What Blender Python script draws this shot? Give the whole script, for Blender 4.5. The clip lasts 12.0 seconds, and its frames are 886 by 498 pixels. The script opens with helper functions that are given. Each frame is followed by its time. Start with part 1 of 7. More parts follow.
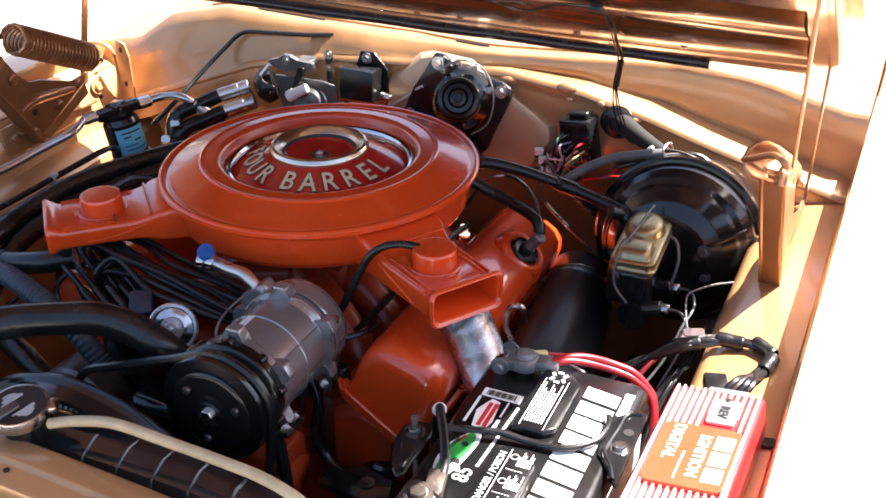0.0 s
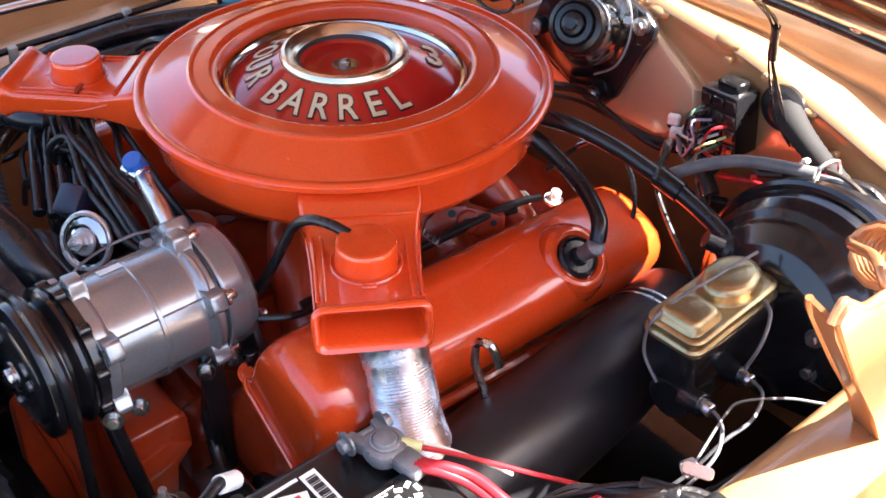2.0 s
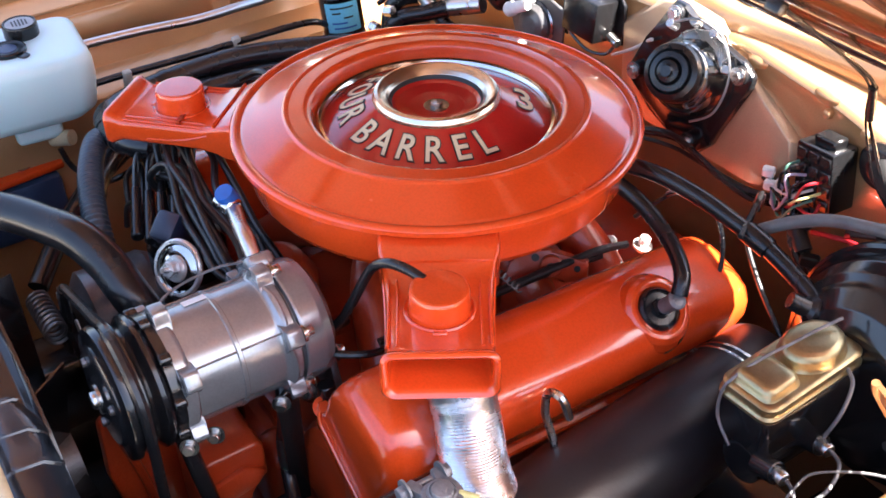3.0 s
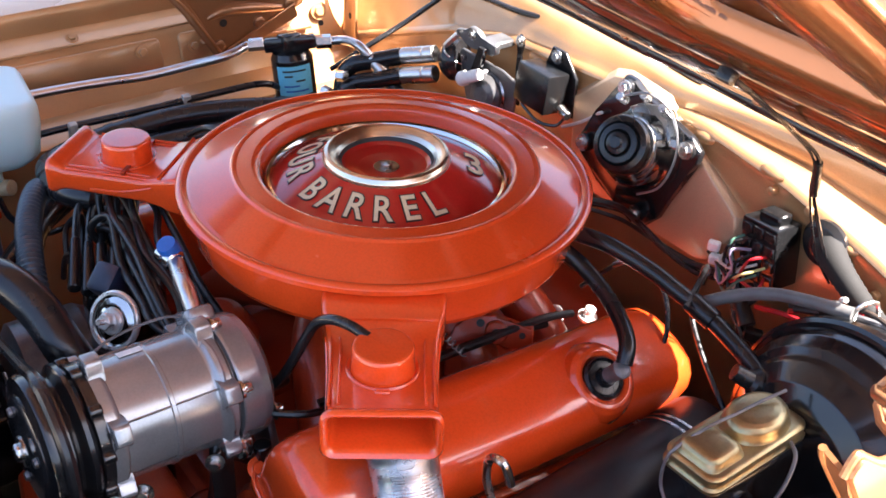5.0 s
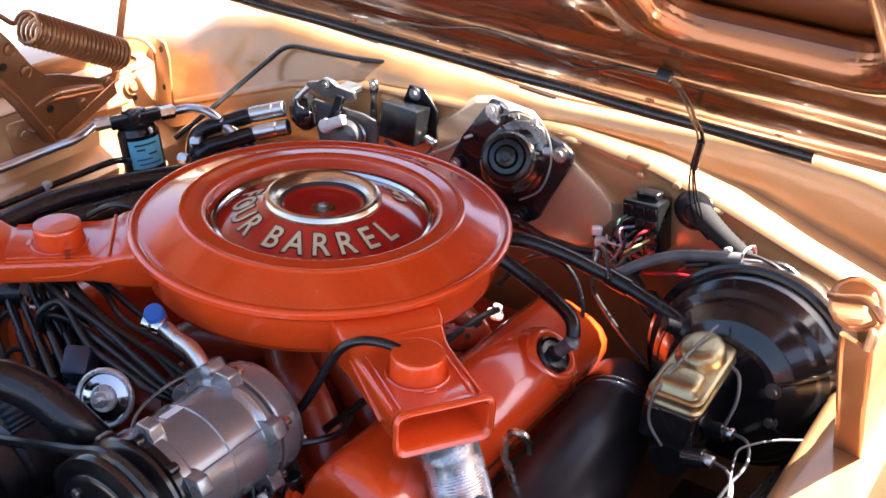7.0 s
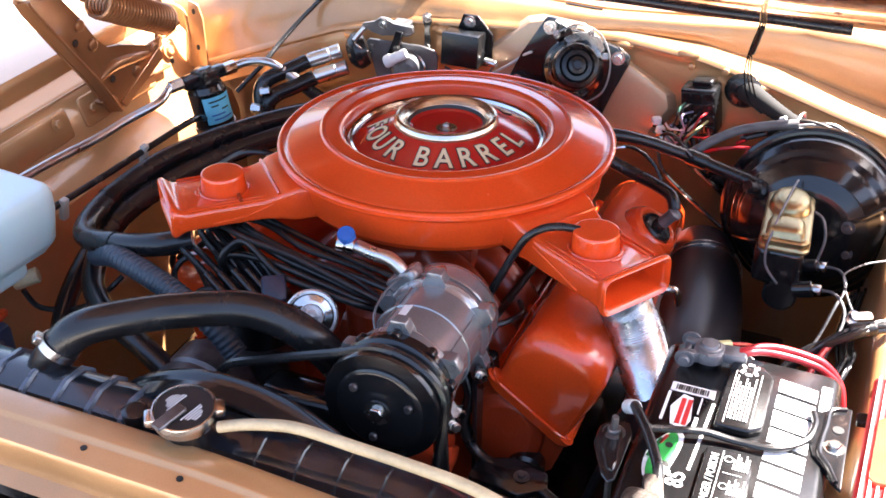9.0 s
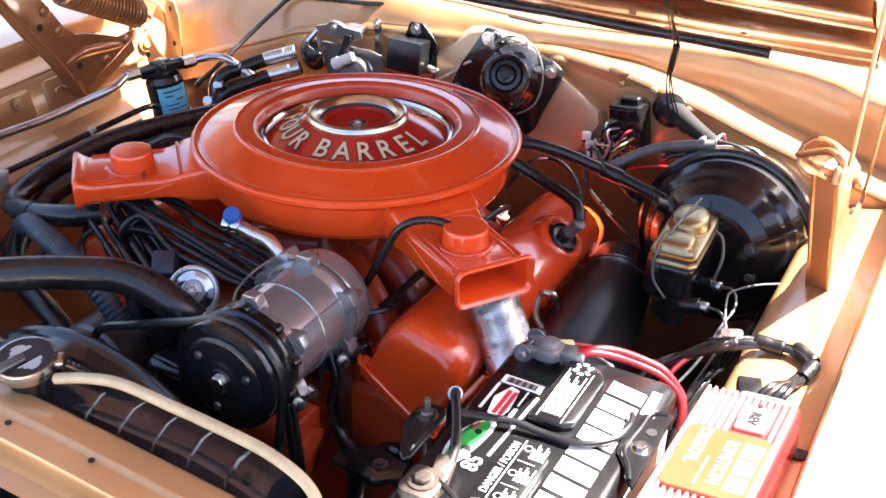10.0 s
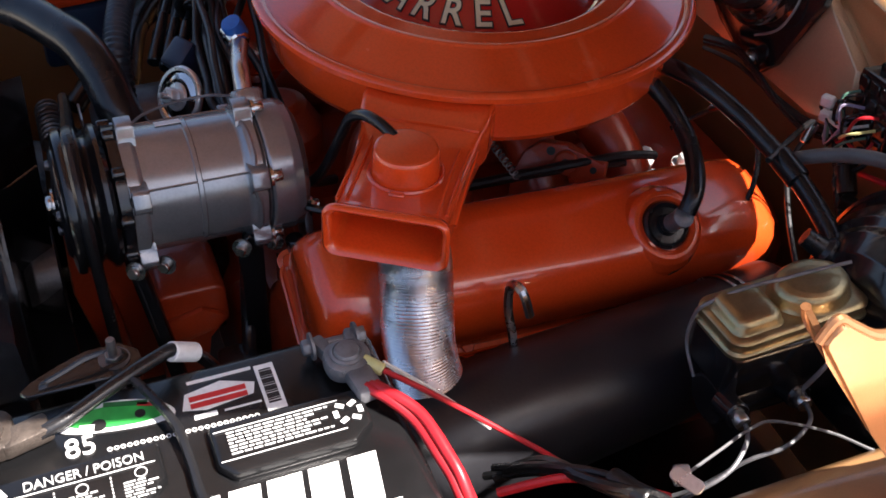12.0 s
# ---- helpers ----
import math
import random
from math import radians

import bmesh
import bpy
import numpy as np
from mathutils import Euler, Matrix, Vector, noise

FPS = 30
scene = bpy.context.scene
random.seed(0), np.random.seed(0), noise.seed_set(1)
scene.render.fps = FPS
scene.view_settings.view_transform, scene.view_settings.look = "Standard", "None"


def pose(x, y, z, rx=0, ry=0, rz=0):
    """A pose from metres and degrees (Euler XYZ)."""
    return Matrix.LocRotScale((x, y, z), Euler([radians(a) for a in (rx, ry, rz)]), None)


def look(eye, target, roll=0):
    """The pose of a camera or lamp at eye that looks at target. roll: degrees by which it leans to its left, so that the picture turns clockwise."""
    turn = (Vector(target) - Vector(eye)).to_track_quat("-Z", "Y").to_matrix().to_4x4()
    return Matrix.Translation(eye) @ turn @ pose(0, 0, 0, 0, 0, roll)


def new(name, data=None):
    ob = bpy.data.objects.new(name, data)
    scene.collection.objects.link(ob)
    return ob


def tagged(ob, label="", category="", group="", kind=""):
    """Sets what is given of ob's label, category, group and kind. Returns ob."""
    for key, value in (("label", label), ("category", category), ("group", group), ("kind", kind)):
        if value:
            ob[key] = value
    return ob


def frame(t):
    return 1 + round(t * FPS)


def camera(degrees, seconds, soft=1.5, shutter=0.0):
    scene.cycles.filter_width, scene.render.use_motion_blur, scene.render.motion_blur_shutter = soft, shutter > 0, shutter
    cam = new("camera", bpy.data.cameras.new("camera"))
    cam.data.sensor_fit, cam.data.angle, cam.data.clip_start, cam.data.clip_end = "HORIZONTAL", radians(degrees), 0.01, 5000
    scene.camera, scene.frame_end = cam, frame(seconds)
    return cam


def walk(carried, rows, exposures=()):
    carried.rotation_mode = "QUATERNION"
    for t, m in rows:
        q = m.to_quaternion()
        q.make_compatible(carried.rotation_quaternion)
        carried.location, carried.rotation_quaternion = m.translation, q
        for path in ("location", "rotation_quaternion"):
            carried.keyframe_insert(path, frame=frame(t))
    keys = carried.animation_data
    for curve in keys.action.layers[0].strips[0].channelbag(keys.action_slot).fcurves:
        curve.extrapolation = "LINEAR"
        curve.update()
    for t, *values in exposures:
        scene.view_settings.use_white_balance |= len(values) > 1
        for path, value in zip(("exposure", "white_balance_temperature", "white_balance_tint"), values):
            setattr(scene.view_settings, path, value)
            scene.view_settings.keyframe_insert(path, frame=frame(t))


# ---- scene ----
cam = camera(44.0, 12.0, soft=1.6)
PATH = [
    (0, (0.737, -1.201, 1.647), (0.376, -0.412, 1.150), -0.7),
    (0.5, (0.866, -1.080, 1.645), (0.415, -0.370, 1.104), -1.1),
    (1, (0.862, -0.929, 1.628), (0.370, -0.260, 1.070), 0.2),
    (1.5, (0.856, -0.769, 1.605), (0.357, -0.146, 1.003), 1.4),
    (2, (0.860, -0.596, 1.576), (0.265, -0.087, 0.954), 0.4),
    (2.5, (0.868, -0.543, 1.579), (0.225, -0.103, 0.952), -1.1),
    (3, (0.870, -0.557, 1.605), (0.206, -0.129, 0.992), -1.5),
    (4.8, (0.872, -0.553, 1.583), (0.216, -0.052, 1.018), 1.5),
    (5, (0.870, -0.562, 1.581), (0.199, -0.066, 1.029), 2.7),
    (5.5, (0.858, -0.593, 1.579), (0.154, -0.123, 1.046), 1.0),
    (6, (0.832, -0.734, 1.596), (0.166, -0.198, 1.076), -0.4),
    (6.5, (0.799, -0.831, 1.596), (0.262, -0.156, 1.092), 1.1),
    (7, (0.731, -0.886, 1.603), (0.266, -0.152, 1.108), 3.2),
    (7.5, (0.596, -0.943, 1.585), (0.171, -0.176, 1.104), 1.1),
    (7.7, (0.555, -0.975, 1.589), (0.134, -0.211, 1.099), 1.7),
    (9.3, (0.495, -1.228, 1.647), (0.181, -0.446, 1.108), -0.2),
    (9.5, (0.556, -1.214, 1.637), (0.223, -0.435, 1.106), -0.3),
    (10, (0.748, -1.152, 1.614), (0.344, -0.392, 1.106), 1.4),
    (10.5, (0.844, -1.016, 1.587), (0.391, -0.299, 1.058), 2.4),
    (11, (0.907, -0.785, 1.572), (0.405, -0.189, 0.945), 6.9),
    (11.5, (0.923, -0.548, 1.520), (0.305, -0.140, 0.848), 7.1),
    (12, (0.921, -0.414, 1.517), (0.232, -0.119, 0.855), 2.6),
]
EXPOSURES = [(t, e + 0.5, 6350, 16) for t, e in ((0.0, 2.18), (1.0, 2.08), (1.5, 2.68), (2.0, 3.05), (2.5, 3.22), (3.0, 3.19), (5.5, 2.80), (7.0, 2.72), (7.5, 2.63), (9.5, 3.18), (10.0, 2.92), (10.5, 2.28), (11.0, 1.65), (11.5, 1.25), (12.0, 1.55))]
walk(cam, [(t, look(eye, aim, roll)) for t, eye, aim, roll in PATH], EXPOSURES)

# ---- light ----
SUN_TO = Vector((0.50, 0.49, 1.0)).normalized()
world = bpy.data.worlds.new("sky")
scene.world = world
world.use_nodes = True
wn, wl = world.node_tree.nodes, world.node_tree.links
sky = wn.new("ShaderNodeTexSky")
sky.sky_type, sky.sun_disc = "NISHITA", False
sky.dust_density = 3.5
sky.sun_elevation = math.asin(SUN_TO.z)
sky.sun_rotation = math.atan2(SUN_TO.x, SUN_TO.y)
wl.new(sky.outputs[0], wn["Background"].inputs[0])
wn["Background"].inputs[1].default_value = 0.06
sun = new("sun", bpy.data.lights.new("sun", "SUN"))
sun.data.energy, sun.data.angle, sun.data.color = 5.0, radians(0.6), (1.0, 0.94, 0.84)
sun.matrix_world = look((0, 0, 0), -SUN_TO)


# ---- materials ----
def mat(name, col, rough=0.5, metal=0.0, var=0.12, scale=18.0, bump=0.05, grain=260.0, coat=0.0, col2=None, rvar=0.12, transmission=0.0, flake=0.0, dents=0.0):
    """A surface with variation at two scales: broad stains and fine grain."""
    m = bpy.data.materials.new(name)
    m.use_nodes = True
    n, l = m.node_tree.nodes, m.node_tree.links
    b = n["Principled BSDF"]
    tc = n.new("ShaderNodeTexCoord")
    big, fine = n.new("ShaderNodeTexNoise"), n.new("ShaderNodeTexNoise")
    big.inputs["Scale"].default_value, big.inputs["Detail"].default_value = scale, 6
    fine.inputs["Scale"].default_value, fine.inputs["Detail"].default_value = grain, 3
    l.new(tc.outputs["Object"], big.inputs["Vector"])
    l.new(tc.outputs["Object"], fine.inputs["Vector"])
    ramp = n.new("ShaderNodeValToRGB")
    lo = col2 or tuple(c * (1 - var) for c in col)
    hi = tuple(min(1, c * (1 + var)) for c in col)
    ramp.color_ramp.elements[0].position, ramp.color_ramp.elements[1].position = 0.32, 0.66
    ramp.color_ramp.elements[0].color, ramp.color_ramp.elements[1].color = (*lo, 1), (*hi, 1)
    l.new(big.outputs["Fac"], ramp.inputs["Fac"])
    out = ramp.outputs["Color"]
    mix = n.new("ShaderNodeMix")
    mix.data_type, mix.blend_type = "RGBA", "MULTIPLY"
    mix.inputs["Factor"].default_value = 0.25 + flake
    gr = n.new("ShaderNodeValToRGB")
    gr.color_ramp.elements[0].position, gr.color_ramp.elements[1].position = 0.3, 0.6
    gr.color_ramp.elements[0].color = (0.6, 0.6, 0.6, 1)
    l.new(fine.outputs["Fac"], gr.inputs["Fac"])
    l.new(out, mix.inputs["A"])
    l.new(gr.outputs["Color"], mix.inputs["B"])
    l.new(mix.outputs["Result"], b.inputs["Base Color"])
    rr = n.new("ShaderNodeMapRange")
    rr.inputs["To Min"].default_value, rr.inputs["To Max"].default_value = max(0.02, rough - rvar), min(1, rough + rvar)
    l.new(big.outputs["Fac"], rr.inputs["Value"])
    l.new(rr.outputs["Result"], b.inputs["Roughness"])
    if bump:
        bp = n.new("ShaderNodeBump")
        bp.inputs["Strength"].default_value, bp.inputs["Distance"].default_value = bump, 0.002
        l.new(fine.outputs["Fac"], bp.inputs["Height"])
        l.new(bp.outputs["Normal"], b.inputs["Normal"])
    if dents:
        dn, b2 = n.new("ShaderNodeTexNoise"), n.new("ShaderNodeBump")
        dn.inputs["Scale"].default_value, dn.inputs["Detail"].default_value = 7.0, 2
        l.new(tc.outputs["Object"], dn.inputs["Vector"])
        b2.inputs["Strength"].default_value, b2.inputs["Distance"].default_value = dents, 0.02
        l.new(dn.outputs["Fac"], b2.inputs["Height"])
        if bump:
            l.new(bp.outputs["Normal"], b2.inputs["Normal"])
        l.new(b2.outputs["Normal"], b.inputs["Normal"])
    b.inputs["Metallic"].default_value = metal
    b.inputs["Coat Weight"].default_value = coat
    b.inputs["Coat Roughness"].default_value = 0.08
    b.inputs["Transmission Weight"].default_value = transmission
    return m


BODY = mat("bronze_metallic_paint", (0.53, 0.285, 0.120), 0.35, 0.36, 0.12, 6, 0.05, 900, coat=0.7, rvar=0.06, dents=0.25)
# Paler copy of the body bronze: sunlight on outer panels put into the colour
BODYOUT = mat("bronze_clearcoat_sunlit", (0.66, 0.40, 0.20), 0.28, 0.2, 0.05, 4, 0.0, 700, coat=1.0, rvar=0.04)
# Darker copy of the body bronze: the hood underside's shade is in the colour
HOODIN = mat("bronze_paint_hood_shaded", (0.17, 0.060, 0.020), 0.25, 0.7, 0.14, 6, 0.04, 900, coat=0.6, rvar=0.06, dents=0.2)
# Paler firewall bronze: the wiper panel's sky reflection put into the colour
PANELP = mat("bronze_paint_panel_sheen", (0.50, 0.335, 0.205), 0.34, 0.40, 0.14, 7, 0.06, 700, coat=0.6, rvar=0.08, dents=0.4)
FIREW = mat("bronze_paint_firewall", (0.50, 0.275, 0.125), 0.34, 0.48, 0.14, 7, 0.06, 700, coat=0.6, rvar=0.08, dents=0.45)
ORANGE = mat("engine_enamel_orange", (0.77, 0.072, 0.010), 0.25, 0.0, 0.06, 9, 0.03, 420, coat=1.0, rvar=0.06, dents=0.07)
# Rougher cast enamel, darkened so the shade low in the bay is in its colour
ORANGE2 = mat("engine_enamel_cast_shaded", (0.33, 0.034, 0.007), 0.36, 0.0, 0.18, 14, 0.22, 330, coat=0.3)
RED = mat("emblem_red", (0.50, 0.02, 0.015), 0.16, 0.0, 0.05, 9, 0.02, 400, coat=0.5)
CREAM = mat("cream_print", (0.78, 0.66, 0.42), 0.45, 0, 0.06, 20, 0)
BLACKP = mat("black_print", (0.012, 0.011, 0.011), 0.5, 0, 0.1, 20, 0)
CHROME = mat("chrome", (0.62, 0.61, 0.60), 0.09, 1.0, 0.04, 20, 0.01, 400, rvar=0.05)
ZINC = mat("zinc_plated_steel", (0.55, 0.54, 0.52), 0.26, 1.0, 0.10, 40, 0.0, 400)
ALU = mat("cast_aluminium", (0.33, 0.332, 0.336), 0.24, 0.65, 0.10, 22, 0.03, 420, rvar=0.03)
ALUD = mat("machined_aluminium", (0.60, 0.59, 0.58), 0.30, 1.0, 0.06, 30, 0.0, 420)
FOIL = mat("aluminium_foil_duct", (0.84, 0.83, 0.82), 0.26, 1.0, 0.08, 60, 0.10, 160)
BLACK = mat("satin_black_paint", (0.009, 0.009, 0.010), 0.18, 0.0, 0.25, 12, 0.04, 380, coat=0.25, dents=0.05)
HEATBLACK = mat("dull_heat_paint", (0.018, 0.018, 0.021), 0.33, 0.0, 0.25, 14, 0.08, 300, dents=0.06)
RUBBER = mat("black_rubber", (0.011, 0.011, 0.012), 0.25, 0.0, 0.3, 22, 0.08, 500)
PLASTIC = mat("black_plastic", (0.007, 0.007, 0.0075), 0.24, 0.0, 0.2, 22, 0.08, 700)
LOOM = mat("black_wire_loom", (0.008, 0.008, 0.0085), 0.34, 0.0, 0.3, 60, 0.3, 300)
SILVER = mat("satin_silver", (0.80, 0.80, 0.79), 0.28, 0.7, 0.06, 30, 0.02)
LEADBROWN = mat("weathered_terminal", (0.075, 0.060, 0.050), 0.5, 0.5, 0.35, 60, 0.3, 300)
GREYWIRE = mat("grey_wire", (0.10, 0.10, 0.105), 0.5, 0.0, 0.1, 40, 0.0)
CONNECT = mat("matt_black_plastic", (0.005, 0.005, 0.005), 0.5, 0.0, 0.2, 30, 0.05)
CONNECT.node_tree.nodes["Principled BSDF"].inputs["Specular IOR Level"].default_value = 0.2
GOLD = mat("gold_cadmium_plate", (0.44, 0.36, 0.19), 0.34, 0.9, 0.20, 30, 0.06, 400)
GREYC = mat("dull_lead_grey", (0.19, 0.19, 0.20), 0.5, 0.5, 0.25, 50, 0.3, 260)
WHITEP = mat("white_print", (0.80, 0.80, 0.78), 0.45, 0, 0.05, 30, 0.02)
GREENP = mat("green_print", (0.03, 0.33, 0.06), 0.4, 0, 0.2, 60, 0.0)
REDP = mat("red_print", (0.55, 0.03, 0.03), 0.4, 0, 0.1, 60, 0.0)
REDBOX = mat("red_anodised_housing", (0.62, 0.03, 0.03), 0.32, 0.2, 0.08, 20, 0.04, 400, coat=0.3)
ORLAB = mat("orange_red_label", (0.66, 0.060, 0.022), 0.4, 0, 0.05, 20, 0.0)
REDW = mat("red_wire", (0.38, 0.012, 0.018), 0.38, 0, 0.1, 40, 0.02)
WIREW = mat("white_wire", (0.62, 0.60, 0.56), 0.45, 0, 0.1, 40, 0.02)
WIREG = mat("green_wire", (0.10, 0.22, 0.16), 0.4, 0, 0.1, 40, 0.02)
WIREV = mat("violet_wire", (0.30, 0.26, 0.36), 0.4, 0, 0.1, 40, 0.02)
WIREY = mat("yellow_wire", (0.50, 0.46, 0.20), 0.4, 0, 0.1, 40, 0.02)
JUG = mat("milky_polyethylene", (0.68, 0.86, 0.85), 0.36, 0, 0.02, 8, 0.0, 300, flake=-0.24)
JUG.node_tree.nodes["Principled BSDF"].inputs["Subsurface Weight"].default_value = 0.6
JUG.node_tree.nodes["Principled BSDF"].inputs["Subsurface Radius"].default_value = (0.02, 0.03, 0.03)
CYAN = mat("light_blue_label", (0.17, 0.62, 0.80), 0.45, 0, 0.05, 20, 0.0)
BLUE = mat("blue_plastic", (0.02, 0.12, 0.45), 0.4, 0, 0.08, 30, 0.05)
TAN = mat("aged_tan_hose", (0.50, 0.40, 0.24), 0.5, 0, 0.15, 40, 0.1)
CONCRETE = mat("sunlit_concrete", (0.38, 0.35, 0.31), 0.85, 0, 0.12, 1.6, 0.3, 60)
STEELD = mat("bare_dark_steel", (0.16, 0.15, 0.15), 0.4, 0.8, 0.3, 40, 0.15, 300)
TAPE = mat("brown_black_tape", (0.035, 0.024, 0.018), 0.45, 0, 0.3, 60, 0.3, 200)

# ---- mesh helpers ----
ORIGIN = {}


def thing(name, at=(0, 0, 0), label="", category="", group="", kind=""):
    """An empty at the base of a thing, the parent of its parts."""
    ob = new(name)
    ob.empty_display_size = 0.02
    ob.location = at
    ORIGIN[ob] = Vector(at)
    return tagged(ob, label, category, group, kind)


def part(name, bm, material, parent=None, label="", sharp=38, doubles=True):
    """Links a bmesh, in world coordinates, as one mesh under a thing or a part."""
    if doubles:
        bmesh.ops.remove_doubles(bm, verts=bm.verts, dist=1e-5)
    bmesh.ops.recalc_face_normals(bm, faces=bm.faces)
    o = ORIGIN.get(parent, Vector())
    if parent is not None:
        bmesh.ops.translate(bm, verts=bm.verts, vec=-o)
    me = bpy.data.meshes.new(name)
    bm.to_mesh(me)
    bm.free()
    for m in material if isinstance(material, (list, tuple)) else [material]:
        me.materials.append(m)
    me.shade_smooth()
    me.set_sharp_from_angle(angle=radians(sharp))
    ob = new(name, me)
    if parent is not None:
        ob.parent = parent
    ORIGIN[ob] = o
    return tagged(ob, label)


def B():
    return bmesh.new()


def frame_to(d, at=(0, 0, 0), up=(0, 0, 1)):
    """A matrix whose z axis points along d, at a place."""
    z = Vector(d).normalized()
    u = Vector(up)
    if abs(z.dot(u)) > 0.98:
        u = Vector((0, 1, 0))
    x = u.cross(z).normalized()
    y = z.cross(x)
    return Matrix.Translation(at) @ Matrix((x, y, z)).transposed().to_4x4()


def lathe(bm, prof, M=Matrix(), n=48, a0=0.0, a1=360.0):
    """Revolves (radius, height) pairs round the local z axis."""
    full = abs(a1 - a0) > 359.9
    tight = [prof[0]]
    for (r, h), (r2, h2) in zip(prof, prof[1:]):
        d = math.hypot(r2 - r, h2 - h)
        if d > 0.005:
            f = 0.0012 / d
            tight += [(r + (r2 - r) * f, h + (h2 - h) * f), (r2 - (r2 - r) * f, h2 - (h2 - h) * f)]
        tight.append((r2, h2))
    prof = [p for i, p in enumerate(tight) if i == 0 or p != tight[i - 1]]
    steps = n if full else n + 1
    rings = []
    for r, h in prof:
        if r < 1e-6:
            rings.append([bm.verts.new(M @ Vector((0, 0, h)))])
        else:
            rings.append([bm.verts.new(M @ Vector((r * math.cos(radians(a0 + (a1 - a0) * i / n)), r * math.sin(radians(a0 + (a1 - a0) * i / n)), h))) for i in range(steps)])
    for p, q in zip(rings, rings[1:]):
        for i in range(n):
            j = (i + 1) % steps if full else i + 1
            if len(p) == 1 and len(q) == 1:
                continue
            if len(p) == 1:
                bm.faces.new((p[0], q[i], q[j]))
            elif len(q) == 1:
                bm.faces.new((p[i], p[j], q[0]))
            else:
                bm.faces.new((p[i], p[j], q[j], q[i]))
    return bm


def box(bm, s, M=Matrix(), bev=0.0, seg=2):
    """A box of size s, bevelled."""
    t = bmesh.new()
    bmesh.ops.create_cube(t, size=1, matrix=Matrix.Diagonal((*s, 1)))
    if bev:
        bmesh.ops.bevel(t, geom=t.edges[:], offset=bev, segments=seg, affect="EDGES", profile=0.5)
    return join(bm, t, M)


def join(bm, t, M=Matrix()):
    bmesh.ops.transform(t, matrix=M, verts=t.verts)
    me = bpy.data.meshes.new("t")
    t.to_mesh(me)
    t.free()
    bm.from_mesh(me)
    bpy.data.meshes.remove(me)
    return bm


def prism(bm, poly, h, M=Matrix(), bev=0.0, seg=2, top=1.0):
    """A plate: the polygon (x, y) raised by h along z; top scales its upper face."""
    t = bmesh.new()
    cx, cy = sum(p[0] for p in poly) / len(poly), sum(p[1] for p in poly) / len(poly)
    a = [t.verts.new((x, y, 0)) for x, y in poly]
    b = [t.verts.new((cx + (x - cx) * top, cy + (y - cy) * top, h)) for x, y in poly]
    t.faces.new(a[::-1])
    t.faces.new(b)
    for i in range(len(poly)):
        j = (i + 1) % len(poly)
        t.faces.new((a[i], a[j], b[j], b[i]))
    if bev:
        bmesh.ops.bevel(t, geom=t.edges[:], offset=bev, segments=seg, affect="EDGES", profile=0.5)
    return join(bm, t, M)


def loft(bm, rings, cap=True, closed=True):
    """Skins a row of rings of points."""
    vs = [[bm.verts.new(Vector(p)) for p in r] for r in rings]
    k = len(vs[0])
    for p, q in zip(vs, vs[1:]):
        for i in range(k if closed else k - 1):
            j = (i + 1) % k
            bm.faces.new((p[i], p[j], q[j], q[i]))
    if cap and closed:
        bm.faces.new(vs[0][::-1])
        bm.faces.new(vs[-1])
    return bm


def smooth(pts, k=6, closed=False):
    """A Catmull-Rom line through the points."""
    P = [Vector(p) for p in pts]
    n = len(P)
    out = []
    for i in range(n if closed else n - 1):
        g = (lambda j: P[j % n]) if closed else (lambda j: P[max(0, min(n - 1, j))])
        p0, p1, p2, p3 = g(i - 1), g(i), g(i + 1), g(i + 2)
        for s in range(k):
            u = s / k
            out.append(0.5 * ((2 * p1) + (p2 - p0) * u + (2 * p0 - 5 * p1 + 4 * p2 - p3) * u * u + (3 * p1 - p0 - 3 * p2 + p3) * u ** 3))
    if not closed:
        out.append(P[-1])
    return out


def tube(bm, pts, r, n=10, k=6, closed=False, ribs=0.0, pitch=0.0):
    """A tube of radius r (one number, or one per point) along a smooth line; ribs ripple it."""
    line = smooth(pts, k, closed)
    m = len(line)
    if isinstance(r, (int, float)):
        rad = [r] * m
    else:
        rad = [r[min(len(r) - 1, i // k)] + (r[min(len(r) - 1, i // k + 1)] - r[min(len(r) - 1, i // k)]) * ((i % k) / k) for i in range(m)]
    rings, prev = [], None
    for i, p in enumerate(line):
        d = (line[(i + 1) % m] - line[i - 1]) if closed else (line[min(i + 1, m - 1)] - line[max(i - 1, 0)])
        d = d.normalized() if d.length > 1e-9 else Vector((0, 0, 1))
        if prev is None:
            u = d.orthogonal().normalized()
        else:
            u = (prev - d * prev.dot(d)).normalized()
        prev = u
        v = d.cross(u)
        rr = rad[i] + (ribs if i % 2 else 0)
        rings.append([p + (u * math.cos(2 * math.pi * a / n) + v * math.sin(2 * math.pi * a / n)) * rr for a in range(n)])
    if closed:
        vs = [[bm.verts.new(p) for p in ring] for ring in rings]
        for i in range(m):
            p, q = vs[i], vs[(i + 1) % m]
            for a in range(n):
                bm.faces.new((p[a], p[(a + 1) % n], q[(a + 1) % n], q[a]))
        return bm
    return loft(bm, rings)


def hexbolt(bm, at, d, r=0.006, h=0.006, washer=True):
    M = frame_to(d, at)
    if washer:
        lathe(bm, [(0, 0), (r * 1.6, 0), (r * 1.6, h * 0.25), (0, h * 0.25)], M, 16)
    hexa = [(r * math.cos(radians(60 * i)), r * math.sin(radians(60 * i))) for i in range(6)]
    return prism(bm, hexa, h, M, r * 0.12, 1)


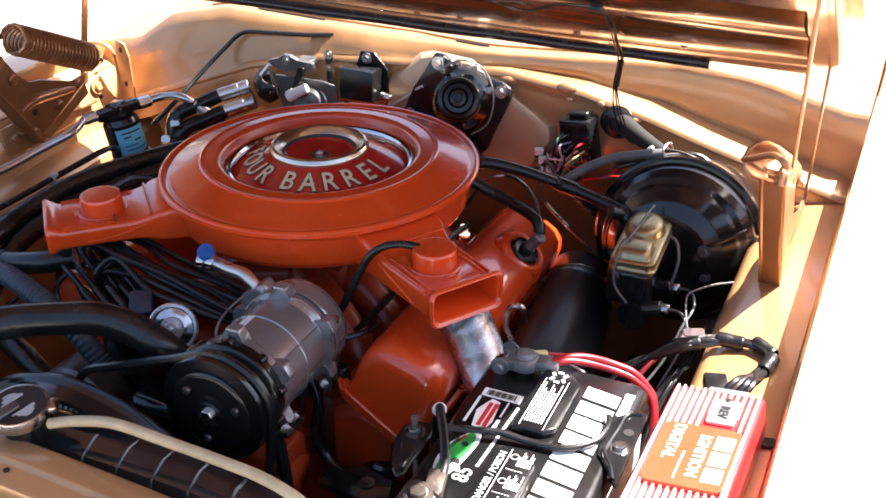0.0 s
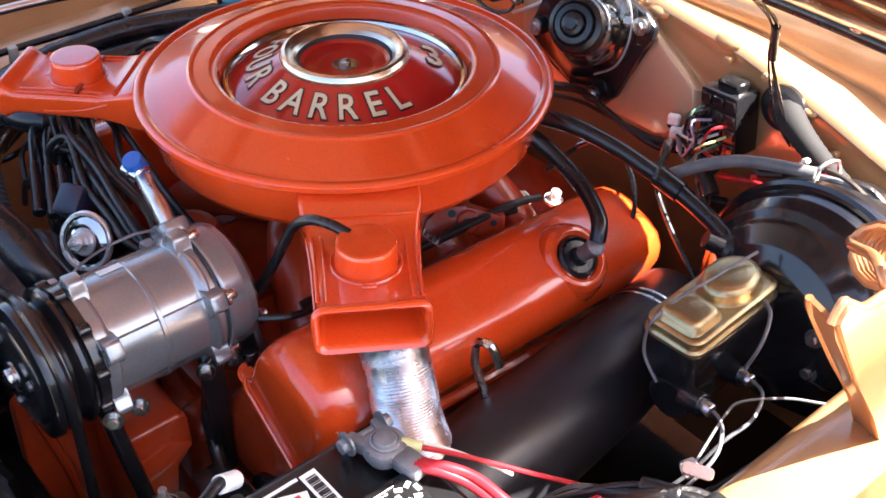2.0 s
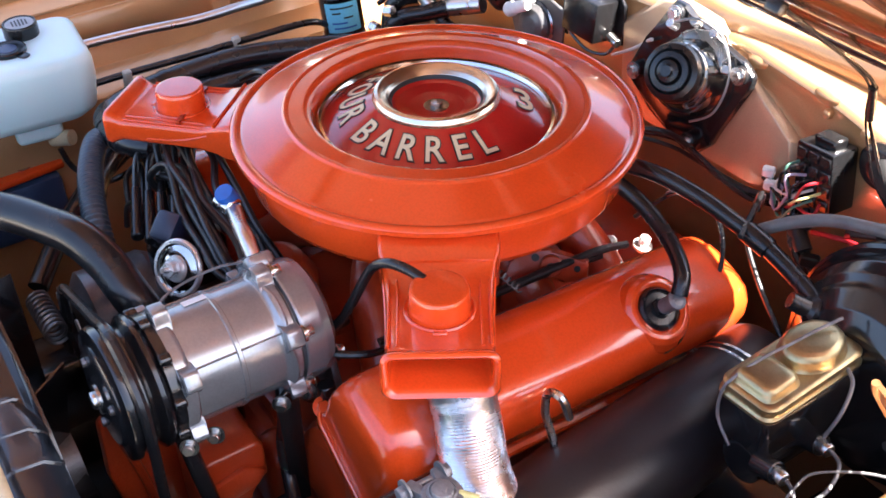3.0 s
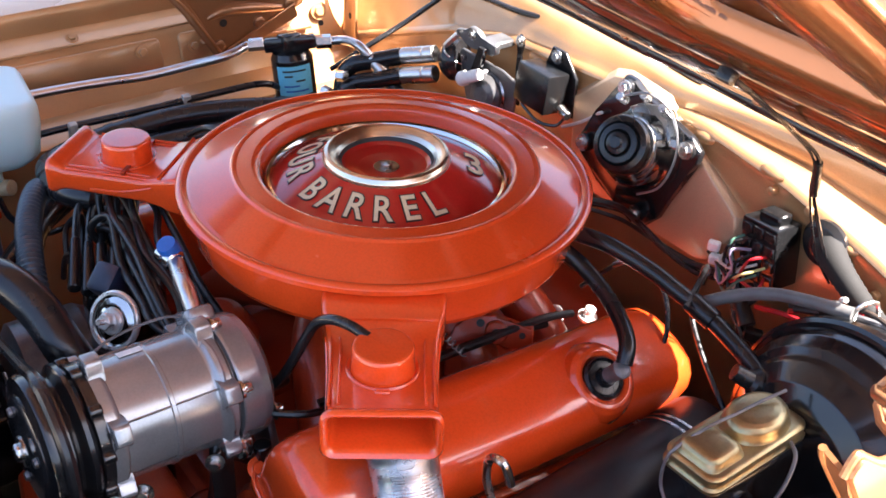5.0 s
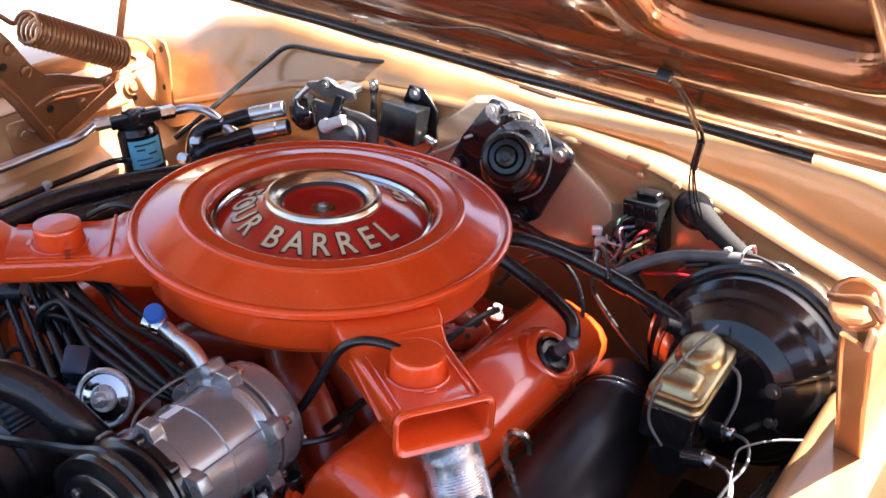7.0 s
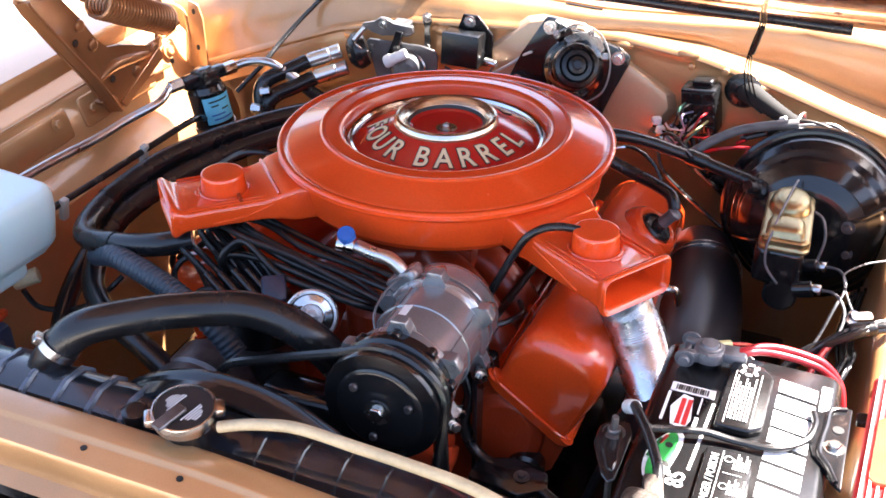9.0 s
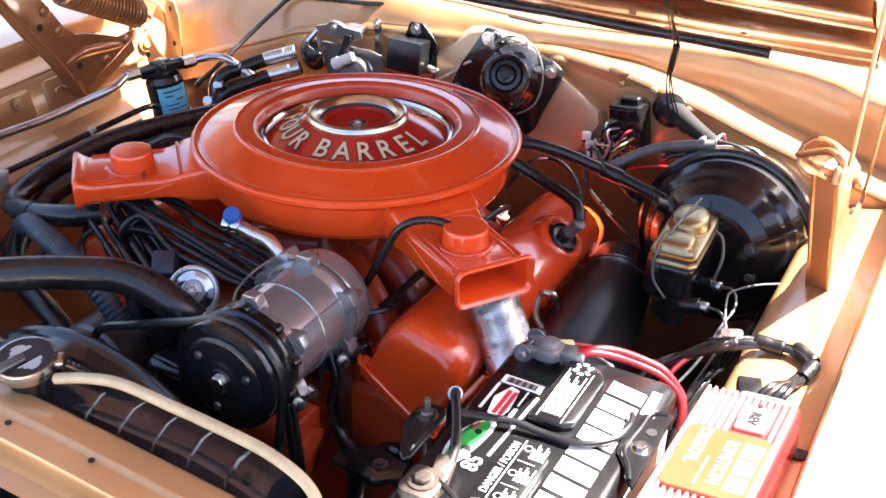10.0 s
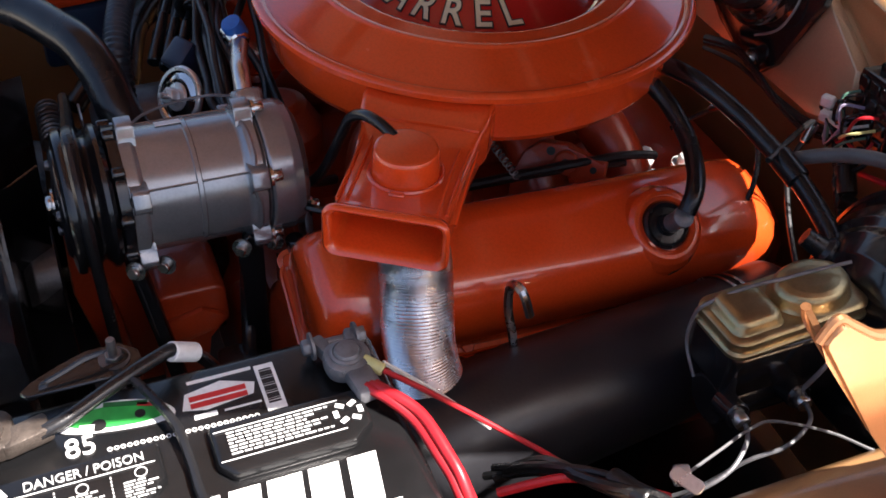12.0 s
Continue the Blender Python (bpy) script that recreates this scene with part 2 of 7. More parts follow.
def rrect(w, h, r, n=4):
    """A rounded rectangle as a polygon."""
    out = []
    for cx, cy, a in ((w / 2 - r, h / 2 - r, 0), (-w / 2 + r, h / 2 - r, 90), (-w / 2 + r, -h / 2 + r, 180), (w / 2 - r, -h / 2 + r, 270)):
        out += [(cx + r * math.cos(radians(a + 90 * i / n)), cy + r * math.sin(radians(a + 90 * i / n))) for i in range(n + 1)]
    return out


def text(name, s, size, M, material, parent, squash=1.0, depth=0.0004, bold=0.0):
    """Lettering as a thin raised mesh."""
    c = bpy.data.curves.new(name, "FONT")
    c.body, c.size, c.extrude, c.align_x, c.align_y, c.offset = s, size, depth, "CENTER", "CENTER", bold
    c.resolution_u = 3
    t = bpy.data.objects.new("t", c)
    me0 = bpy.data.meshes.new_from_object(t)
    bpy.data.objects.remove(t)
    bpy.data.curves.remove(c)
    bm = B()
    bm.from_mesh(me0)
    bpy.data.meshes.remove(me0)
    bmesh.ops.transform(bm, matrix=M @ Matrix.Diagonal((squash, 1, 1, 1)), verts=bm.verts)
    return part(name, bm, material, parent)

# ---- ground and body ----
bm = B()
bmesh.ops.create_grid(bm, x_segments=8, y_segments=8, size=150)
ground = part("ground", bm, CONCRETE)
tagged(ground, "pale sunlit concrete driveway under the car", "ground", kind="structure")

car = thing("car_body", (0, 0, 0), "bronze metallic car front body with open engine bay", "car body")


def sheet(bm, sect, y0, y1, steps=12, wob=0.0, thick=0.0025):
    """A panel: a section of (x, z) pairs drawn along y, as a thin shell."""
    rings = []
    for i in range(steps + 1):
        y = y0 + (y1 - y0) * i / steps
        ring = [Vector((x, y, z + wob * noise.noise(Vector((x * 5, y * 5, z * 3))))) for x, z in sect]
        rings.append(ring)
    t = bmesh.new()
    loft(t, rings, cap=False, closed=False)
    bmesh.ops.recalc_face_normals(t, faces=t.faces)
    bmesh.ops.solidify(t, geom=t.faces[:], thickness=thick)
    return join(bm, t)


def curve2(pts, k=5):
    return [(p.x, p.z) for p in smooth([(x, 0, z) for x, z in pts], k)]


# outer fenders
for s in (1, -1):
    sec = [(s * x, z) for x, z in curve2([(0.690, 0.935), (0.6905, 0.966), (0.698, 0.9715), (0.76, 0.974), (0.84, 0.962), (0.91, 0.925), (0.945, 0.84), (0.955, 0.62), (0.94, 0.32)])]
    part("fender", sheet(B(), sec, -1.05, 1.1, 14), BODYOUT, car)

# folded inner lips of the fenders, shade put into their darker bay bronze
for s in (1, -1):
    lip = [(s * x, z) for x, z in ((0.6890, 0.932), (0.6870, 0.945), (0.6868, 0.960), (0.6880, 0.9680), (0.6905, 0.9722))]
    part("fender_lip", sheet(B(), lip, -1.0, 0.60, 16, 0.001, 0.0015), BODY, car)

# inner fenders: lip, shelf and apron
sec = [(0.6885, 0.940), (0.6865, 0.928), (0.6840, 0.910), (0.6800, 0.9045), (0.6720, 0.9025), (0.645, 0.899), (0.600, 0.891), (0.582, 0.886), (0.574, 0.878), (0.570, 0.862), (0.560, 0.78), (0.545, 0.62), (0.53, 0.42)]
part("inner_fender", sheet(B(), sec, -0.60, 0.345, 24, 0.003), BODY, car)
sec = [(-0.688, 0.938), (-0.676, 0.930), (-0.662, 0.926), (-0.648, 0.915), (-0.632, 0.86), (-0.620, 0.836), (-0.585, 0.826), (-0.565, 0.815), (-0.552, 0.78), (-0.545, 0.62), (-0.53, 0.42)]
part("inner_fender", sheet(B(), sec, -0.60, 0.345, 24, 0.003), BODY, car)
# pressed panels and bolts of the passenger side apron
for y0, w in ((-0.262, 0.265), (0.032, 0.075), (0.13, 0.09)):
    M = Matrix.Translation((-0.643, y0 + w / 2, 0.888)) @ Euler((0, radians(73), 0)).to_matrix().to_4x4()
    part("pressed_panel", prism(B(), rrect(0.050, w, 0.008), 0.007, M, 0.003, 3), BODY, car)
for y, z in ((-0.30, 0.882), (-0.028, 0.899), (0.055, 0.892), (0.085, 0.884), (0.16, 0.895)):
    part("fender_bolt", hexbolt(B(), (-0.636, y, z), (1, 0, 0.3), 0.007, 0.006), BODY, car)
for y in (-0.45, -0.12, 0.20):
    part("fender_bolt", hexbolt(B(), (-0.669, y, 0.928), (0.3, 0, 1), 0.006, 0.005), BODY, car)
part("folded_seam", tube(B(), [(-0.655, -0.60, 0.9235), (-0.6555, -0.2, 0.9235), (-0.655, 0.34, 0.9235)], 0.0022, 6, 6), BODY, car)
for y, z in ((0.02, 0.931), (0.11, 0.931), (-0.2, 0.931)):
    part("fender_bolt", hexbolt(B(), (0.6865, y, z - 0.003), (-1, 0, 0.1), 0.006, 0.005), BODY, car)

# radiator support: a stepped cross rail
sec = [(-0.566, 0.86), (-0.566, 0.902), (-0.567, 0.907), (-0.570, 0.9105), (-0.574, 0.912), (-0.598, 0.9135), (-0.601, 0.9125), (-0.603, 0.9095), (-0.606, 0.9085), (-0.624, 0.9070), (-0.628, 0.9055), (-0.630, 0.901), (-0.632, 0.872), (-0.650, 0.866)]
bm = B()
t = bmesh.new()
loft(t, [[(x, y - 0.030 * max(0, x + 0.02) ** 1.3, z - 0.060 * max(0, x + 0.02) ** 1.2) for y, z in sec] for x in np.linspace(-0.69, 0.29, 24)], cap=False, closed=False)
bmesh.ops.solidify(t, geom=t.faces[:], thickness=0.0025)
join(bm, t)
rail = part("radiator_support", bm, BODY, car)
for x in (-0.13, -0.02, 0.09, -0.26):
    part("bolt_hole", lathe(B(), [(0, 0), (0.0035, 0), (0.0035, 0.0012), (0, 0.0012)], Matrix.Translation((x, -0.611, 0.9082)), 12), BLACKP, rail, "dark round bolt hole")
# added black boxes close the grille space in front, standing in for its darkness
bm = B()
box(bm, (1.36, 0.02, 0.5), Matrix.Translation((0, -0.78, 0.60)))
box(bm, (1.36, 0.16, 0.02), Matrix.Translation((0, -0.70, 0.80)))
part("grille_darkness", bm, BLACK, car, "added black boxes for the dark space ahead of the radiator")

# firewall and cowl
FWY = 0.325
ARCH = [(-0.70, 0.850), (-0.60, 0.868), (-0.49, 0.912), (-0.33, 0.975), (-0.19, 1.008), (-0.05, 1.020), (0.04, 1.027), (0.15, 1.029), (0.27, 1.016), (0.38, 0.990), (0.48, 0.960), (0.60, 0.928), (0.70, 0.905)]
bm = B()
rings = []


def arch_at(x):
    return float(np.interp(x, [a for a, _ in ARCH], [b for _, b in ARCH]))


def crease_at(x):
    """Height of the cowl's front crease: level over most of the width, falling at both sides."""
    a = arch_at(x)
    f = 1.0 - 0.35 * min(1.0, max(0.0, (x - 0.40) / 0.25))
    f = f * f * (3 - 2 * f)
    top = float(np.interp(x, [-0.69, -0.61, -0.53, -0.40], [0.958, 0.972, 1.026, 1.056]))
    return a + 0.010 + (max(top, a + 0.026) - a - 0.010) * f


def cowl_run(x):
    """How far the cowl face leans back from the ledge to its crease: steep on the driver's side."""
    w = min(1.0, max(0.0, (x + 0.02) / 0.16))
    return (0.018 + 0.30 * (crease_at(x) - arch_at(x))) * (1 - w) + (0.008 + 0.10 * (crease_at(x) - arch_at(x))) * w


def ledge_at(x):
    """Depth of the flat ledge along the firewall's top edge, on the driver's side only."""
    return 0.056 * min(1.0, max(0.0, (x - 0.10) / 0.30))


for i in range(81):
    x = -0.69 + 1.38 * i / 80
    arch = arch_at(x)
    cr = crease_at(x)
    lg = ledge_at(x)
    back = lg + cowl_run(x)
    dent = 0.004 * noise.noise(Vector((x * 6, 0.3, 1)))
    d2 = 0.006 * noise.noise(Vector((x * 10, 4.3, 1)))
    d3 = 0.005 * noise.noise(Vector((x * 14, 9.1, 2)))
    rings.append([(x, FWY + 0.040, 0.40), (x, FWY + 0.040 + dent, 0.70), (x, FWY + 0.028 + dent, 0.838), (x, FWY - 0.010, min(0.872, arch - 0.04)), (x, FWY - 0.002 - dent, arch - 0.02), (x, FWY + 0.001, arch - 0.008), (x, FWY - 0.003, arch - 0.003), (x, FWY - 0.001, arch + 0.002), (x, FWY + 0.004, arch + 0.005), (x, FWY + 0.006 + lg, arch + 0.007 + lg * 0.05), (x, FWY + lg + (back - lg) * 0.35 + d2 * 0.6, arch + (cr - arch) * 0.38), (x, FWY + lg + (back - lg) * 0.75 - d3 * 0.6, arch + (cr - arch) * 0.82), (x, FWY + back, cr - 0.002), (x, FWY + back + 0.006, cr), (x, FWY + back + 0.03, cr + 0.002 + d3 * 0.3), (x, FWY + back + 0.07, cr + 0.003), (x, FWY + 0.20, max(cr + 0.008, 1.0) if x > -0.45 else cr + 0.006), (x, FWY + 0.45, 1.065 if x > -0.45 else cr + 0.009), (x, FWY + 0.5, 0.7)])
loft(bm, rings, cap=False, closed=False)
bmesh.ops.recalc_face_normals(bm, faces=bm.faces)
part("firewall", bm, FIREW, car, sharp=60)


def cowl_line(x0, x1, dy, wide, thick, n=50):
    """A strip lying along the cowl behind its crease."""
    t = bmesh.new()
    rr = []
    for i in range(n + 1):
        x = x0 + (x1 - x0) * i / n
        z = crease_at(x) + 0.0015
        y = FWY + ledge_at(x) + cowl_run(x) + dy
        rr.append([(x, y, z), (x, y, z + thick), (x, y + wide, z + thick), (x, y + wide, z)])
    loft(t, rr)
    return t


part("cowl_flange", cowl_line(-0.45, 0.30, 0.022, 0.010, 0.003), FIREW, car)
part("cowl_slot", cowl_line(0.05, 0.11, 0.015, 0.0022, 0.0016, 8), BLACKP, car, "dark slot in the cowl edge")
part("cowl_slot", cowl_line(-0.34, -0.20, 0.015, 0.0022, 0.0016, 8), BLACKP, car, "dark slot in the cowl edge")
part("cowl_slot", cowl_line(0.27, 0.36, 0.024, 0.0022, 0.0016, 8), BLACKP, car, "dark slot in the cowl edge")
for x, z in ((0.259, 1.003), (0.309, 1.003), (-0.025, 0.99), (0.20, 0.95), (0.22, 0.885), (0.405, 0.955), (-0.40, 0.90)):
    part("firewall_screw", lathe(B(), [(0.0055, -0.004), (0.0055, 0), (0.005, 0.003), (0.003, 0.004), (0, 0.004)], frame_to((0, -1, 0), (x, FWY - 0.006 if z < 0.99 else FWY - 0.004, z)), 14), FIREW, car)
# flat pressing round the wiper motor
pl = [(-0.028, 0.882), (-0.050, 0.985), (0.008, 1.034), (0.030, 1.040), (0.092, 1.036), (0.228, 0.956), (0.234, 0.935), (0.207, 0.890), (0.190, 0.884)]
LEAN = Matrix.Translation((0, FWY, 1.01)) @ Matrix.Rotation(radians(-8), 4, "X") @ Matrix.Translation((0, -FWY, -1.01))
M = LEAN @ Matrix.Translation((0, FWY + 0.004, 0)) @ Euler((radians(90), 0, 0)).to_matrix().to_4x4()
plx, plz = sum(p[0] for p in pl) / len(pl), sum(p[1] for p in pl) / len(pl)
part("pressed_panel", prism(B(), [(plx + (x - plx) * 1.10, plz + (z - plz) * 1.10) for x, z in pl], 0.013, M, 0.0015, 2, 0.91), PANELP, car)
# a folded stiffening crease and hammer dents in the sheet
for x, z, r in ((0.135, 1.012, 0.014), (0.155, 1.020, 0.010), (0.252, 1.020, 0.011), (-0.14, 1.000, 0.012), (-0.30, 0.968, 0.012), (0.36, 0.985, 0.009)):
    part("sheet_dent", lathe(B(), [(r, -0.001), (r * 0.8, 0.0018), (r * 0.5, 0.0042), (r * 0.2, 0.0052), (0, 0.0054)], frame_to((0, -1, 0.25), (x, FWY - 0.002, z)) @ Matrix.Diagonal((1.5, 0.8, 1, 1)), 20), FIREW, car, sharp=80)
# corner flange where the passenger side apron meets the firewall, with holes and bolts
bm = prism(B(), [(-0.632, 0.862), (-0.590, 0.862), (-0.590, 0.955), (-0.597, 0.980), (-0.616, 0.986), (-0.622, 0.940)], 0.005, Matrix.Translation((0, FWY - 0.003, 0)) @ Euler((radians(90), 0, 0)).to_matrix().to_4x4(), 0.0015, 2)
flange = part("corner_flange", bm, BODY, car)
for x, z in ((-0.606, 0.967), (-0.605, 0.901)):
    part("flange_hole", lathe(B(), [(0, 0), (0.0042, 0), (0.0042, 0.0008), (0, 0.0008)], frame_to((0, -1, 0), (x, FWY - 0.0085, z)) @ Matrix.Diagonal((0.8, 1.25, 1, 1)), 14), BLACKP, flange, "dark oval hole")
part("corner_rib", tube(B(), [(-0.690, 0.300, 0.972), (-0.655, 0.312, 0.976), (-0.628, 0.318, 0.962), (-0.622, 0.319, 0.915), (-0.626, 0.319, 0.87)], 0.004, 8, 8), BODY, car)
part("fender_bolt", hexbolt(B(), (-0.640, 0.277, 0.905), (1, 0, 0.3), 0.009, 0.007), BODY, car)
part("bolt_hole", lathe(B(), [(0, -0.004), (0.0045, -0.004), (0.0045, 0.002), (0, 0.002)], frame_to((1, 0, 0.3), (-0.639, 0.280, 0.884)), 14), BLACKP, car, "dark round bolt hole")
# underbody that closes the bay below
bm = B()
box(bm, (1.1, 1.0, 0.03), Matrix.Translation((0, -0.1, 0.36)))
for x in (-0.42, 0.42):
    box(bm, (0.09, 1.0, 0.12), Matrix.Translation((x, -0.12, 0.47)), 0.01)
part("frame_rail", bm, BLACK, car, "black painted frame rails below the engine")

# front wheels that carry the body
for sx in (1, -1):
    WMx = frame_to((1, 0, 0), (sx * 0.74, 0.10, 0.325))
    wheel = part("wheel", lathe(B(), [(0, -0.07), (0.17, -0.075), (0.19, -0.09), (0.19, 0.09), (0.17, 0.075), (0, 0.07)], WMx, 40), STEELD, car)
    part("tyre", lathe(B(), [(0.19, -0.09), (0.25, -0.105), (0.31, -0.10), (0.325, -0.07), (0.325, 0.07), (0.31, 0.10), (0.25, 0.105), (0.19, 0.09)], WMx, 48), RUBBER, wheel)
    bm = B()
    box(bm, (0.30, 0.08, 0.08), Matrix.Translation((sx * 0.56, 0.10, 0.38)), 0.01)
    part("axle", bm, BLACK, wheel)

# ---- hood, propped open ----
HY, HZ, HA = 0.300, 1.108, 33.0
HOODM = Matrix.Translation((0, HY, HZ)) @ Euler((radians(-HA), 0, 0)).to_matrix().to_4x4()
# local: x across, -y towards the front of the car, z out of the skin
hood = thing("hood", (0, HY, HZ), "open bronze hood with pressed inner frame", "hood")
bm = B()
rows = []
for j, ly in enumerate((-0.002, -0.02, -0.3, -0.7, -1.1, -1.3)):
    rows.append([HOODM @ Vector((x, ly, 0.045 + 0.02 * math.cos(x * 2.2))) for x in np.linspace(-0.665, 0.665, 21)])
loft(bm, rows, cap=False, closed=False)
bmesh.ops.solidify(bm, geom=bm.faces[:], thickness=0.003)
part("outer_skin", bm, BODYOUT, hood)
# inner frame with a recessed middle and rounded pockets
bm = B()
outer = rrect(1.30, 1.28, 0.05, 3)


def hoodframe(bm, holes, z0, h):
    t = bmesh.new()
    o = [t.verts.new((x, y - 0.64, 0)) for x, y in outer]
    for i in range(len(o)):
        t.edges.new((o[i], o[(i + 1) % len(o)]))
    for cx, cy, w, hh, r in holes:
        v = [t.verts.new((cx + x, cy + y, 0)) for x, y in rrect(w, hh, r, 5)]
        for i in range(len(v)):
            t.edges.new((v[i], v[(i + 1) % len(v)]))
    bmesh.ops.triangle_fill(t, use_beauty=True, use_dissolve=False, edges=t.edges[:])
    bmesh.ops.recalc_face_normals(t, faces=t.faces)
    g = bmesh.ops.extrude_face_region(t, geom=t.faces[:])
    bmesh.ops.translate(t, verts=[v for v in g["geom"] if isinstance(v, bmesh.types.BMVert)], vec=(0, 0, h))
    ed = [e for e in t.edges if len(e.link_faces) == 2 and e.calc_face_angle(0) > 1]
    bmesh.ops.bevel(t, geom=ed, offset=0.008, segments=3, affect="EDGES", profile=0.5)
    return join(bm, t, HOODM @ Matrix.Translation((0, 0, z0)))


hoodframe(bm, [(0.485, -0.56, 0.185, 0.37, 0.035), (-0.485, -0.56, 0.185, 0.37, 0.035), (0.0, -0.62, 0.56, 0.37, 0.05), (0.315, -0.33, 0.028, 0.056, 0.0135), (-0.315, -0.33, 0.028, 0.056, 0.0135)], 0.0, 0.03)
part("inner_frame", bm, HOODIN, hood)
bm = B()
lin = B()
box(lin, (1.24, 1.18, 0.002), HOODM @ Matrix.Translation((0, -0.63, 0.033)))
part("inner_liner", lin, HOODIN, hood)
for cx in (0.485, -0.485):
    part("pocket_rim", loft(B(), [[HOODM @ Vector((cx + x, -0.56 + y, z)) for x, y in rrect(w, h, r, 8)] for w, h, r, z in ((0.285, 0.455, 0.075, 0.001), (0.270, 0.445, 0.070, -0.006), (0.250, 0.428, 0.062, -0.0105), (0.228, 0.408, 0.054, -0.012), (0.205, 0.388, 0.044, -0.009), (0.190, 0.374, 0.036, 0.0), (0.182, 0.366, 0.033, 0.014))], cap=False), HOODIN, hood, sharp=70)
# Black discs stand in for the shade behind the open slots
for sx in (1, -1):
    part("slot_shade", lathe(B(), [(0.034, 0), (0.034, 0.001), (0, 0.001)], HOODM @ Matrix.Translation((sx * 0.315, -0.33, 0.0295)), 20), BLACKP, hood, "black disc for the shade behind a slot")
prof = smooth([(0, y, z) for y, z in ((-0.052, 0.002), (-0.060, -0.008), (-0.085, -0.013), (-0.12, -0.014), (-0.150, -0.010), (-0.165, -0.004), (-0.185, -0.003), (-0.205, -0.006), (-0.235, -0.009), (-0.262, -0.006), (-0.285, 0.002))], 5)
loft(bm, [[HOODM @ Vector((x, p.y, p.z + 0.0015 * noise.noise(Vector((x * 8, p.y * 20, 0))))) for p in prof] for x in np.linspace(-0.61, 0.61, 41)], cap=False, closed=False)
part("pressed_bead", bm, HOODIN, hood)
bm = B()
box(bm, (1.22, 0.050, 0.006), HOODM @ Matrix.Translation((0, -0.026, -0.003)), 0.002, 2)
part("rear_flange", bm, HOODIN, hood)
for x in (-0.45, -0.28, -0.12, 0.055, 0.123, 0.30, 0.45):
    part("flange_screw", lathe(B(), [(0.006, 0), (0.005, 0.003), (0, 0.004)], HOODM @ Matrix.Translation((x, -0.100, -0.0128)) @ Matrix.Rotation(math.pi, 4, "X"), 12), HOODIN, hood)
    # Dimples are flat black discs, the shade in them put into the colour
    part("flange_dimple", lathe(B(), [(0.0035, 0), (0.0035, 0.0007), (0, 0.0007)], HOODM @ Matrix.Translation((x + 0.03, -0.026, -0.006)) @ Matrix.Rotation(math.pi, 4, "X"), 10), BLACKP, hood)
bm = B()
tube(bm, [HOODM @ Vector((x, 0.006 + 0.0008 * math.sin(x * 23), -0.007 - 0.0006 * math.sin(x * 31))) for x in np.linspace(-0.60, 0.47, 24)], 0.0085, 10, 3)
part("weatherstrip", bm, RUBBER, hood, "black rubber weatherstrip along the rear edge")

# ---- engine ----
engine = thing("engine", (0, 0, 0.40), "orange enamelled cast-iron V8 engine", "engine")
bm = B()
box(bm, (0.34, 0.56, 0.26), Matrix.Translation((0, 0.02, 0.60)), 0.02)
box(bm, (0.12, 0.36, 0.10), Matrix.Translation((0, -0.05, 0.78)), 0.02)
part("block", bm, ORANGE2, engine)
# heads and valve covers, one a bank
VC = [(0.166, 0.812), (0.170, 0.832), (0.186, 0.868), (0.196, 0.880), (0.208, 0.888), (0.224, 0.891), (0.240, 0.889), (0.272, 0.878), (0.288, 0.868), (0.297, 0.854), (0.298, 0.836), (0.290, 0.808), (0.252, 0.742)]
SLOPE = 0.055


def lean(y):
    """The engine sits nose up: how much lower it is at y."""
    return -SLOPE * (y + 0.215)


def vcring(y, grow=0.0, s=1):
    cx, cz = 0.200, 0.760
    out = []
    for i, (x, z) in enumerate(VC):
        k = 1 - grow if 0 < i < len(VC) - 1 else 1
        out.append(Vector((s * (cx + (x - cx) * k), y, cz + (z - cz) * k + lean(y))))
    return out


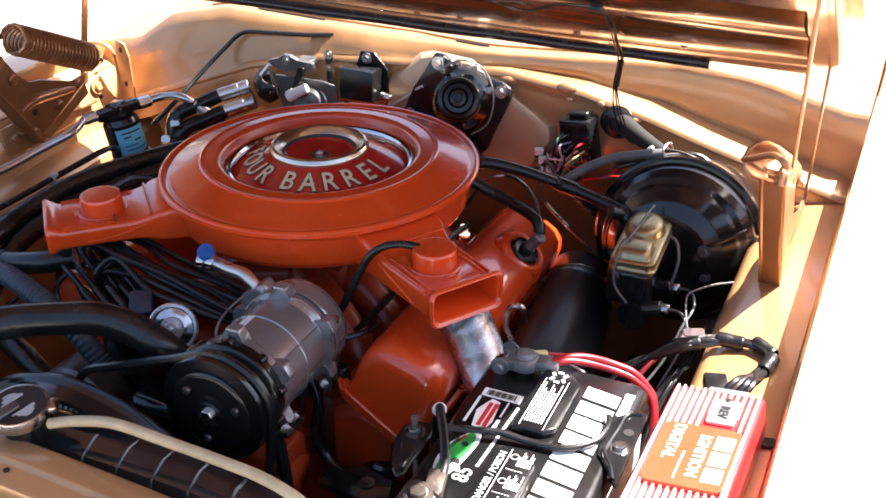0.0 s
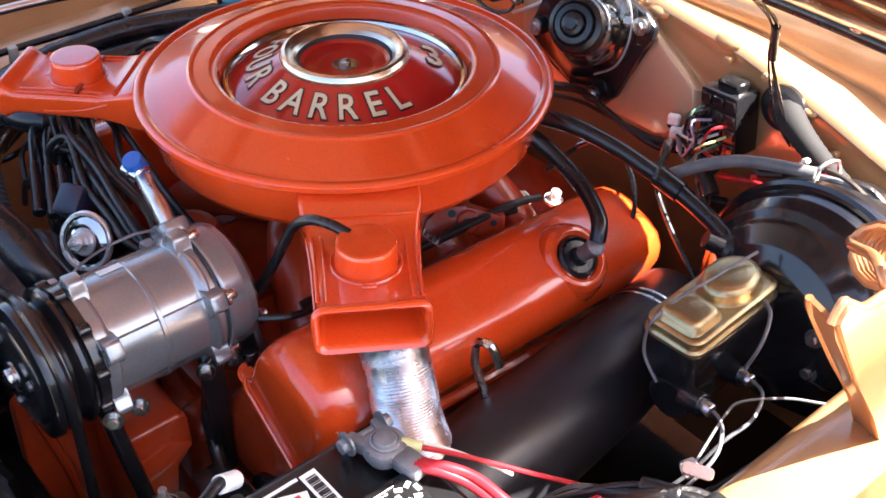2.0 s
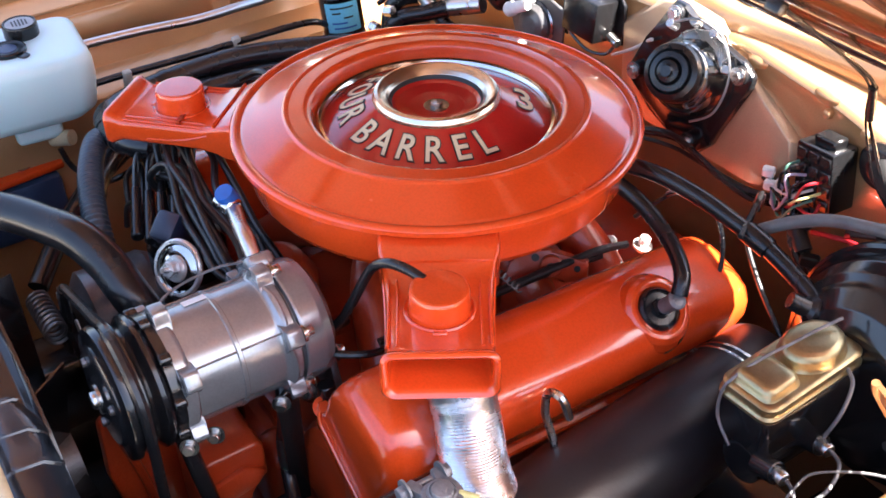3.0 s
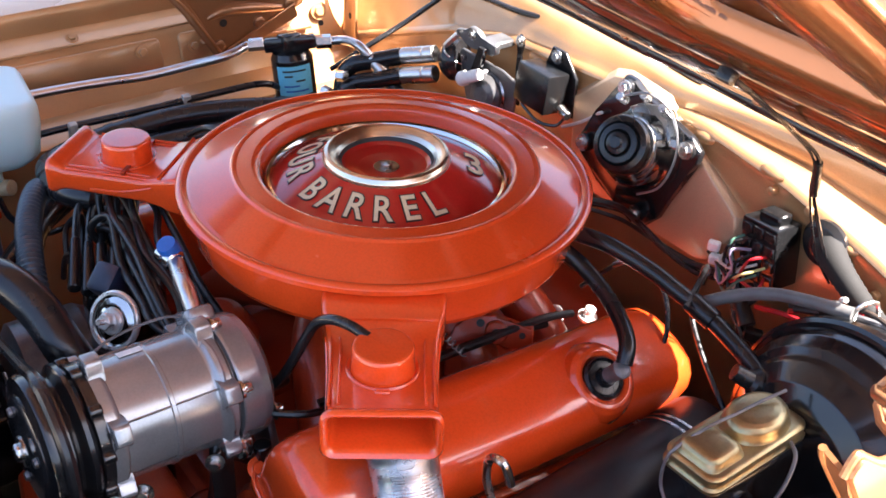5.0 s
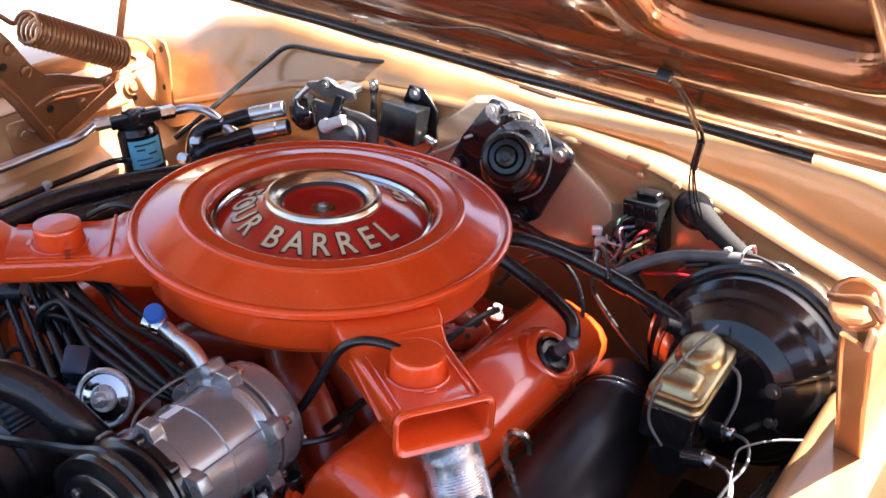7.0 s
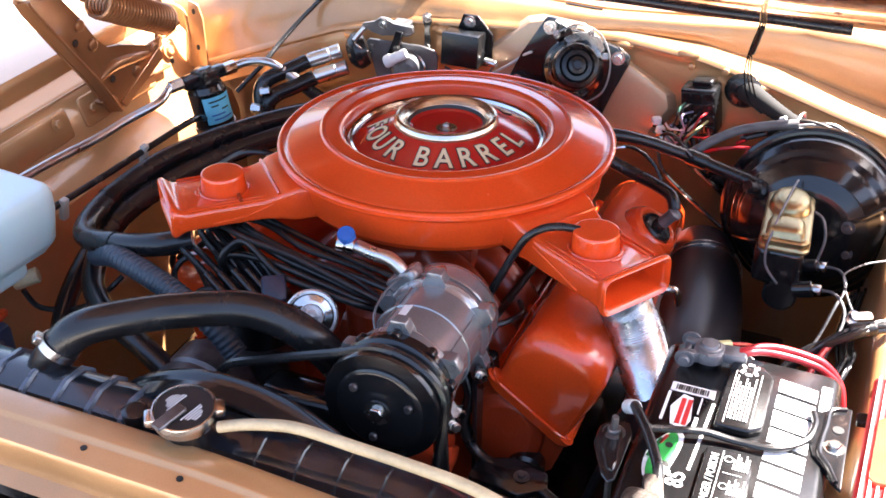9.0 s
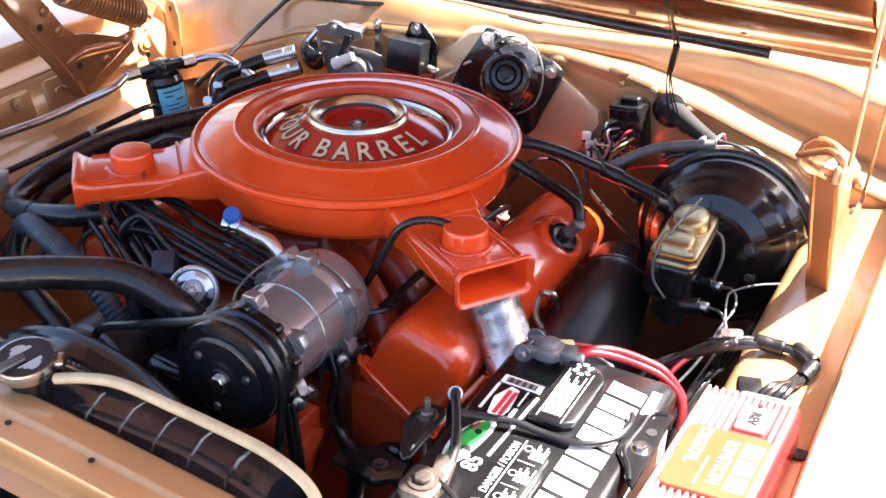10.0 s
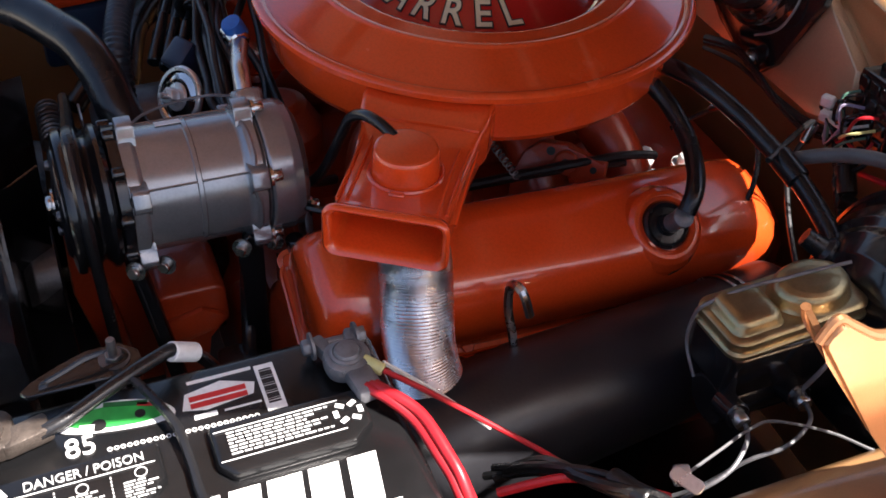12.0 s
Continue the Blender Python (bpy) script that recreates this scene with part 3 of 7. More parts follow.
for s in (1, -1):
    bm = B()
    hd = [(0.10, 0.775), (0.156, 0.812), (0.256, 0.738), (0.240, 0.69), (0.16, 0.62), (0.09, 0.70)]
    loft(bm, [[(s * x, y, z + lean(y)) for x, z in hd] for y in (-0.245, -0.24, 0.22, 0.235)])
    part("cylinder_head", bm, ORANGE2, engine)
    bm = B()
    loft(bm, [vcring(y, g, s) for y, g in ((-0.252, 0.22), (-0.250, 0.13), (-0.243, 0.065), (-0.232, 0.025), (-0.213, 0.005), (-0.190, 0.0), (0.0, 0.0), (0.182, 0.0), (0.200, 0.02), (0.212, 0.08), (0.219, 0.18), (0.221, 0.34))])
    fl = [(0.156, 0.811), (0.160, 0.820), (0.264, 0.746), (0.258, 0.737)]
    for k, (y0, y1) in enumerate(((-0.258, -0.250), (-0.250, 0.236))):
        t = [(fl[0][0] + (0.010 if k == 0 else 0), fl[0][1] - (0.007 if k == 0 else 0)), (fl[1][0] + (0.010 if k == 0 else 0), fl[1][1] - (0.007 if k == 0 else 0)), (fl[2][0] - (0.010 if k == 0 else 0), fl[2][1] + (0.007 if k == 0 else 0)), (fl[3][0] - (0.010 if k == 0 else 0), fl[3][1] + (0.007 if k == 0 else 0))]
        loft(bm, [[(s * x, y, z + lean(y)) for x, z in (t if y == y0 else fl)] for y in (y0, y1)])
    tube(bm, [(s * x, y, z + lean(y)) for x, y, z in ((0.161, 0.23, 0.8205), (0.161, -0.205, 0.8205), (0.161, -0.225, 0.8205), (0.163, -0.246, 0.8190), (0.172, -0.2565, 0.8135), (0.190, -0.2575, 0.8005), (0.232, -0.2575, 0.7705), (0.250, -0.2565, 0.7575), (0.261, -0.246, 0.7490), (0.263, -0.225, 0.7475), (0.263, -0.205, 0.7475), (0.263, 0.23, 0.7475))], 0.0020, 6, 5)
    cover = part("valve_cover", bm, ORANGE, engine, sharp=50)
    for y in (-0.247, -0.10, 0.05, 0.229):
        for x, z in ((0.256, 0.750), (0.163, 0.818)):
            part("cover_bolt", hexbolt(B(), (s * x, y, z + lean(y)), (s * 0.7, 0, 0.7), 0.007, 0.006), ORANGE, cover)
    if s > 0:
        # raised boss with breather grommet
        d = Vector((0.62, 0, 0.78)).normalized()
        c = Vector((0.277, 0.088, 0.862))
        M = frame_to(d, c) @ Matrix.Diagonal((0.80, 0.80, 1.0, 1.0))
        bm = lathe(B(), [(0.060, -0.040), (0.053, -0.014), (0.047, -0.004), (0.041, 0.0010), (0.036, 0.0015), (0.031, -0.001), (0.029, -0.006), (0.026, -0.008), (0, -0.008)], M, 40)
        part("breather_boss", bm, ORANGE, cover, sharp=60)
        bm = lathe(B(), [(0.0285, -0.010), (0.029, 0.000), (0.026, 0.003), (0.022, 0.0005), (0.0135, 0.001), (0.012, 0.010), (0, 0.010)], M, 28)
        part("grommet", bm, RUBBER, cover, "black rubber breather grommet")
        bm = lathe(B(), [(0.0105, 0.008), (0.0105, 0.030), (0.0125, 0.031), (0.0125, 0.035), (0.008, 0.037), (0, 0.037)], M, 16)
        part("breather_valve", bm, GREYC, cover, "dull grey breather valve stub")
bm = B()
# intake manifold: plenum, runners and thermostat housing
box(bm, (0.16, 0.20, 0.06), Matrix.Translation((0, 0.0, 0.855)), 0.02)
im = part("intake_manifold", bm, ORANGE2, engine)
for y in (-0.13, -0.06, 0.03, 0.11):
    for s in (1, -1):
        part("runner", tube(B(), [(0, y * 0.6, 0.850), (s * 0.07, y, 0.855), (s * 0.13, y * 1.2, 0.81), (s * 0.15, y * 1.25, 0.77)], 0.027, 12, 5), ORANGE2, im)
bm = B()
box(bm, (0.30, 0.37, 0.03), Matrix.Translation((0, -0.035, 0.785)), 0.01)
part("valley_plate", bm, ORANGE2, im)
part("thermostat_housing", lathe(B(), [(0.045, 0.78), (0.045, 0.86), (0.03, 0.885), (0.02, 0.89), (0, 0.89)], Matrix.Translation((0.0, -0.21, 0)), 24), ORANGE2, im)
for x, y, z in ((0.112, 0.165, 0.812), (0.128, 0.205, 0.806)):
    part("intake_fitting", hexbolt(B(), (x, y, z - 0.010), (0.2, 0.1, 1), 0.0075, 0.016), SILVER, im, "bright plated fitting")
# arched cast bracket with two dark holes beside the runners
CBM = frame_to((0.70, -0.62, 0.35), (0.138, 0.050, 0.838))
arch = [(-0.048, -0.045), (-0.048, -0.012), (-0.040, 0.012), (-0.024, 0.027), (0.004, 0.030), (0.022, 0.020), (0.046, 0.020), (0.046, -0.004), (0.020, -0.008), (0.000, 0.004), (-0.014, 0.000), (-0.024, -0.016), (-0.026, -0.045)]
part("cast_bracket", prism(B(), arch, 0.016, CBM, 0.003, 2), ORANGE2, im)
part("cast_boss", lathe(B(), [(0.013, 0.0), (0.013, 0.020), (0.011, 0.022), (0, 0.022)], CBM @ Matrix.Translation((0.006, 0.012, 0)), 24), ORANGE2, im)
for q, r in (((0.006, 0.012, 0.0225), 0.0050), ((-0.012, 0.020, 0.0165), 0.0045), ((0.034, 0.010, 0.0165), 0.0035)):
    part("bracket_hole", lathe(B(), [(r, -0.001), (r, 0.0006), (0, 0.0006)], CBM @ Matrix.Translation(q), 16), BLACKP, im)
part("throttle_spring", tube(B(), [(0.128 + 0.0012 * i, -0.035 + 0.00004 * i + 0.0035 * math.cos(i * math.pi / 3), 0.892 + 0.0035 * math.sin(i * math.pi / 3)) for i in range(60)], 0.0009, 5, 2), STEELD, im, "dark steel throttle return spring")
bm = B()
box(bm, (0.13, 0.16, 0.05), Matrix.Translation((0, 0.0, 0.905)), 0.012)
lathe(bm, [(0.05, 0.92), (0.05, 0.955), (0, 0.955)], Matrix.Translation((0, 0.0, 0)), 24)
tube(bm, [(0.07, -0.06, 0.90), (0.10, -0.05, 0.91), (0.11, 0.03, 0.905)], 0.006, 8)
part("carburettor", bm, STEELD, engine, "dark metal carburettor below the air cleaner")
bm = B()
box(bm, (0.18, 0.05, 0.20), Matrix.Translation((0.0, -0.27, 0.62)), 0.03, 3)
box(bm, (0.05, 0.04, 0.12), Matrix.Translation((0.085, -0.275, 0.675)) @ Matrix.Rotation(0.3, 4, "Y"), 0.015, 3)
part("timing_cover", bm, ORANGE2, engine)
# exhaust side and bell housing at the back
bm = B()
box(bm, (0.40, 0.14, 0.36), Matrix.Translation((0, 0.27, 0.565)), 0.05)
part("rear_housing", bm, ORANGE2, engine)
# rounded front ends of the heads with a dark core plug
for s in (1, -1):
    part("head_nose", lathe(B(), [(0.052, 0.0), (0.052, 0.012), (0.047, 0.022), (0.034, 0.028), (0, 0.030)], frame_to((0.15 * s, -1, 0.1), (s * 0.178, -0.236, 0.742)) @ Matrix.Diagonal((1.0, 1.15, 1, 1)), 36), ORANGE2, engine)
    part("core_plug", lathe(B(), [(0.024, -0.010), (0.024, 0.010), (0.020, 0.014), (0, 0.015)], frame_to((0.15 * s, -1, 0.1), (s * 0.212, -0.262, 0.700)), 28), BLACK, engine, "black rubber plug")
# dipstick
bm = B()
tube(bm, [(0.345, -0.085, 0.74), (0.330, -0.090, 0.82), (0.318, -0.092, 0.852), (0.322, -0.093, 0.882), (0.338, -0.090, 0.886), (0.343, -0.084, 0.862)], 0.0042, 8)
part("dipstick", bm, ZINC, engine, "plated steel dipstick with looped handle")

# ---- air cleaner ----
ac = thing("air_cleaner", (0, 0, 0.93), "orange round air cleaner with two snorkels", "air cleaner")
RIM = 0.2235
bm = lathe(B(), [(0.0, 0.925), (0.150, 0.925), (0.194, 0.926), (0.203, 0.929), (0.2075, 0.936), (0.2135, 0.973), (0.2165, 0.978), (0.2165, 0.982), (0, 0.982)], Matrix(), 128)
body = part("body_pan", bm, ORANGE, ac)
bm = lathe(B(), [(0.214, 0.9785), (RIM - 0.003, 0.9785), (RIM, 0.981), (RIM, 0.986), (RIM - 0.002, 0.9885), (RIM - 0.0055, 0.9895), (RIM - 0.009, 0.9882), (RIM - 0.0120, 0.9865), (RIM - 0.0145, 0.9880), (0.1660, 1.0025), (0.1640, 1.0046), (0.1615, 1.0048), (0.1595, 1.0036), (0.1430, 1.0046), (0.1390, 1.0036), (0.1360, 1.0000), (0.1322, 0.9880), (0.1305, 0.9830), (0.127, 0.9805), (0, 0.9805)], Matrix(), 192)
lid = part("lid", bm, ORANGE, ac)
bm = lathe(B(), [(0.1312, 0.9815), (0.1308, 0.9865), (0.1283, 0.9888), (0.1250, 0.9876), (0.1225, 0.9830), (0.1222, 0.9800)], Matrix(), 128)
part("chrome_ring", bm, CHROME, lid, "thin bright chrome trim ring")
# the emblem: a shallow red cone with lettering, a pale ring and a red centre
R0, Z0, R1, Z1 = 0.1230, 0.9820, 0.0670, 1.0080
bm = lathe(B(), [(R0, Z0 - 0.002), (R0, Z0), (R1, Z1), (R1 - 0.004, Z1 - 0.002)], Matrix(), 128)
cone = part("emblem_plate", bm, RED, lid, "red emblem plate with cream lettering")
bm = lathe(B(), [(0.0692, 1.0055), (0.0688, 1.0105), (0.0665, 1.0150), (0.0630, 1.0164), (0.0595, 1.0152), (0.0545, 1.0118), (0.0505, 1.0070), (0.0490, 1.0010)], Matrix(), 112)
part("emblem_ring", bm, mat("satin_gold_ring", (0.66, 0.62, 0.54), 0.24, 1.0, 0.04, 20, 0.02), lid, "polished pale ring round the emblem centre")
bm = lathe(B(), [(0.0512, 1.0060), (0.0490, 1.0030), (0.0440, 1.0000), (0.030, 0.9975), (0, 0.9955)], Matrix(), 64)
part("emblem_centre", bm, RED, lid, "red round centre of the emblem")
bm = lathe(B(), [(0.0508, 1.0072), (0.0498, 1.0070), (0.0480, 1.0030)], Matrix(), 64)
part("ink_line", bm, BLACKP, lid)
bm = lathe(B(), [(0.0145, 0.9950), (0.0140, 0.9970), (0.0105, 0.9976), (0.0085, 0.9966), (0, 0.9966)], Matrix(), 28)
hexbolt(bm, (0, 0, 0.9966), (0, 0, 1), 0.0066, 0.0048, False)
lathe(bm, [(0.0026, 1.000), (0.0026, 1.0030), (0, 1.0035)], Matrix(), 10)
part("wing_nut", bm, ZINC, ac, "plated steel centre nut")
# lettering round the cone: each character stands upright towards the rim
SL = math.atan2(Z1 - Z0, R0 - R1)


def ring_text(s, mid, step, r, size, squash=0.78):
    for i, ch in enumerate(s):
        if ch == " ":
            continue
        a = radians(mid + (i - (len(s) - 1) / 2) * step)
        z = Z0 + (R0 - r) / (R0 - R1) * (Z1 - Z0)
        out = Vector((math.cos(a), math.sin(a), 0))
        base = Vector((out.x * r, out.y * r, z))
        up = (-out * math.cos(SL) + Vector((0, 0, math.sin(SL)))).normalized()
        nrm = (out * math.sin(SL) + Vector((0, 0, math.cos(SL)))).normalized()
        rt = up.cross(nrm).normalized()
        M = Matrix.Translation(base) @ Matrix((rt, up, nrm)).transposed().to_4x4()
        text("letter_edge", ch, size, M @ Matrix.Translation((0, 0, 0.0004)), BLACKP, cone, squash, 0.0003, 0.0022)
        text("letter", ch, size, M @ Matrix.Translation((0, 0, 0.0010)), CREAM, cone, squash, 0.0003, 0.0005)


for ch, ang in zip("FOURBARREL", (-164, -147, -129.7, -112.5, -87, -69.8, -52.4, -35.0, -17.6, -1.0)):
    ring_text(ch, ang, 0, 0.0935, 0.0435, 0.80)
a3 = radians(62)
out3 = Vector((math.cos(a3), math.sin(a3), 0))
rt3 = (out3 * math.cos(SL) - Vector((0, 0, math.sin(SL)))).normalized()
up3 = Vector((-math.sin(a3), math.cos(a3), 0))
M3 = Matrix.Translation(out3 * 0.0960 + Vector((0, 0, Z0 + (R0 - 0.0960) / (R0 - R1) * (Z1 - Z0)))) @ Matrix((rt3, up3, rt3.cross(up3))).transposed().to_4x4()
text("letter_edge", "3", 0.062, M3 @ Matrix.Translation((0, 0, 0.0004)), BLACKP, cone, 0.80, 0.0003, 0.0022)
text("letter", "3", 0.062, M3 @ Matrix.Translation((0, 0, 0.0010)), CREAM, cone, 0.80, 0.0003, 0.0005)


def snorkel(deg, length, name_label, drop, lift):
    """A flat tapered intake duct with a flared mouth and a round motor cap; it sinks by drop past the pan."""
    Rz = Matrix.Rotation(radians(deg), 4, "Z")
    L = length

    def dz(x):
        return -drop * min(1.0, max(0.0, (x - 0.215) / 0.05))

    def ring(x, w, z0, z1, r=0.006):
        z0, z1 = z0 + dz(x) + lift * min(1.0, max(0.0, (x - 0.215) / 0.05)), z1 + dz(x)
        return [Rz @ Vector((x, a, (z0 + z1) / 2 + b)) for a, b in rrect(w, z1 - z0, r, 4)]

    outer = [(0.185, 0.116, 0.930, 0.975), (0.218, 0.116, 0.932, 0.978), (0.232, 0.113, 0.933, 0.977), (0.240, 0.106, 0.934, 0.975), (0.262, 0.100, 0.936, 0.973), (0.30, 0.096, 0.936, 0.973), (L - 0.016, 0.094, 0.936, 0.974, 0.008), (L - 0.009, 0.097, 0.934, 0.978, 0.009), (L - 0.003, 0.102, 0.931, 0.983, 0.011), (L + 0.001, 0.102, 0.931, 0.983, 0.011), (L + 0.003, 0.098, 0.933, 0.981, 0.010), (L + 0.001, 0.092, 0.9365, 0.9775, 0.008), (L - 0.006, 0.087, 0.939, 0.9745, 0.006), (L - 0.09, 0.084, 0.941, 0.971)]
    bm = loft(B(), [ring(*o) for o in outer], cap=False)
    sn = part("snorkel", bm, ORANGE, ac, name_label, sharp=50)
    # Added flap ends the duct; its darkened enamel stands in for the inner shade
    bm = B()
    box(bm, (0.004, 0.084, 0.032), Rz @ Matrix.Translation((L - 0.085, 0, 0.956 - drop + lift / 2)))
    part("inner_shadow_flap", bm, ORANGE2, sn)
    c = Rz @ Vector((0.300, 0, 0))
    top = 0.973 - drop
    bm = lathe(B(), [(0.0325, top - 0.004), (0.0325, top + 0.0010), (0.0315, top + 0.0022), (0.0300, top + 0.0018), (0.0288, top + 0.0004), (0.0283, top + 0.0018), (0.0272, top + 0.0215), (0.0260, top + 0.0238), (0.0240, top + 0.0246), (0, top + 0.0252)], Matrix.Translation((c.x, c.y, 0)), 48)
    part("vacuum_motor_cap", bm, ORANGE, sn)
    part("cap_tab", box(B(), (0.006, 0.013, 0.003), Rz @ Matrix.Translation((0.333, 0, top + 0.0005)), 0.001, 1), ORANGE, sn)
    # pressed ridges along both edges, and the welded seam across the neck
    for sy in (1, -1):
        for inset in (0.0455, 0.0375):
            part("pressed_ridge", tube(B(), [Rz @ Vector((0.246, sy * (inset + 0.004), top + 0.0012)), Rz @ Vector((0.27, sy * inset, top + 0.0004)), Rz @ Vector((L - 0.02, sy * (inset - 0.001), top + 0.0006))], 0.0016, 6, 4), ORANGE, sn)
        part("side_seam", tube(B(), [Rz @ Vector((0.250, sy * 0.0515, 0.967 - drop)), Rz @ Vector((0.285, sy * 0.0487, 0.956 - drop)), Rz @ Vector((0.325, sy * 0.0474, 0.943 - drop + lift))], 0.0016, 6, 4), ORANGE, sn)
    part("neck_seam", tube(B(), [Rz @ Vector((0.241, y, 0.9755 - drop * 0.5)) for y in (-0.050, -0.02, 0.02, 0.050)], 0.0022, 6, 3), ORANGE, sn)
    return sn


snorkel(-33.0, 0.370, "orange intake snorkel with open rectangular mouth", 0.014, 0.002)
snorkel(224.0, 0.372, "orange intake snorkel with angled end", 0.008, 0.010)
# the whole cleaner sits a little askew on its carburettor
ACU = Vector((math.cos(radians(-48)), math.sin(radians(-48)), 0))
ac.matrix_basis = Matrix.Translation((0, 0, 0.989)) @ Matrix.Rotation(radians(1.3), 4, ACU.cross(Vector((0, 0, 1)))) @ Matrix.Translation((0, 0, 0.93 - 0.985))


def rod(bm, a, b, r, n=16, r2=None):
    """A straight round bar from a to b."""
    a, b = Vector(a), Vector(b)
    L = (b - a).length
    r2 = r if r2 is None else r2
    return lathe(bm, [(0, 0), (r * 0.9, 0), (r, min(0.001, L * 0.1)), (r2, L - min(0.001, L * 0.1)), (r2 * 0.9, L), (0, L)], frame_to(b - a, a), n)


def hose(name, pts, r, material, label, category="hose", n=12, k=7, group=""):
    """A hose or cable as a thing of its own."""
    ob = part(name, tube(B(), pts, r, n, k), material)
    return tagged(ob, label, category, group)


def clamp(parent, at, d, r, material=None, w=0.010):
    """A worm-drive band clamp round a hose."""
    M = frame_to(d, at)
    bm = lathe(B(), [(r, -w / 2), (r + 0.0014, -w / 2), (r + 0.0014, w / 2), (r, w / 2), (r, -w / 2)], M, 28)
    box(bm, (0.014, 0.008, w), M @ Matrix.Translation((0, r + 0.004, 0)), 0.001, 1)
    return part("hose_clamp", bm, material or ZINC, parent, "plated worm-drive hose clamp")


# ---- radiator ----
rad = thing("radiator", (-0.08, -0.52, 0.45), "black radiator with ribbed top tank", "radiator")
bm = B()
TX0, TX1 = -0.42, 0.24
sec = [(-0.558, 0.80), (-0.560, 0.880), (-0.552, 0.896), (-0.530, 0.905), (-0.505, 0.902), (-0.490, 0.888), (-0.487, 0.80)]
rings = []
for i in range(61):
    x = TX0 + (TX1 - TX0) * i / 60
    dz = -0.020 * max(0, (x - 0.14) / 0.10) ** 2 - 0.004 * abs(x) - 0.010 * max(0, (-0.36 - x) / 0.06)
    rings.append([(x, y, z + (dz if z > 0.85 else 0)) for y, z in sec])
loft(bm, rings)
tank = part("top_tank", bm, mat("tank_worn_black", (0.012, 0.014, 0.019), 0.22, 0.1, 0.5, 26, 0.10, 300, coat=0.7, rvar=0.12), rad)
# Worn left ribs; their blue-grey also puts the sky's sheen into the colour
WORNSHEEN = mat("tank_rib_worn_sheen", (0.085, 0.105, 0.135), 0.30, 0.2, 0.5, 40, 0.10, 300, coat=0.4, rvar=0.12)
for x in (-0.385, -0.342, -0.300, -0.258, -0.216, -0.174, -0.132, 0.022, 0.066, 0.110, 0.154, 0.198):
    bm = B()
    loft(bm, [[(x + a, y + (0.003 if y > -0.52 else -0.003) * s, z + 0.003 * s - 0.020 * max(0, (x - 0.14) / 0.10) ** 2 - 0.004 * abs(x)) for a, s in ((-0.0065, -1), (-0.0024, 0.9 if x < 0 else 0.5), (0.0024, 0.9 if x < 0 else 0.5), (0.0065, -1))] for y, z in sec[1:6]])
    part("tank_rib", bm, WORNSHEEN if x < 0 else tank.data.materials[0], tank)
for x, y in ((0.200, -0.545), (0.213, -0.522), (0.218, -0.542), (0.196, -0.515)):
    part("tank_rivet", lathe(B(), [(0.005, 0), (0.0045, 0.003), (0, 0.004)], Matrix.Translation((x, y, 0.889)), 14), BLACK, tank)
part("tank_mount", lathe(B(), [(0.014, 0.84), (0.014, 0.908), (0.010, 0.910), (0, 0.910)], Matrix.Translation((-0.118, -0.545, 0)), 20), BLACK, tank)
bm = B()
box(bm, (0.66, 0.06, 0.42), Matrix.Translation((-0.09, -0.522, 0.60)), 0.006)
part("core", bm, BLACK, rad)
part("hose_spigot", rod(B(), (-0.272, -0.520, 0.870), (-0.256, -0.508, 0.902), 0.0190, 24), BLACK, tank)
# filler neck and cap
M = Matrix.Translation((-0.047, -0.556, 0))
part("filler_neck", lathe(B(), [(0.020, 0.86), (0.020, 0.925), (0.026, 0.930), (0.026, 0.936), (0, 0.936)], M, 32), BLACK, tank)
capm = frame_to((0.05, -0.10, 1), (-0.047, -0.556, 0.938))
cap = part("radiator_cap", lathe(B(), [(0.031, -0.008), (0.032, 0.0), (0.032, 0.004), (0.0312, 0.0065), (0.0298, 0.0068), (0.0292, 0.0048), (0, 0.0045)], capm, 48), ZINC, tank, "plated pressure cap with black warning print")
part("cap_face", lathe(B(), [(0.0288, 0.0045), (0.0288, 0.0056), (0, 0.0056)], capm, 40), BLACKP, cap)
for a in (0, 180):
    bm = B()
    box(bm, (0.012, 0.018, 0.010), capm @ Matrix.Rotation(radians(a + 35), 4, "Z") @ Matrix.Translation((0.033, 0, -0.002)), 0.003, 2)
    part("cap_ear", bm, ZINC, cap)
bm = B()
prism(bm, rrect(0.036, 0.013, 0.003), 0.004, capm @ Matrix.Translation((0, 0, 0.0056)) @ Matrix.Rotation(radians(75), 4, "Z") @ Matrix.Translation((-0.018, 0, 0)), 0.001, 1)
part("cap_lever", bm, STEELD, cap, "grey safety lever across the cap")
for i in range(5):
    for sgn in (1, -1):
        bm = B()
        box(bm, (0.026 - 0.0042 * i, 0.0011, 0.0003), capm @ Matrix.Rotation(radians(75), 4, "Z") @ Matrix.Translation((0.0015 * (i % 2), sgn * (0.0100 + 0.0026 * i), 0.0059)))
        part("print_bar", bm, WHITEP, cap)
# fan shroud: an open ring behind the tank
bm = B()
lathe(bm, [(0.200, 0.0), (0.205, 0.0), (0.206, 0.020), (0.209, 0.026), (0.212, 0.028), (0.212, 0.031), (0.206, 0.031), (0.201, 0.024), (0.200, 0.0)], frame_to((0, 1, 0), (-0.035, -0.517, 0.722)), 96)
shroud = part("fan_shroud", bm, BLACK, rad, "black plastic fan shroud ring")
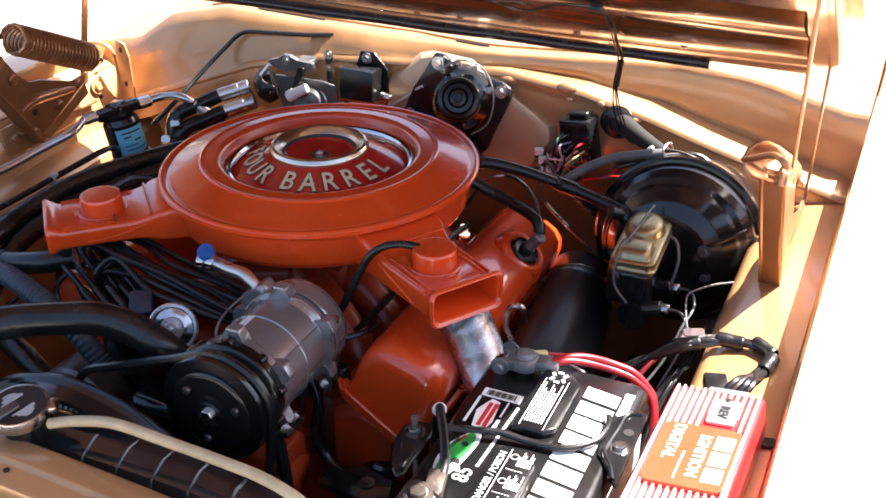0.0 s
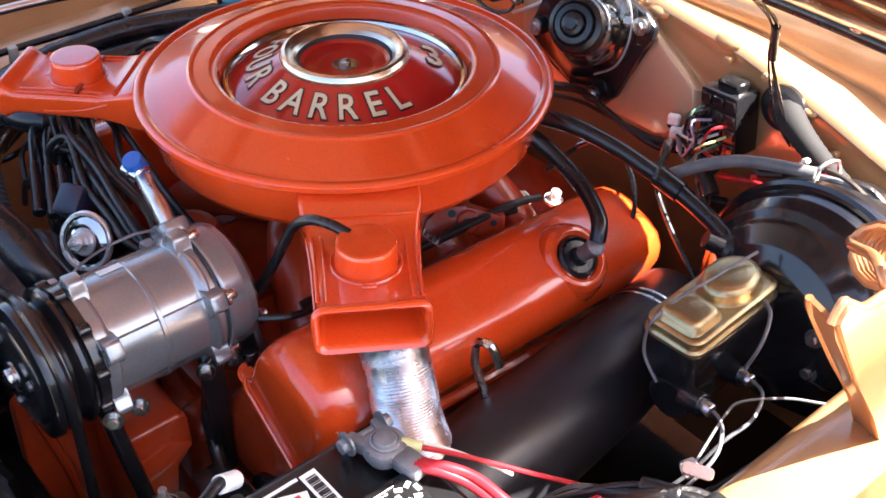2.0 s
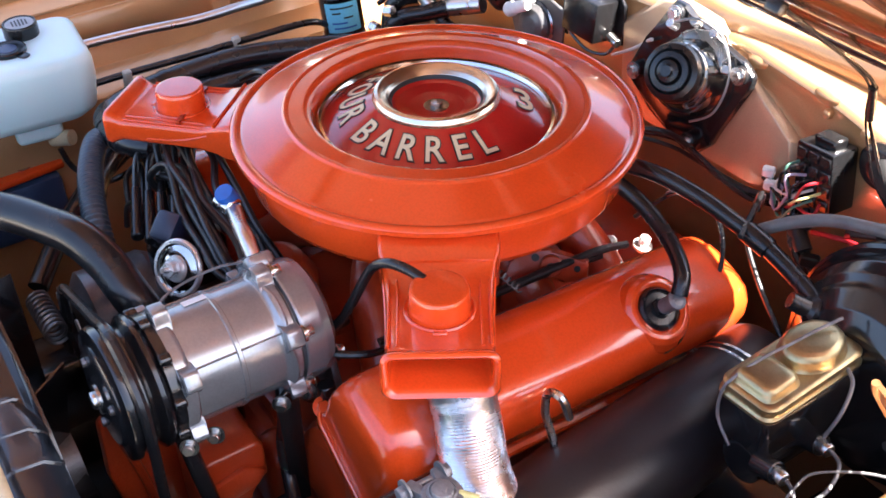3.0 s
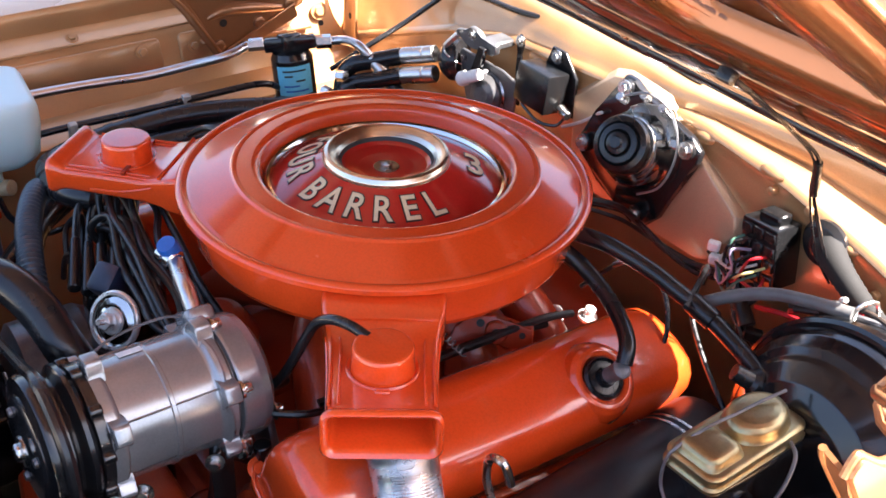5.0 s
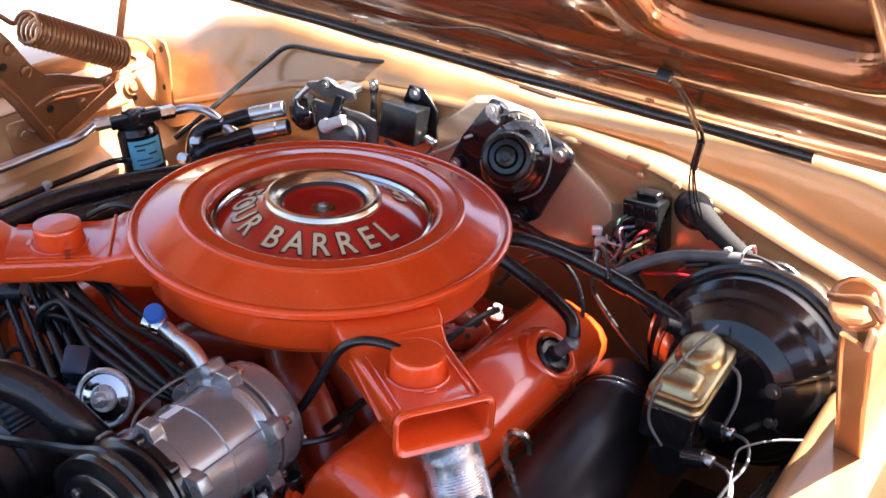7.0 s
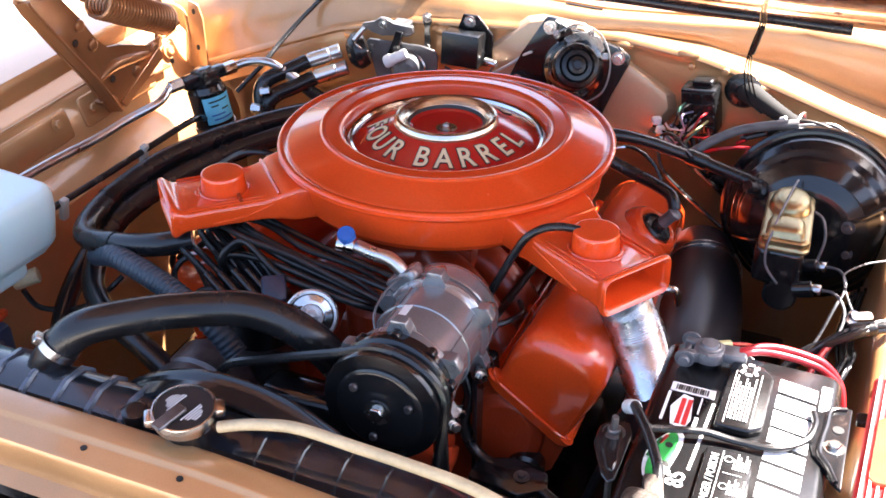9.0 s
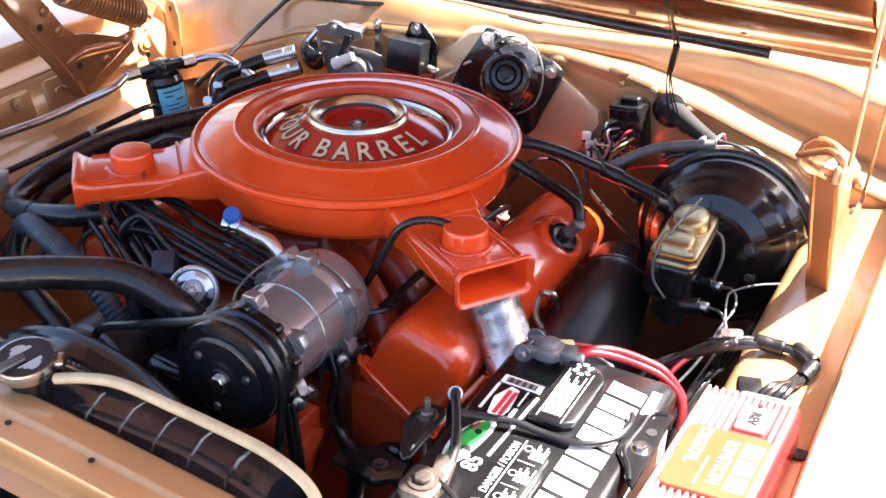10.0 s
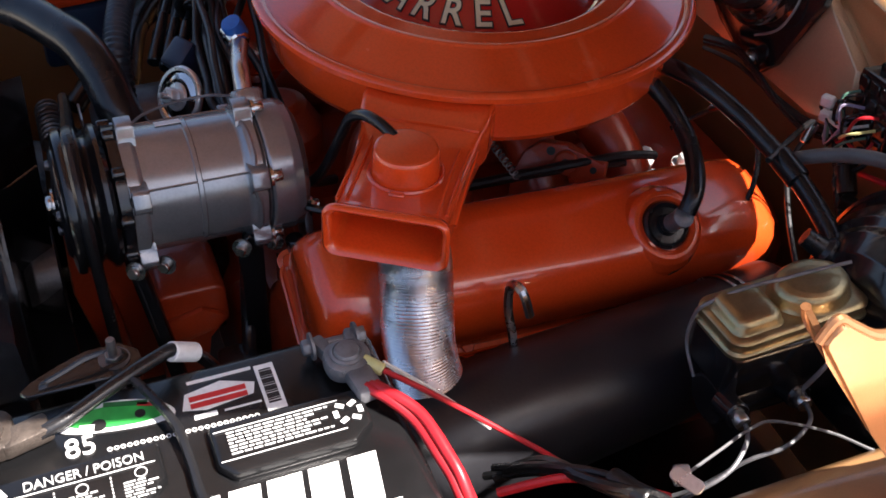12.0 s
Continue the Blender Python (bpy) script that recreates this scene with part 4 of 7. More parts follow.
# cooling fan behind it
fan = thing("cooling_fan", (-0.055, -0.40, 0.675), "black flexible cooling fan behind the radiator", "fan")
part("hub", lathe(B(), [(0, 0), (0.05, 0), (0.055, 0.01), (0.055, 0.035), (0, 0.035)], frame_to((0, 1, 0), (-0.055, -0.490, 0.675)), 32), STEELD, fan)
for i in range(7):
    a = radians(i * 360 / 7 + 14)
    bm = B()
    M = Matrix.Translation((-0.055, -0.474, 0.675)) @ Matrix.Rotation(-a, 4, "Y") @ Matrix.Translation((0.13, 0, 0)) @ Matrix.Rotation(radians(28), 4, "X")
    prism(bm, [(-0.085, -0.022), (0.085, -0.034), (0.09, 0.030), (-0.085, 0.020)], 0.0022, M, 0)
    part("fan_blade", bm, BLACK, fan)

# upper radiator hose
hz = thing("upper_radiator_hose", (-0.2, -0.5, 0.86), "thick black moulded radiator hose", "hose")
hp = [(-0.262, -0.512, 0.892), (-0.247, -0.500, 0.918), (-0.220, -0.480, 0.940), (-0.168, -0.432, 0.940), (-0.120, -0.404, 0.940), (-0.082, -0.384, 0.937), (-0.045, -0.371, 0.923), (-0.010, -0.362, 0.898), (0.008, -0.345, 0.858), (0.010, -0.330, 0.835)]
part("hose_body", tube(B(), hp, [0.0205, 0.0205, 0.0205, 0.020, 0.020, 0.0205, 0.0205, 0.0205, 0.0205, 0.0205], 22, 10), RUBBER, hz)
clamp(hz, hp[1], (0.5, 0.42, 0.75), 0.0215)
hose("overflow_hose", [(-0.012, -0.552, 0.927), (0.022, -0.545, 0.936), (0.070, -0.544, 0.947), (0.130, -0.543, 0.944), (0.190, -0.543, 0.941), (0.250, -0.546, 0.938), (0.300, -0.556, 0.930), (0.322, -0.566, 0.905), (0.330, -0.572, 0.860)], 0.0058, TAN, "aged tan rubber overflow hose from the radiator cap", n=12)

# ---- compressor ----
comp = thing("air_conditioning_compressor", (0.10, -0.30, 0.80), "bare cast-aluminium air conditioning compressor with black clutch", "compressor")
CA, CB = Vector((0.103, -0.437, 0.893)), Vector((0.098, -0.215, 0.885))
CM = frame_to(CB - CA, CA)
L = (CB - CA).length
part("pulley", lathe(B(), [(0.030, 0.004), (0.052, 0.004), (0.0645, 0.006), (0.066, 0.009), (0.066, 0.013), (0.061, 0.0165), (0.0605, 0.019), (0.066, 0.0225), (0.066, 0.0255), (0.058, 0.029), (0.057, 0.032), (0.0655, 0.038), (0.066, 0.042), (0.062, 0.046), (0.04, 0.048), (0, 0.048)], CM, 72), mat("gloss_black_pulley", (0.008, 0.008, 0.009), 0.22, 0.2, 0.25, 20, 0.03, 300, coat=0.4), comp, "gloss black grooved clutch pulley")
clutch = part("clutch_plate", lathe(B(), [(0, -0.002), (0.020, -0.002), (0.024, 0.000), (0.046, 0.0005), (0.050, 0.003), (0.050, 0.006), (0, 0.006)], CM, 48), BLACK, comp)
part("clutch_nut", hexbolt(B(), CM @ Vector((0, 0, -0.002)), CA - CB, 0.009, 0.007), ZINC, clutch, "bright plated clutch nut")
for i in range(3):
    a = radians(120 * i + 40)
    part("clutch_rivet", lathe(B(), [(0, -0.0035), (0.004, -0.003), (0.005, 0.0), (0, 0.0)], CM @ Matrix.Translation((0.036 * math.cos(a), 0.036 * math.sin(a), 0)), 12), STEELD, clutch)
cb = part("housing", lathe(B(), [(0.045, 0.048), (0.060, 0.050), (0.0610, 0.052), (0.0610, 0.068), (0.0600, 0.070), (0.0575, 0.072), (0.0575, 0.116), (0.0590, 0.117), (0.0590, 0.1205), (0.0575, 0.1215), (0.0575, 0.160), (0.0605, 0.164), (0.0620, 0.166), (0.0620, 0.1755), (0.0560, 0.1766), (0.0560, 0.1800), (0.0610, 0.1810), (0.0620, 0.1830), (0.0620, 0.203), (0.0600, 0.211), (0.05, 0.218), (0, 0.221)], CM, 72), ALU, comp)
front = part("front_cover", lathe(B(), [(0.040, 0.0475), (0.060, 0.0475), (0.0615, 0.0485), (0.0615, 0.0575), (0.0600, 0.0590), (0.056, 0.0590)], CM, 64), BLACK, comp, "black painted front cover")
for i in range(9):
    fb = radians(40 * i + 8)
    part("cover_boss", rod(B(), CM @ Vector((0.061 * math.cos(fb), 0.061 * math.sin(fb), 0.0470)), CM @ Vector((0.061 * math.cos(fb), 0.061 * math.sin(fb), 0.0580)), 0.0062, 14), BLACK, front)
part("gasket_line", lathe(B(), [(0.0555, 0.1772), (0.0566, 0.1774), (0.0566, 0.1792), (0.0555, 0.1794)], CM, 64), BLACKP, cb)
for sa in (2.55, 1.05):
    part("casting_seam", tube(B(), [CM @ Vector((0.0578 * math.cos(sa), 0.0578 * math.sin(sa), h)) for h in (0.072, 0.10, 0.13, 0.162)], 0.0012, 6, 3), ALU, cb)
# square cast lugs on both flanges, their bolts and the webs between them
for i, a in enumerate((18, 88, 152, 216, 290)):
    ar = radians(a)
    Z2 = CM @ Matrix.Rotation(ar, 4, "Z")
    for h, w, nm in ((0.066, 0.015, "mounting_ear"), (0.169, 0.016, "mounting_ear")):
        bm = B()
        prism(bm, [(0.050, -0.018), (0.062, -0.0115), (0.0725, -0.0095), (0.0745, -0.0070), (0.0745, 0.0070), (0.0725, 0.0095), (0.062, 0.0115), (0.050, 0.018)], w, Z2 @ Matrix.Translation((0, 0, h - w / 2)), 0.0018, 2)
        part(nm, bm, ALU, cb)
    part("ear_hole", lathe(B(), [(0.0045, -0.0006), (0.0045, 0.0004), (0, 0.0004)], Z2 @ Matrix.Translation((0.0668, 0, 0.0583)), 14), BLACKP, cb)
    part("web_rib", tube(B(), [Z2 @ Vector((0.0600 * math.cos(u), 0.0600 * math.sin(u), 0.166 + dh)) for u, dh in ((0.15, 0.0), (0.45, 0.003), (0.8, 0.003), (1.05, 0.0))], 0.0032, 8, 4), ALU, cb)
    part("through_bolt", hexbolt(B(), Z2 @ Vector((0.065, 0, 0.178)), CB - CA, 0.0055, 0.012), ZINC, cb)
part("drain_plug", hexbolt(B(), CM @ Matrix.Rotation(radians(200), 4, "Z") @ Vector((0.052, 0, 0.217)), CB - CA, 0.006, 0.009), ZINC, cb)
bm = B()
box(bm, (0.0006, 0.010, 0.024), CM @ Matrix.Rotation(radians(76), 4, "Z") @ Matrix.Translation((0.0583, 0, 0.106)), 0)
part("paper_label", bm, WHITEP, cb, "small white paper label")
bm = B()
prism(bm, rrect(0.030, 0.044, 0.008), 0.018, frame_to((-0.62, 0.0, 0.8), (0.058, -0.252, 0.925)), 0.004, 2)
part("port_block", bm, ALU, cb)
# service fitting: bent pipe, hex, blue cap
pipe = [(0.052, -0.252, 0.935), (0.034, -0.250, 0.950), (0.010, -0.246, 0.950), (-0.016, -0.239, 0.950)]
sv = part("service_pipe", tube(B(), pipe, 0.0085, 14, 6), ALUD, comp, "bright bent aluminium service pipe")
part("crimp", lathe(B(), [(0.0085, 0), (0.0115, 0.002), (0.0115, 0.010), (0.0095, 0.012), (0.0115, 0.014), (0.0115, 0.022), (0.0085, 0.024)], frame_to((-1, -0.25, 0.10), (-0.018, -0.238, 0.950)), 20), CHROME, sv)
part("blue_cap", lathe(B(), [(0.0095, 0), (0.0110, 0.001), (0.0110, 0.016), (0.0100, 0.019), (0, 0.0195)], frame_to((0.15, -0.45, 1), (-0.030, -0.236, 0.952)), 16), BLUE, sv, "blue plastic dust cap")
part("clutch_wire", tube(B(), [(0.066, -0.362, 0.935), (0.056, -0.345, 0.939), (0.050, -0.318, 0.941), (0.050, -0.285, 0.942), (0.056, -0.262, 0.940)], 0.0015, 6, 6), GREYC, comp)
# drive belt
belt = part("drive_belt", tube(B(), [(0.105, -0.416, 0.9585), (0.045, -0.414, 0.935), (-0.04, -0.412, 0.900), (-0.10, -0.411, 0.87), (-0.12, -0.411, 0.81), (-0.07, -0.411, 0.74), (0.00, -0.411, 0.60), (0.07, -0.412, 0.575), (0.125, -0.413, 0.66), (0.165, -0.416, 0.86), (0.160, -0.416, 0.93)], 0.0055, 8, 6, closed=True), RUBBER)
tagged(belt, "black rubber drive belt round the compressor pulley", "belt")
# mounting bracket and braces below
mb = thing("compressor_bracket", (0.13, -0.28, 0.72), "dark steel compressor mounting bracket with bolts", "bracket")
bm = B()
prism(bm, [(-0.05, -0.10), (0.045, -0.10), (0.06, 0.0), (0.045, 0.085), (0.0, 0.085), (-0.04, 0.0)], 0.008, frame_to((0.1, 1, 0), (0.125, -0.222, 0.79)), 0.002)
part("bracket_plate", bm, STEELD, mb)
bm = B()
rod(bm, (0.155, -0.238, 0.84), (0.165, -0.225, 0.72), 0.009)
part("brace", bm, BLACK, mb)
for p in ((0.160, -0.288, 0.846), (0.155, -0.257, 0.842), (0.165, -0.384, 0.851), (0.160, -0.357, 0.846)):
    part("bolt", hexbolt(B(), p, (0.8, -0.5, 0.2), 0.0058, 0.009), ZINC, mb)
part("front_strut", rod(B(), (0.150, -0.384, 0.850), (0.142, -0.336, 0.480), 0.0085), BLACK, mb)
part("rear_strap", prism(B(), [(-0.010, -0.15), (0.010, -0.15), (0.012, 0.0), (0.0, 0.010), (-0.012, 0.0)], 0.006, Matrix.Translation((0.152, -0.280, 0.846)) @ Matrix.Rotation(radians(90), 4, 'Z') @ Matrix.Rotation(radians(90), 4, 'X'), 0.001, 1), BLACK, mb)
# lower pulleys and water pump
wp = thing("water_pump", (0.0, -0.34, 0.70), "black water pump with belt pulley", "pump")
part("pump_pulley", lathe(B(), [(0, 0), (0.05, 0), (0.072, 0.012), (0.075, 0.018), (0.068, 0.024), (0.068, 0.028), (0.075, 0.034), (0.07, 0.04), (0, 0.04)], frame_to((0, 1, 0), (-0.055, -0.395, 0.70)), 48), BLACK, wp)
bm = B()
box(bm, (0.16, 0.06, 0.16), Matrix.Translation((-0.04, -0.31, 0.70)), 0.02, 3)
part("pump_housing", bm, BLACK, wp)
YZ = Matrix((Vector((0, 1, 0)), Vector((0, 0, 1)), Vector((1, 0, 0)))).transposed().to_4x4()
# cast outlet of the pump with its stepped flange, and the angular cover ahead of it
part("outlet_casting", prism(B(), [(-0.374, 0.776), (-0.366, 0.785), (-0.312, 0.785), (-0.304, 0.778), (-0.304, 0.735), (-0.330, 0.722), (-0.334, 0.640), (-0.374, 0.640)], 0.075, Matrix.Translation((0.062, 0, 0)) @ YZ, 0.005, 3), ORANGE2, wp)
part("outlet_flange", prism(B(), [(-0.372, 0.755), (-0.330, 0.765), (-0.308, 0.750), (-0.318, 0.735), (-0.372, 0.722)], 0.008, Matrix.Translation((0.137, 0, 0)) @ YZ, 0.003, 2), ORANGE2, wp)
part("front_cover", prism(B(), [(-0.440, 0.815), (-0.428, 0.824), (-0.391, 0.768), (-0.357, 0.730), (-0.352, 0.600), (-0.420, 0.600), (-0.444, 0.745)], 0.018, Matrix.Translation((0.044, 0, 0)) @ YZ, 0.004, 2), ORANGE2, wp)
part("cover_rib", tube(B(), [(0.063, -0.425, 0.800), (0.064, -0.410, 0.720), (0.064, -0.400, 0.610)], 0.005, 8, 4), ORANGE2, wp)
alt = thing("alternator", (-0.20, -0.36, 0.70), "dark finned alternator with pulley", "alternator")
part("alternator_body", lathe(B(), [(0, 0), (0.045, 0), (0.062, 0.012), (0.062, 0.04), (0.058, 0.045), (0.062, 0.05), (0.062, 0.09), (0.05, 0.11), (0, 0.11)], frame_to((0, 1, 0), (-0.20, -0.385, 0.735)), 40), STEELD, alt)
part("alternator_pulley", lathe(B(), [(0, 0), (0.028, 0), (0.030, 0.004), (0.024, 0.011), (0.030, 0.018), (0.02, 0.021), (0, 0.021)], frame_to((0, 1, 0), (-0.20, -0.412, 0.735)), 32), BLACK, alt)
for i in range(9):
    bm = B()
    a = radians(i * 40)
    box(bm, (0.020, 0.003, 0.014), Matrix.Translation((-0.20, -0.396, 0.735)) @ Matrix.Rotation(a, 4, "Y") @ Matrix.Translation((0.042, 0, 0)), 0.001, 1)
    part("cooling_fin", bm, ALUD, alt)
tagged(part("hose_spring", tube(B(), [(-0.165 + 0.0010 * i, -0.43 + 0.012 * math.cos(i * math.pi / 4), 0.820 + 0.012 * math.sin(i * math.pi / 4)) for i in range(72)], 0.0020, 6, 2), STEELD), "dark wire coil showing behind the radiator", "spring")
hose("wiring_cable", [(0.128, -0.272, 0.845), (0.146, -0.282, 0.812), (0.140, -0.285, 0.770), (0.155, -0.290, 0.735), (0.190, -0.300, 0.722), (0.240, -0.310, 0.72), (0.29, -0.33, 0.71)], 0.0075, RUBBER, "black cable dropping from the compressor bracket", "cable", 10)
pb = thing("pump_bracket", (0.20, -0.30, 0.70), "black steel bracket ahead of the cylinder head", "bracket")
part("bracket_plate", prism(B(), [(-0.045, -0.018), (0.02, -0.026), (0.05, -0.006), (0.045, 0.016), (0.0, 0.024), (-0.04, 0.014)], 0.014, Matrix.Translation((0.205, -0.305, 0.715)) @ Matrix.Rotation(0.2, 4, "X"), 0.004, 2), BLACK, pb)
part("bracket_leg", rod(B(), (0.19, -0.30, 0.72), (0.17, -0.29, 0.62), 0.012), BLACK, pb)
part("bolt", hexbolt(B(), (0.222, -0.308, 0.729), (0, 0, 1), 0.006, 0.006), STEELD, pb)

# ---- distributor, coil and leads ----
dist = thing("distributor", (-0.12, -0.27, 0.76), "black distributor with silver vacuum canister", "distributor")
part("cap", lathe(B(), [(0.045, 0.80), (0.046, 0.835), (0.042, 0.85), (0.03, 0.862), (0, 0.864)], Matrix.Translation((-0.150, -0.255, 0)), 32), PLASTIC, dist)
part("base", lathe(B(), [(0.03, 0.72), (0.03, 0.77), (0.044, 0.78), (0.044, 0.80), (0, 0.80)], Matrix.Translation((-0.150, -0.255, 0)), 32), STEELD, dist)
VM = frame_to((0.40, -0.78, 0.48), (-0.050, -0.299, 0.880))
can = part("vacuum_canister", lathe(B(), [(0, -0.020), (0.016, -0.020), (0.024, -0.012), (0.0305, -0.004), (0.0315, 0.000), (0.0305, 0.0025), (0.0265, 0.003), (0.025, 0.001), (0.018, 0.0035), (0.010, 0.0055), (0, 0.006)], VM, 48), CHROME, dist, "bright silver round vacuum canister")
part("canister_rim", lathe(B(), [(0.0262, 0.0020), (0.0270, 0.0036), (0.0300, 0.0036), (0.0318, 0.0020), (0.0322, 0.0), (0.0310, -0.0025)], VM, 56), SILVER, can)
part("canister_boss", lathe(B(), [(0.0150, 0.004), (0.0135, 0.0065), (0, 0.0070)], VM, 32), SILVER, can)
bm = B()
prism(bm, [(0.0095 * math.cos(radians(60 * i)), 0.0095 * math.sin(radians(60 * i))) for i in range(6)], 0.011, VM @ Matrix.Translation((0, 0, 0.007)), 0.001, 1)
lathe(bm, [(0.0035, 0.018), (0.003, 0.027), (0, 0.0275)], VM, 12)
part("canister_nut", bm, SILVER, can)
part("canister_arm", rod(B(), VM @ Vector((0, 0, -0.018)), (-0.135, -0.265, 0.83), 0.006), ZINC, dist)
bm = B()
box(bm, (0.030, 0.034, 0.040), frame_to((0.3, -0.5, 0.8), (-0.110, -0.280, 0.885)), 0.005, 2)
tagged(part("ballast_connector", bm, mat("dark_blue_plastic", (0.02, 0.03, 0.06), 0.35, 0, 0.2, 30, 0.06)), "dark blue-black plastic ignition connector", "connector")
# leads: long ones lie side by side under the air cleaner, short ones end in fat boots on the cap
random.seed(11)
for i in range(9):
    j = lambda q: random.uniform(-q, q)
    if i < 5:
        st = Vector((-0.130 - 0.012 * i, -0.240 - 0.004 * i, 0.866))
        boot = thing("spark_plug_lead", st, "black rubber spark plug lead with boot", "ignition lead", "spark plug leads")
        o = Vector((0, -0.0120 * (i - 2), -0.006 * (i % 2)))
        up = st + Vector((-0.030, 0.006, 0.032))
        mid = [up, Vector((-0.232 + j(.006), -0.218, 0.922)) + o, Vector((-0.205 + j(.006), -0.214 + j(.004), 0.936)) + o, Vector((-0.160, -0.220 + j(.009), 0.930 + j(.006))) + o, Vector((-0.095, -0.228 + j(.011), 0.919 + j(.008))) + o, Vector((-0.030, -0.236 + j(.009), 0.907 + j(.006))) + o, Vector((0.030, -0.238 + j(.004), 0.893)) + o, Vector((0.060, -0.215, 0.860))]
    else:
        o = Vector((-0.0125 * (i - 5), -0.0105 * (i - 5), -0.002 * (i % 2)))
        st = Vector((-0.112, -0.276, 0.872)) + o
        boot = thing("spark_plug_lead", st, "black rubber spark plug lead with boot", "ignition lead", "spark plug leads")
        up = st + Vector((-0.052, 0.022, 0.020))
        mid = [up, up + Vector((-0.040, 0.018, 0.010)), up + Vector((-0.070 + j(.006), 0.034, 0.004)), up + Vector((-0.088 + j(.008), 0.050 + j(.01), -0.030)), up + Vector((-0.094, 0.080 + j(.02), -0.085))]
    part("boot", rod(B(), st - (up - st) * 0.15, up, 0.0078, 12, 0.0058), RUBBER, boot)
    part("lead", tube(B(), mid, 0.0042, 9, 8), LOOM, boot)
cd = [(-0.400, -0.250, 0.850), (-0.340, -0.285, 0.884), (-0.270, -0.315, 0.894), (-0.216, -0.333, 0.890), (-0.165, -0.346, 0.874), (-0.125, -0.350, 0.835)]
tagged(part("corrugated_hose", tube(B(), cd, 0.0135, 18, 16, ribs=0.0016), mat("blue_grey_corrugated_plastic", (0.035, 0.050, 0.068), 0.34, 0, 0.2, 30, 0.06), sharp=25), "blue-grey corrugated hose beside the distributor", "hose")
for i, z in enumerate((0.925, 0.908, 0.935)):
    hose("ignition_cable", [(-0.205 + 0.01 * i, -0.245, 0.86), (-0.19, -0.25 - 0.01 * i, 0.905), (-0.165, -0.238 - 0.008 * i, z - 0.004), (-0.11, -0.246 - 0.010 * i, 0.912 - 0.004 * i), (-0.05, -0.252 - 0.009 * i, 0.903 - 0.003 * i), (0.0, -0.256 - 0.008 * i, 0.892), (0.035, -0.235, 0.862)], 0.0045, LOOM, "black ignition cable running under the air cleaner", "cable", group="ignition cables")

# ---- aluminium heat duct and exhaust shroud ----
dp = [(0.284, -0.1700, 0.9300), (0.288, -0.1700, 0.916), (0.297, -0.1705, 0.900), (0.312, -0.1745, 0.872), (0.324, -0.176, 0.838), (0.334, -0.170, 0.802), (0.345, -0.158, 0.770)]
duct = thing("heat_duct", dp[-1], "crinkled bright aluminium foil heat duct", "duct")
part("foil_tube", tube(B(), dp, 0.0295, 28, 26, ribs=0.0018), FOIL, duct, sharp=25)
part("wire_clamp", lathe(B(), [(0.0305, -0.004), (0.0330, -0.004), (0.0330, 0.004), (0.0305, 0.004)], frame_to(Vector(dp[-1]) - Vector(dp[-2]), dp[-1]), 32), ZINC, duct, "plated clamp band")
sh = thing("exhaust_shroud", (0.36, 0.0, 0.66), "large smooth black heat shroud beside the engine", "shroud")
bm = B()
tube(bm, [(0.368, -0.215, 0.735), (0.366, -0.18, 0.752), (0.362, -0.08, 0.760), (0.352, 0.05, 0.764), (0.338, 0.15, 0.768), (0.325, 0.20, 0.772)], [0.030, 0.060, 0.064, 0.060, 0.052, 0.044], 32, 8)
part("shroud_body", bm, HEATBLACK, sh, sharp=60)
for y in (0.138, 0.148):
    part("clip_band", lathe(B(), [(0.050, -0.0022), (0.0555, -0.0016), (0.0555, 0.0016), (0.050, 0.0022)], frame_to((-0.2, 1, 0.05), (0.3395, y, 0.7672)), 36), ZINC, sh, "bright steel band")
bm = B()
tube(bm, [(0.33, -0.13, 0.80), (0.36, -0.06, 0.812), (0.372, 0.02, 0.80)], 0.006, 8)
part("shroud_rib", bm, BLACK, sh)

# ---- battery ----
bat = thing("battery", (0.452, -0.39, 0.70), "black car battery with white printed top", "battery")
BX, BY, BW, BL2, BZ = 0.452, -0.3885, 0.172, 0.298, 0.926
bm = B()
box(bm, (BW, BL2, 0.19), Matrix.Translation((BX, BY, BZ - 0.022 - 0.095)), 0.006)
case = part("case", bm, PLASTIC, bat)
bm = B()
rings = []
for z, g in ((BZ - 0.03, 0.004), (BZ - 0.012, 0.004), (BZ - 0.004, 0.0), (BZ, -0.006)):
    rings.append([(BX + x, BY + y, z) for x, y in rrect(BW + 2 * g, BL2 + 2 * g, 0.010, 4)])
loft(bm, rings)
cover = part("top_cover", bm, PLASTIC, case)
# front label strips of the case
for dx, w, nm in ((1, BL2 * 0.92, "side_label"),):
    bm = B()
    box(bm, (0.0012, w, 0.09), Matrix.Translation((BX + BW / 2 + 0.0012, BY, BZ - 0.085)))
    part("side_label", bm, WHITEP, case, "white printed side label")
bm = B()
box(bm, (0.160, 0.0012, 0.13), Matrix.Translation((BX, BY - BL2 / 2 - 0.0012, BZ - 0.098)))
part("end_label", bm, WHITEP, case, "white printed end label")
# text frame: reads along +y, its top towards the engine
TB = Matrix((Vector((0, 1, 0)), Vector((-1, 0, 0)), Vector((0, 0, 1)))).transposed().to_4x4()


def on_top(x, y, z=0.0):
    return Matrix.Translation((x, y, BZ + z)) @ TB


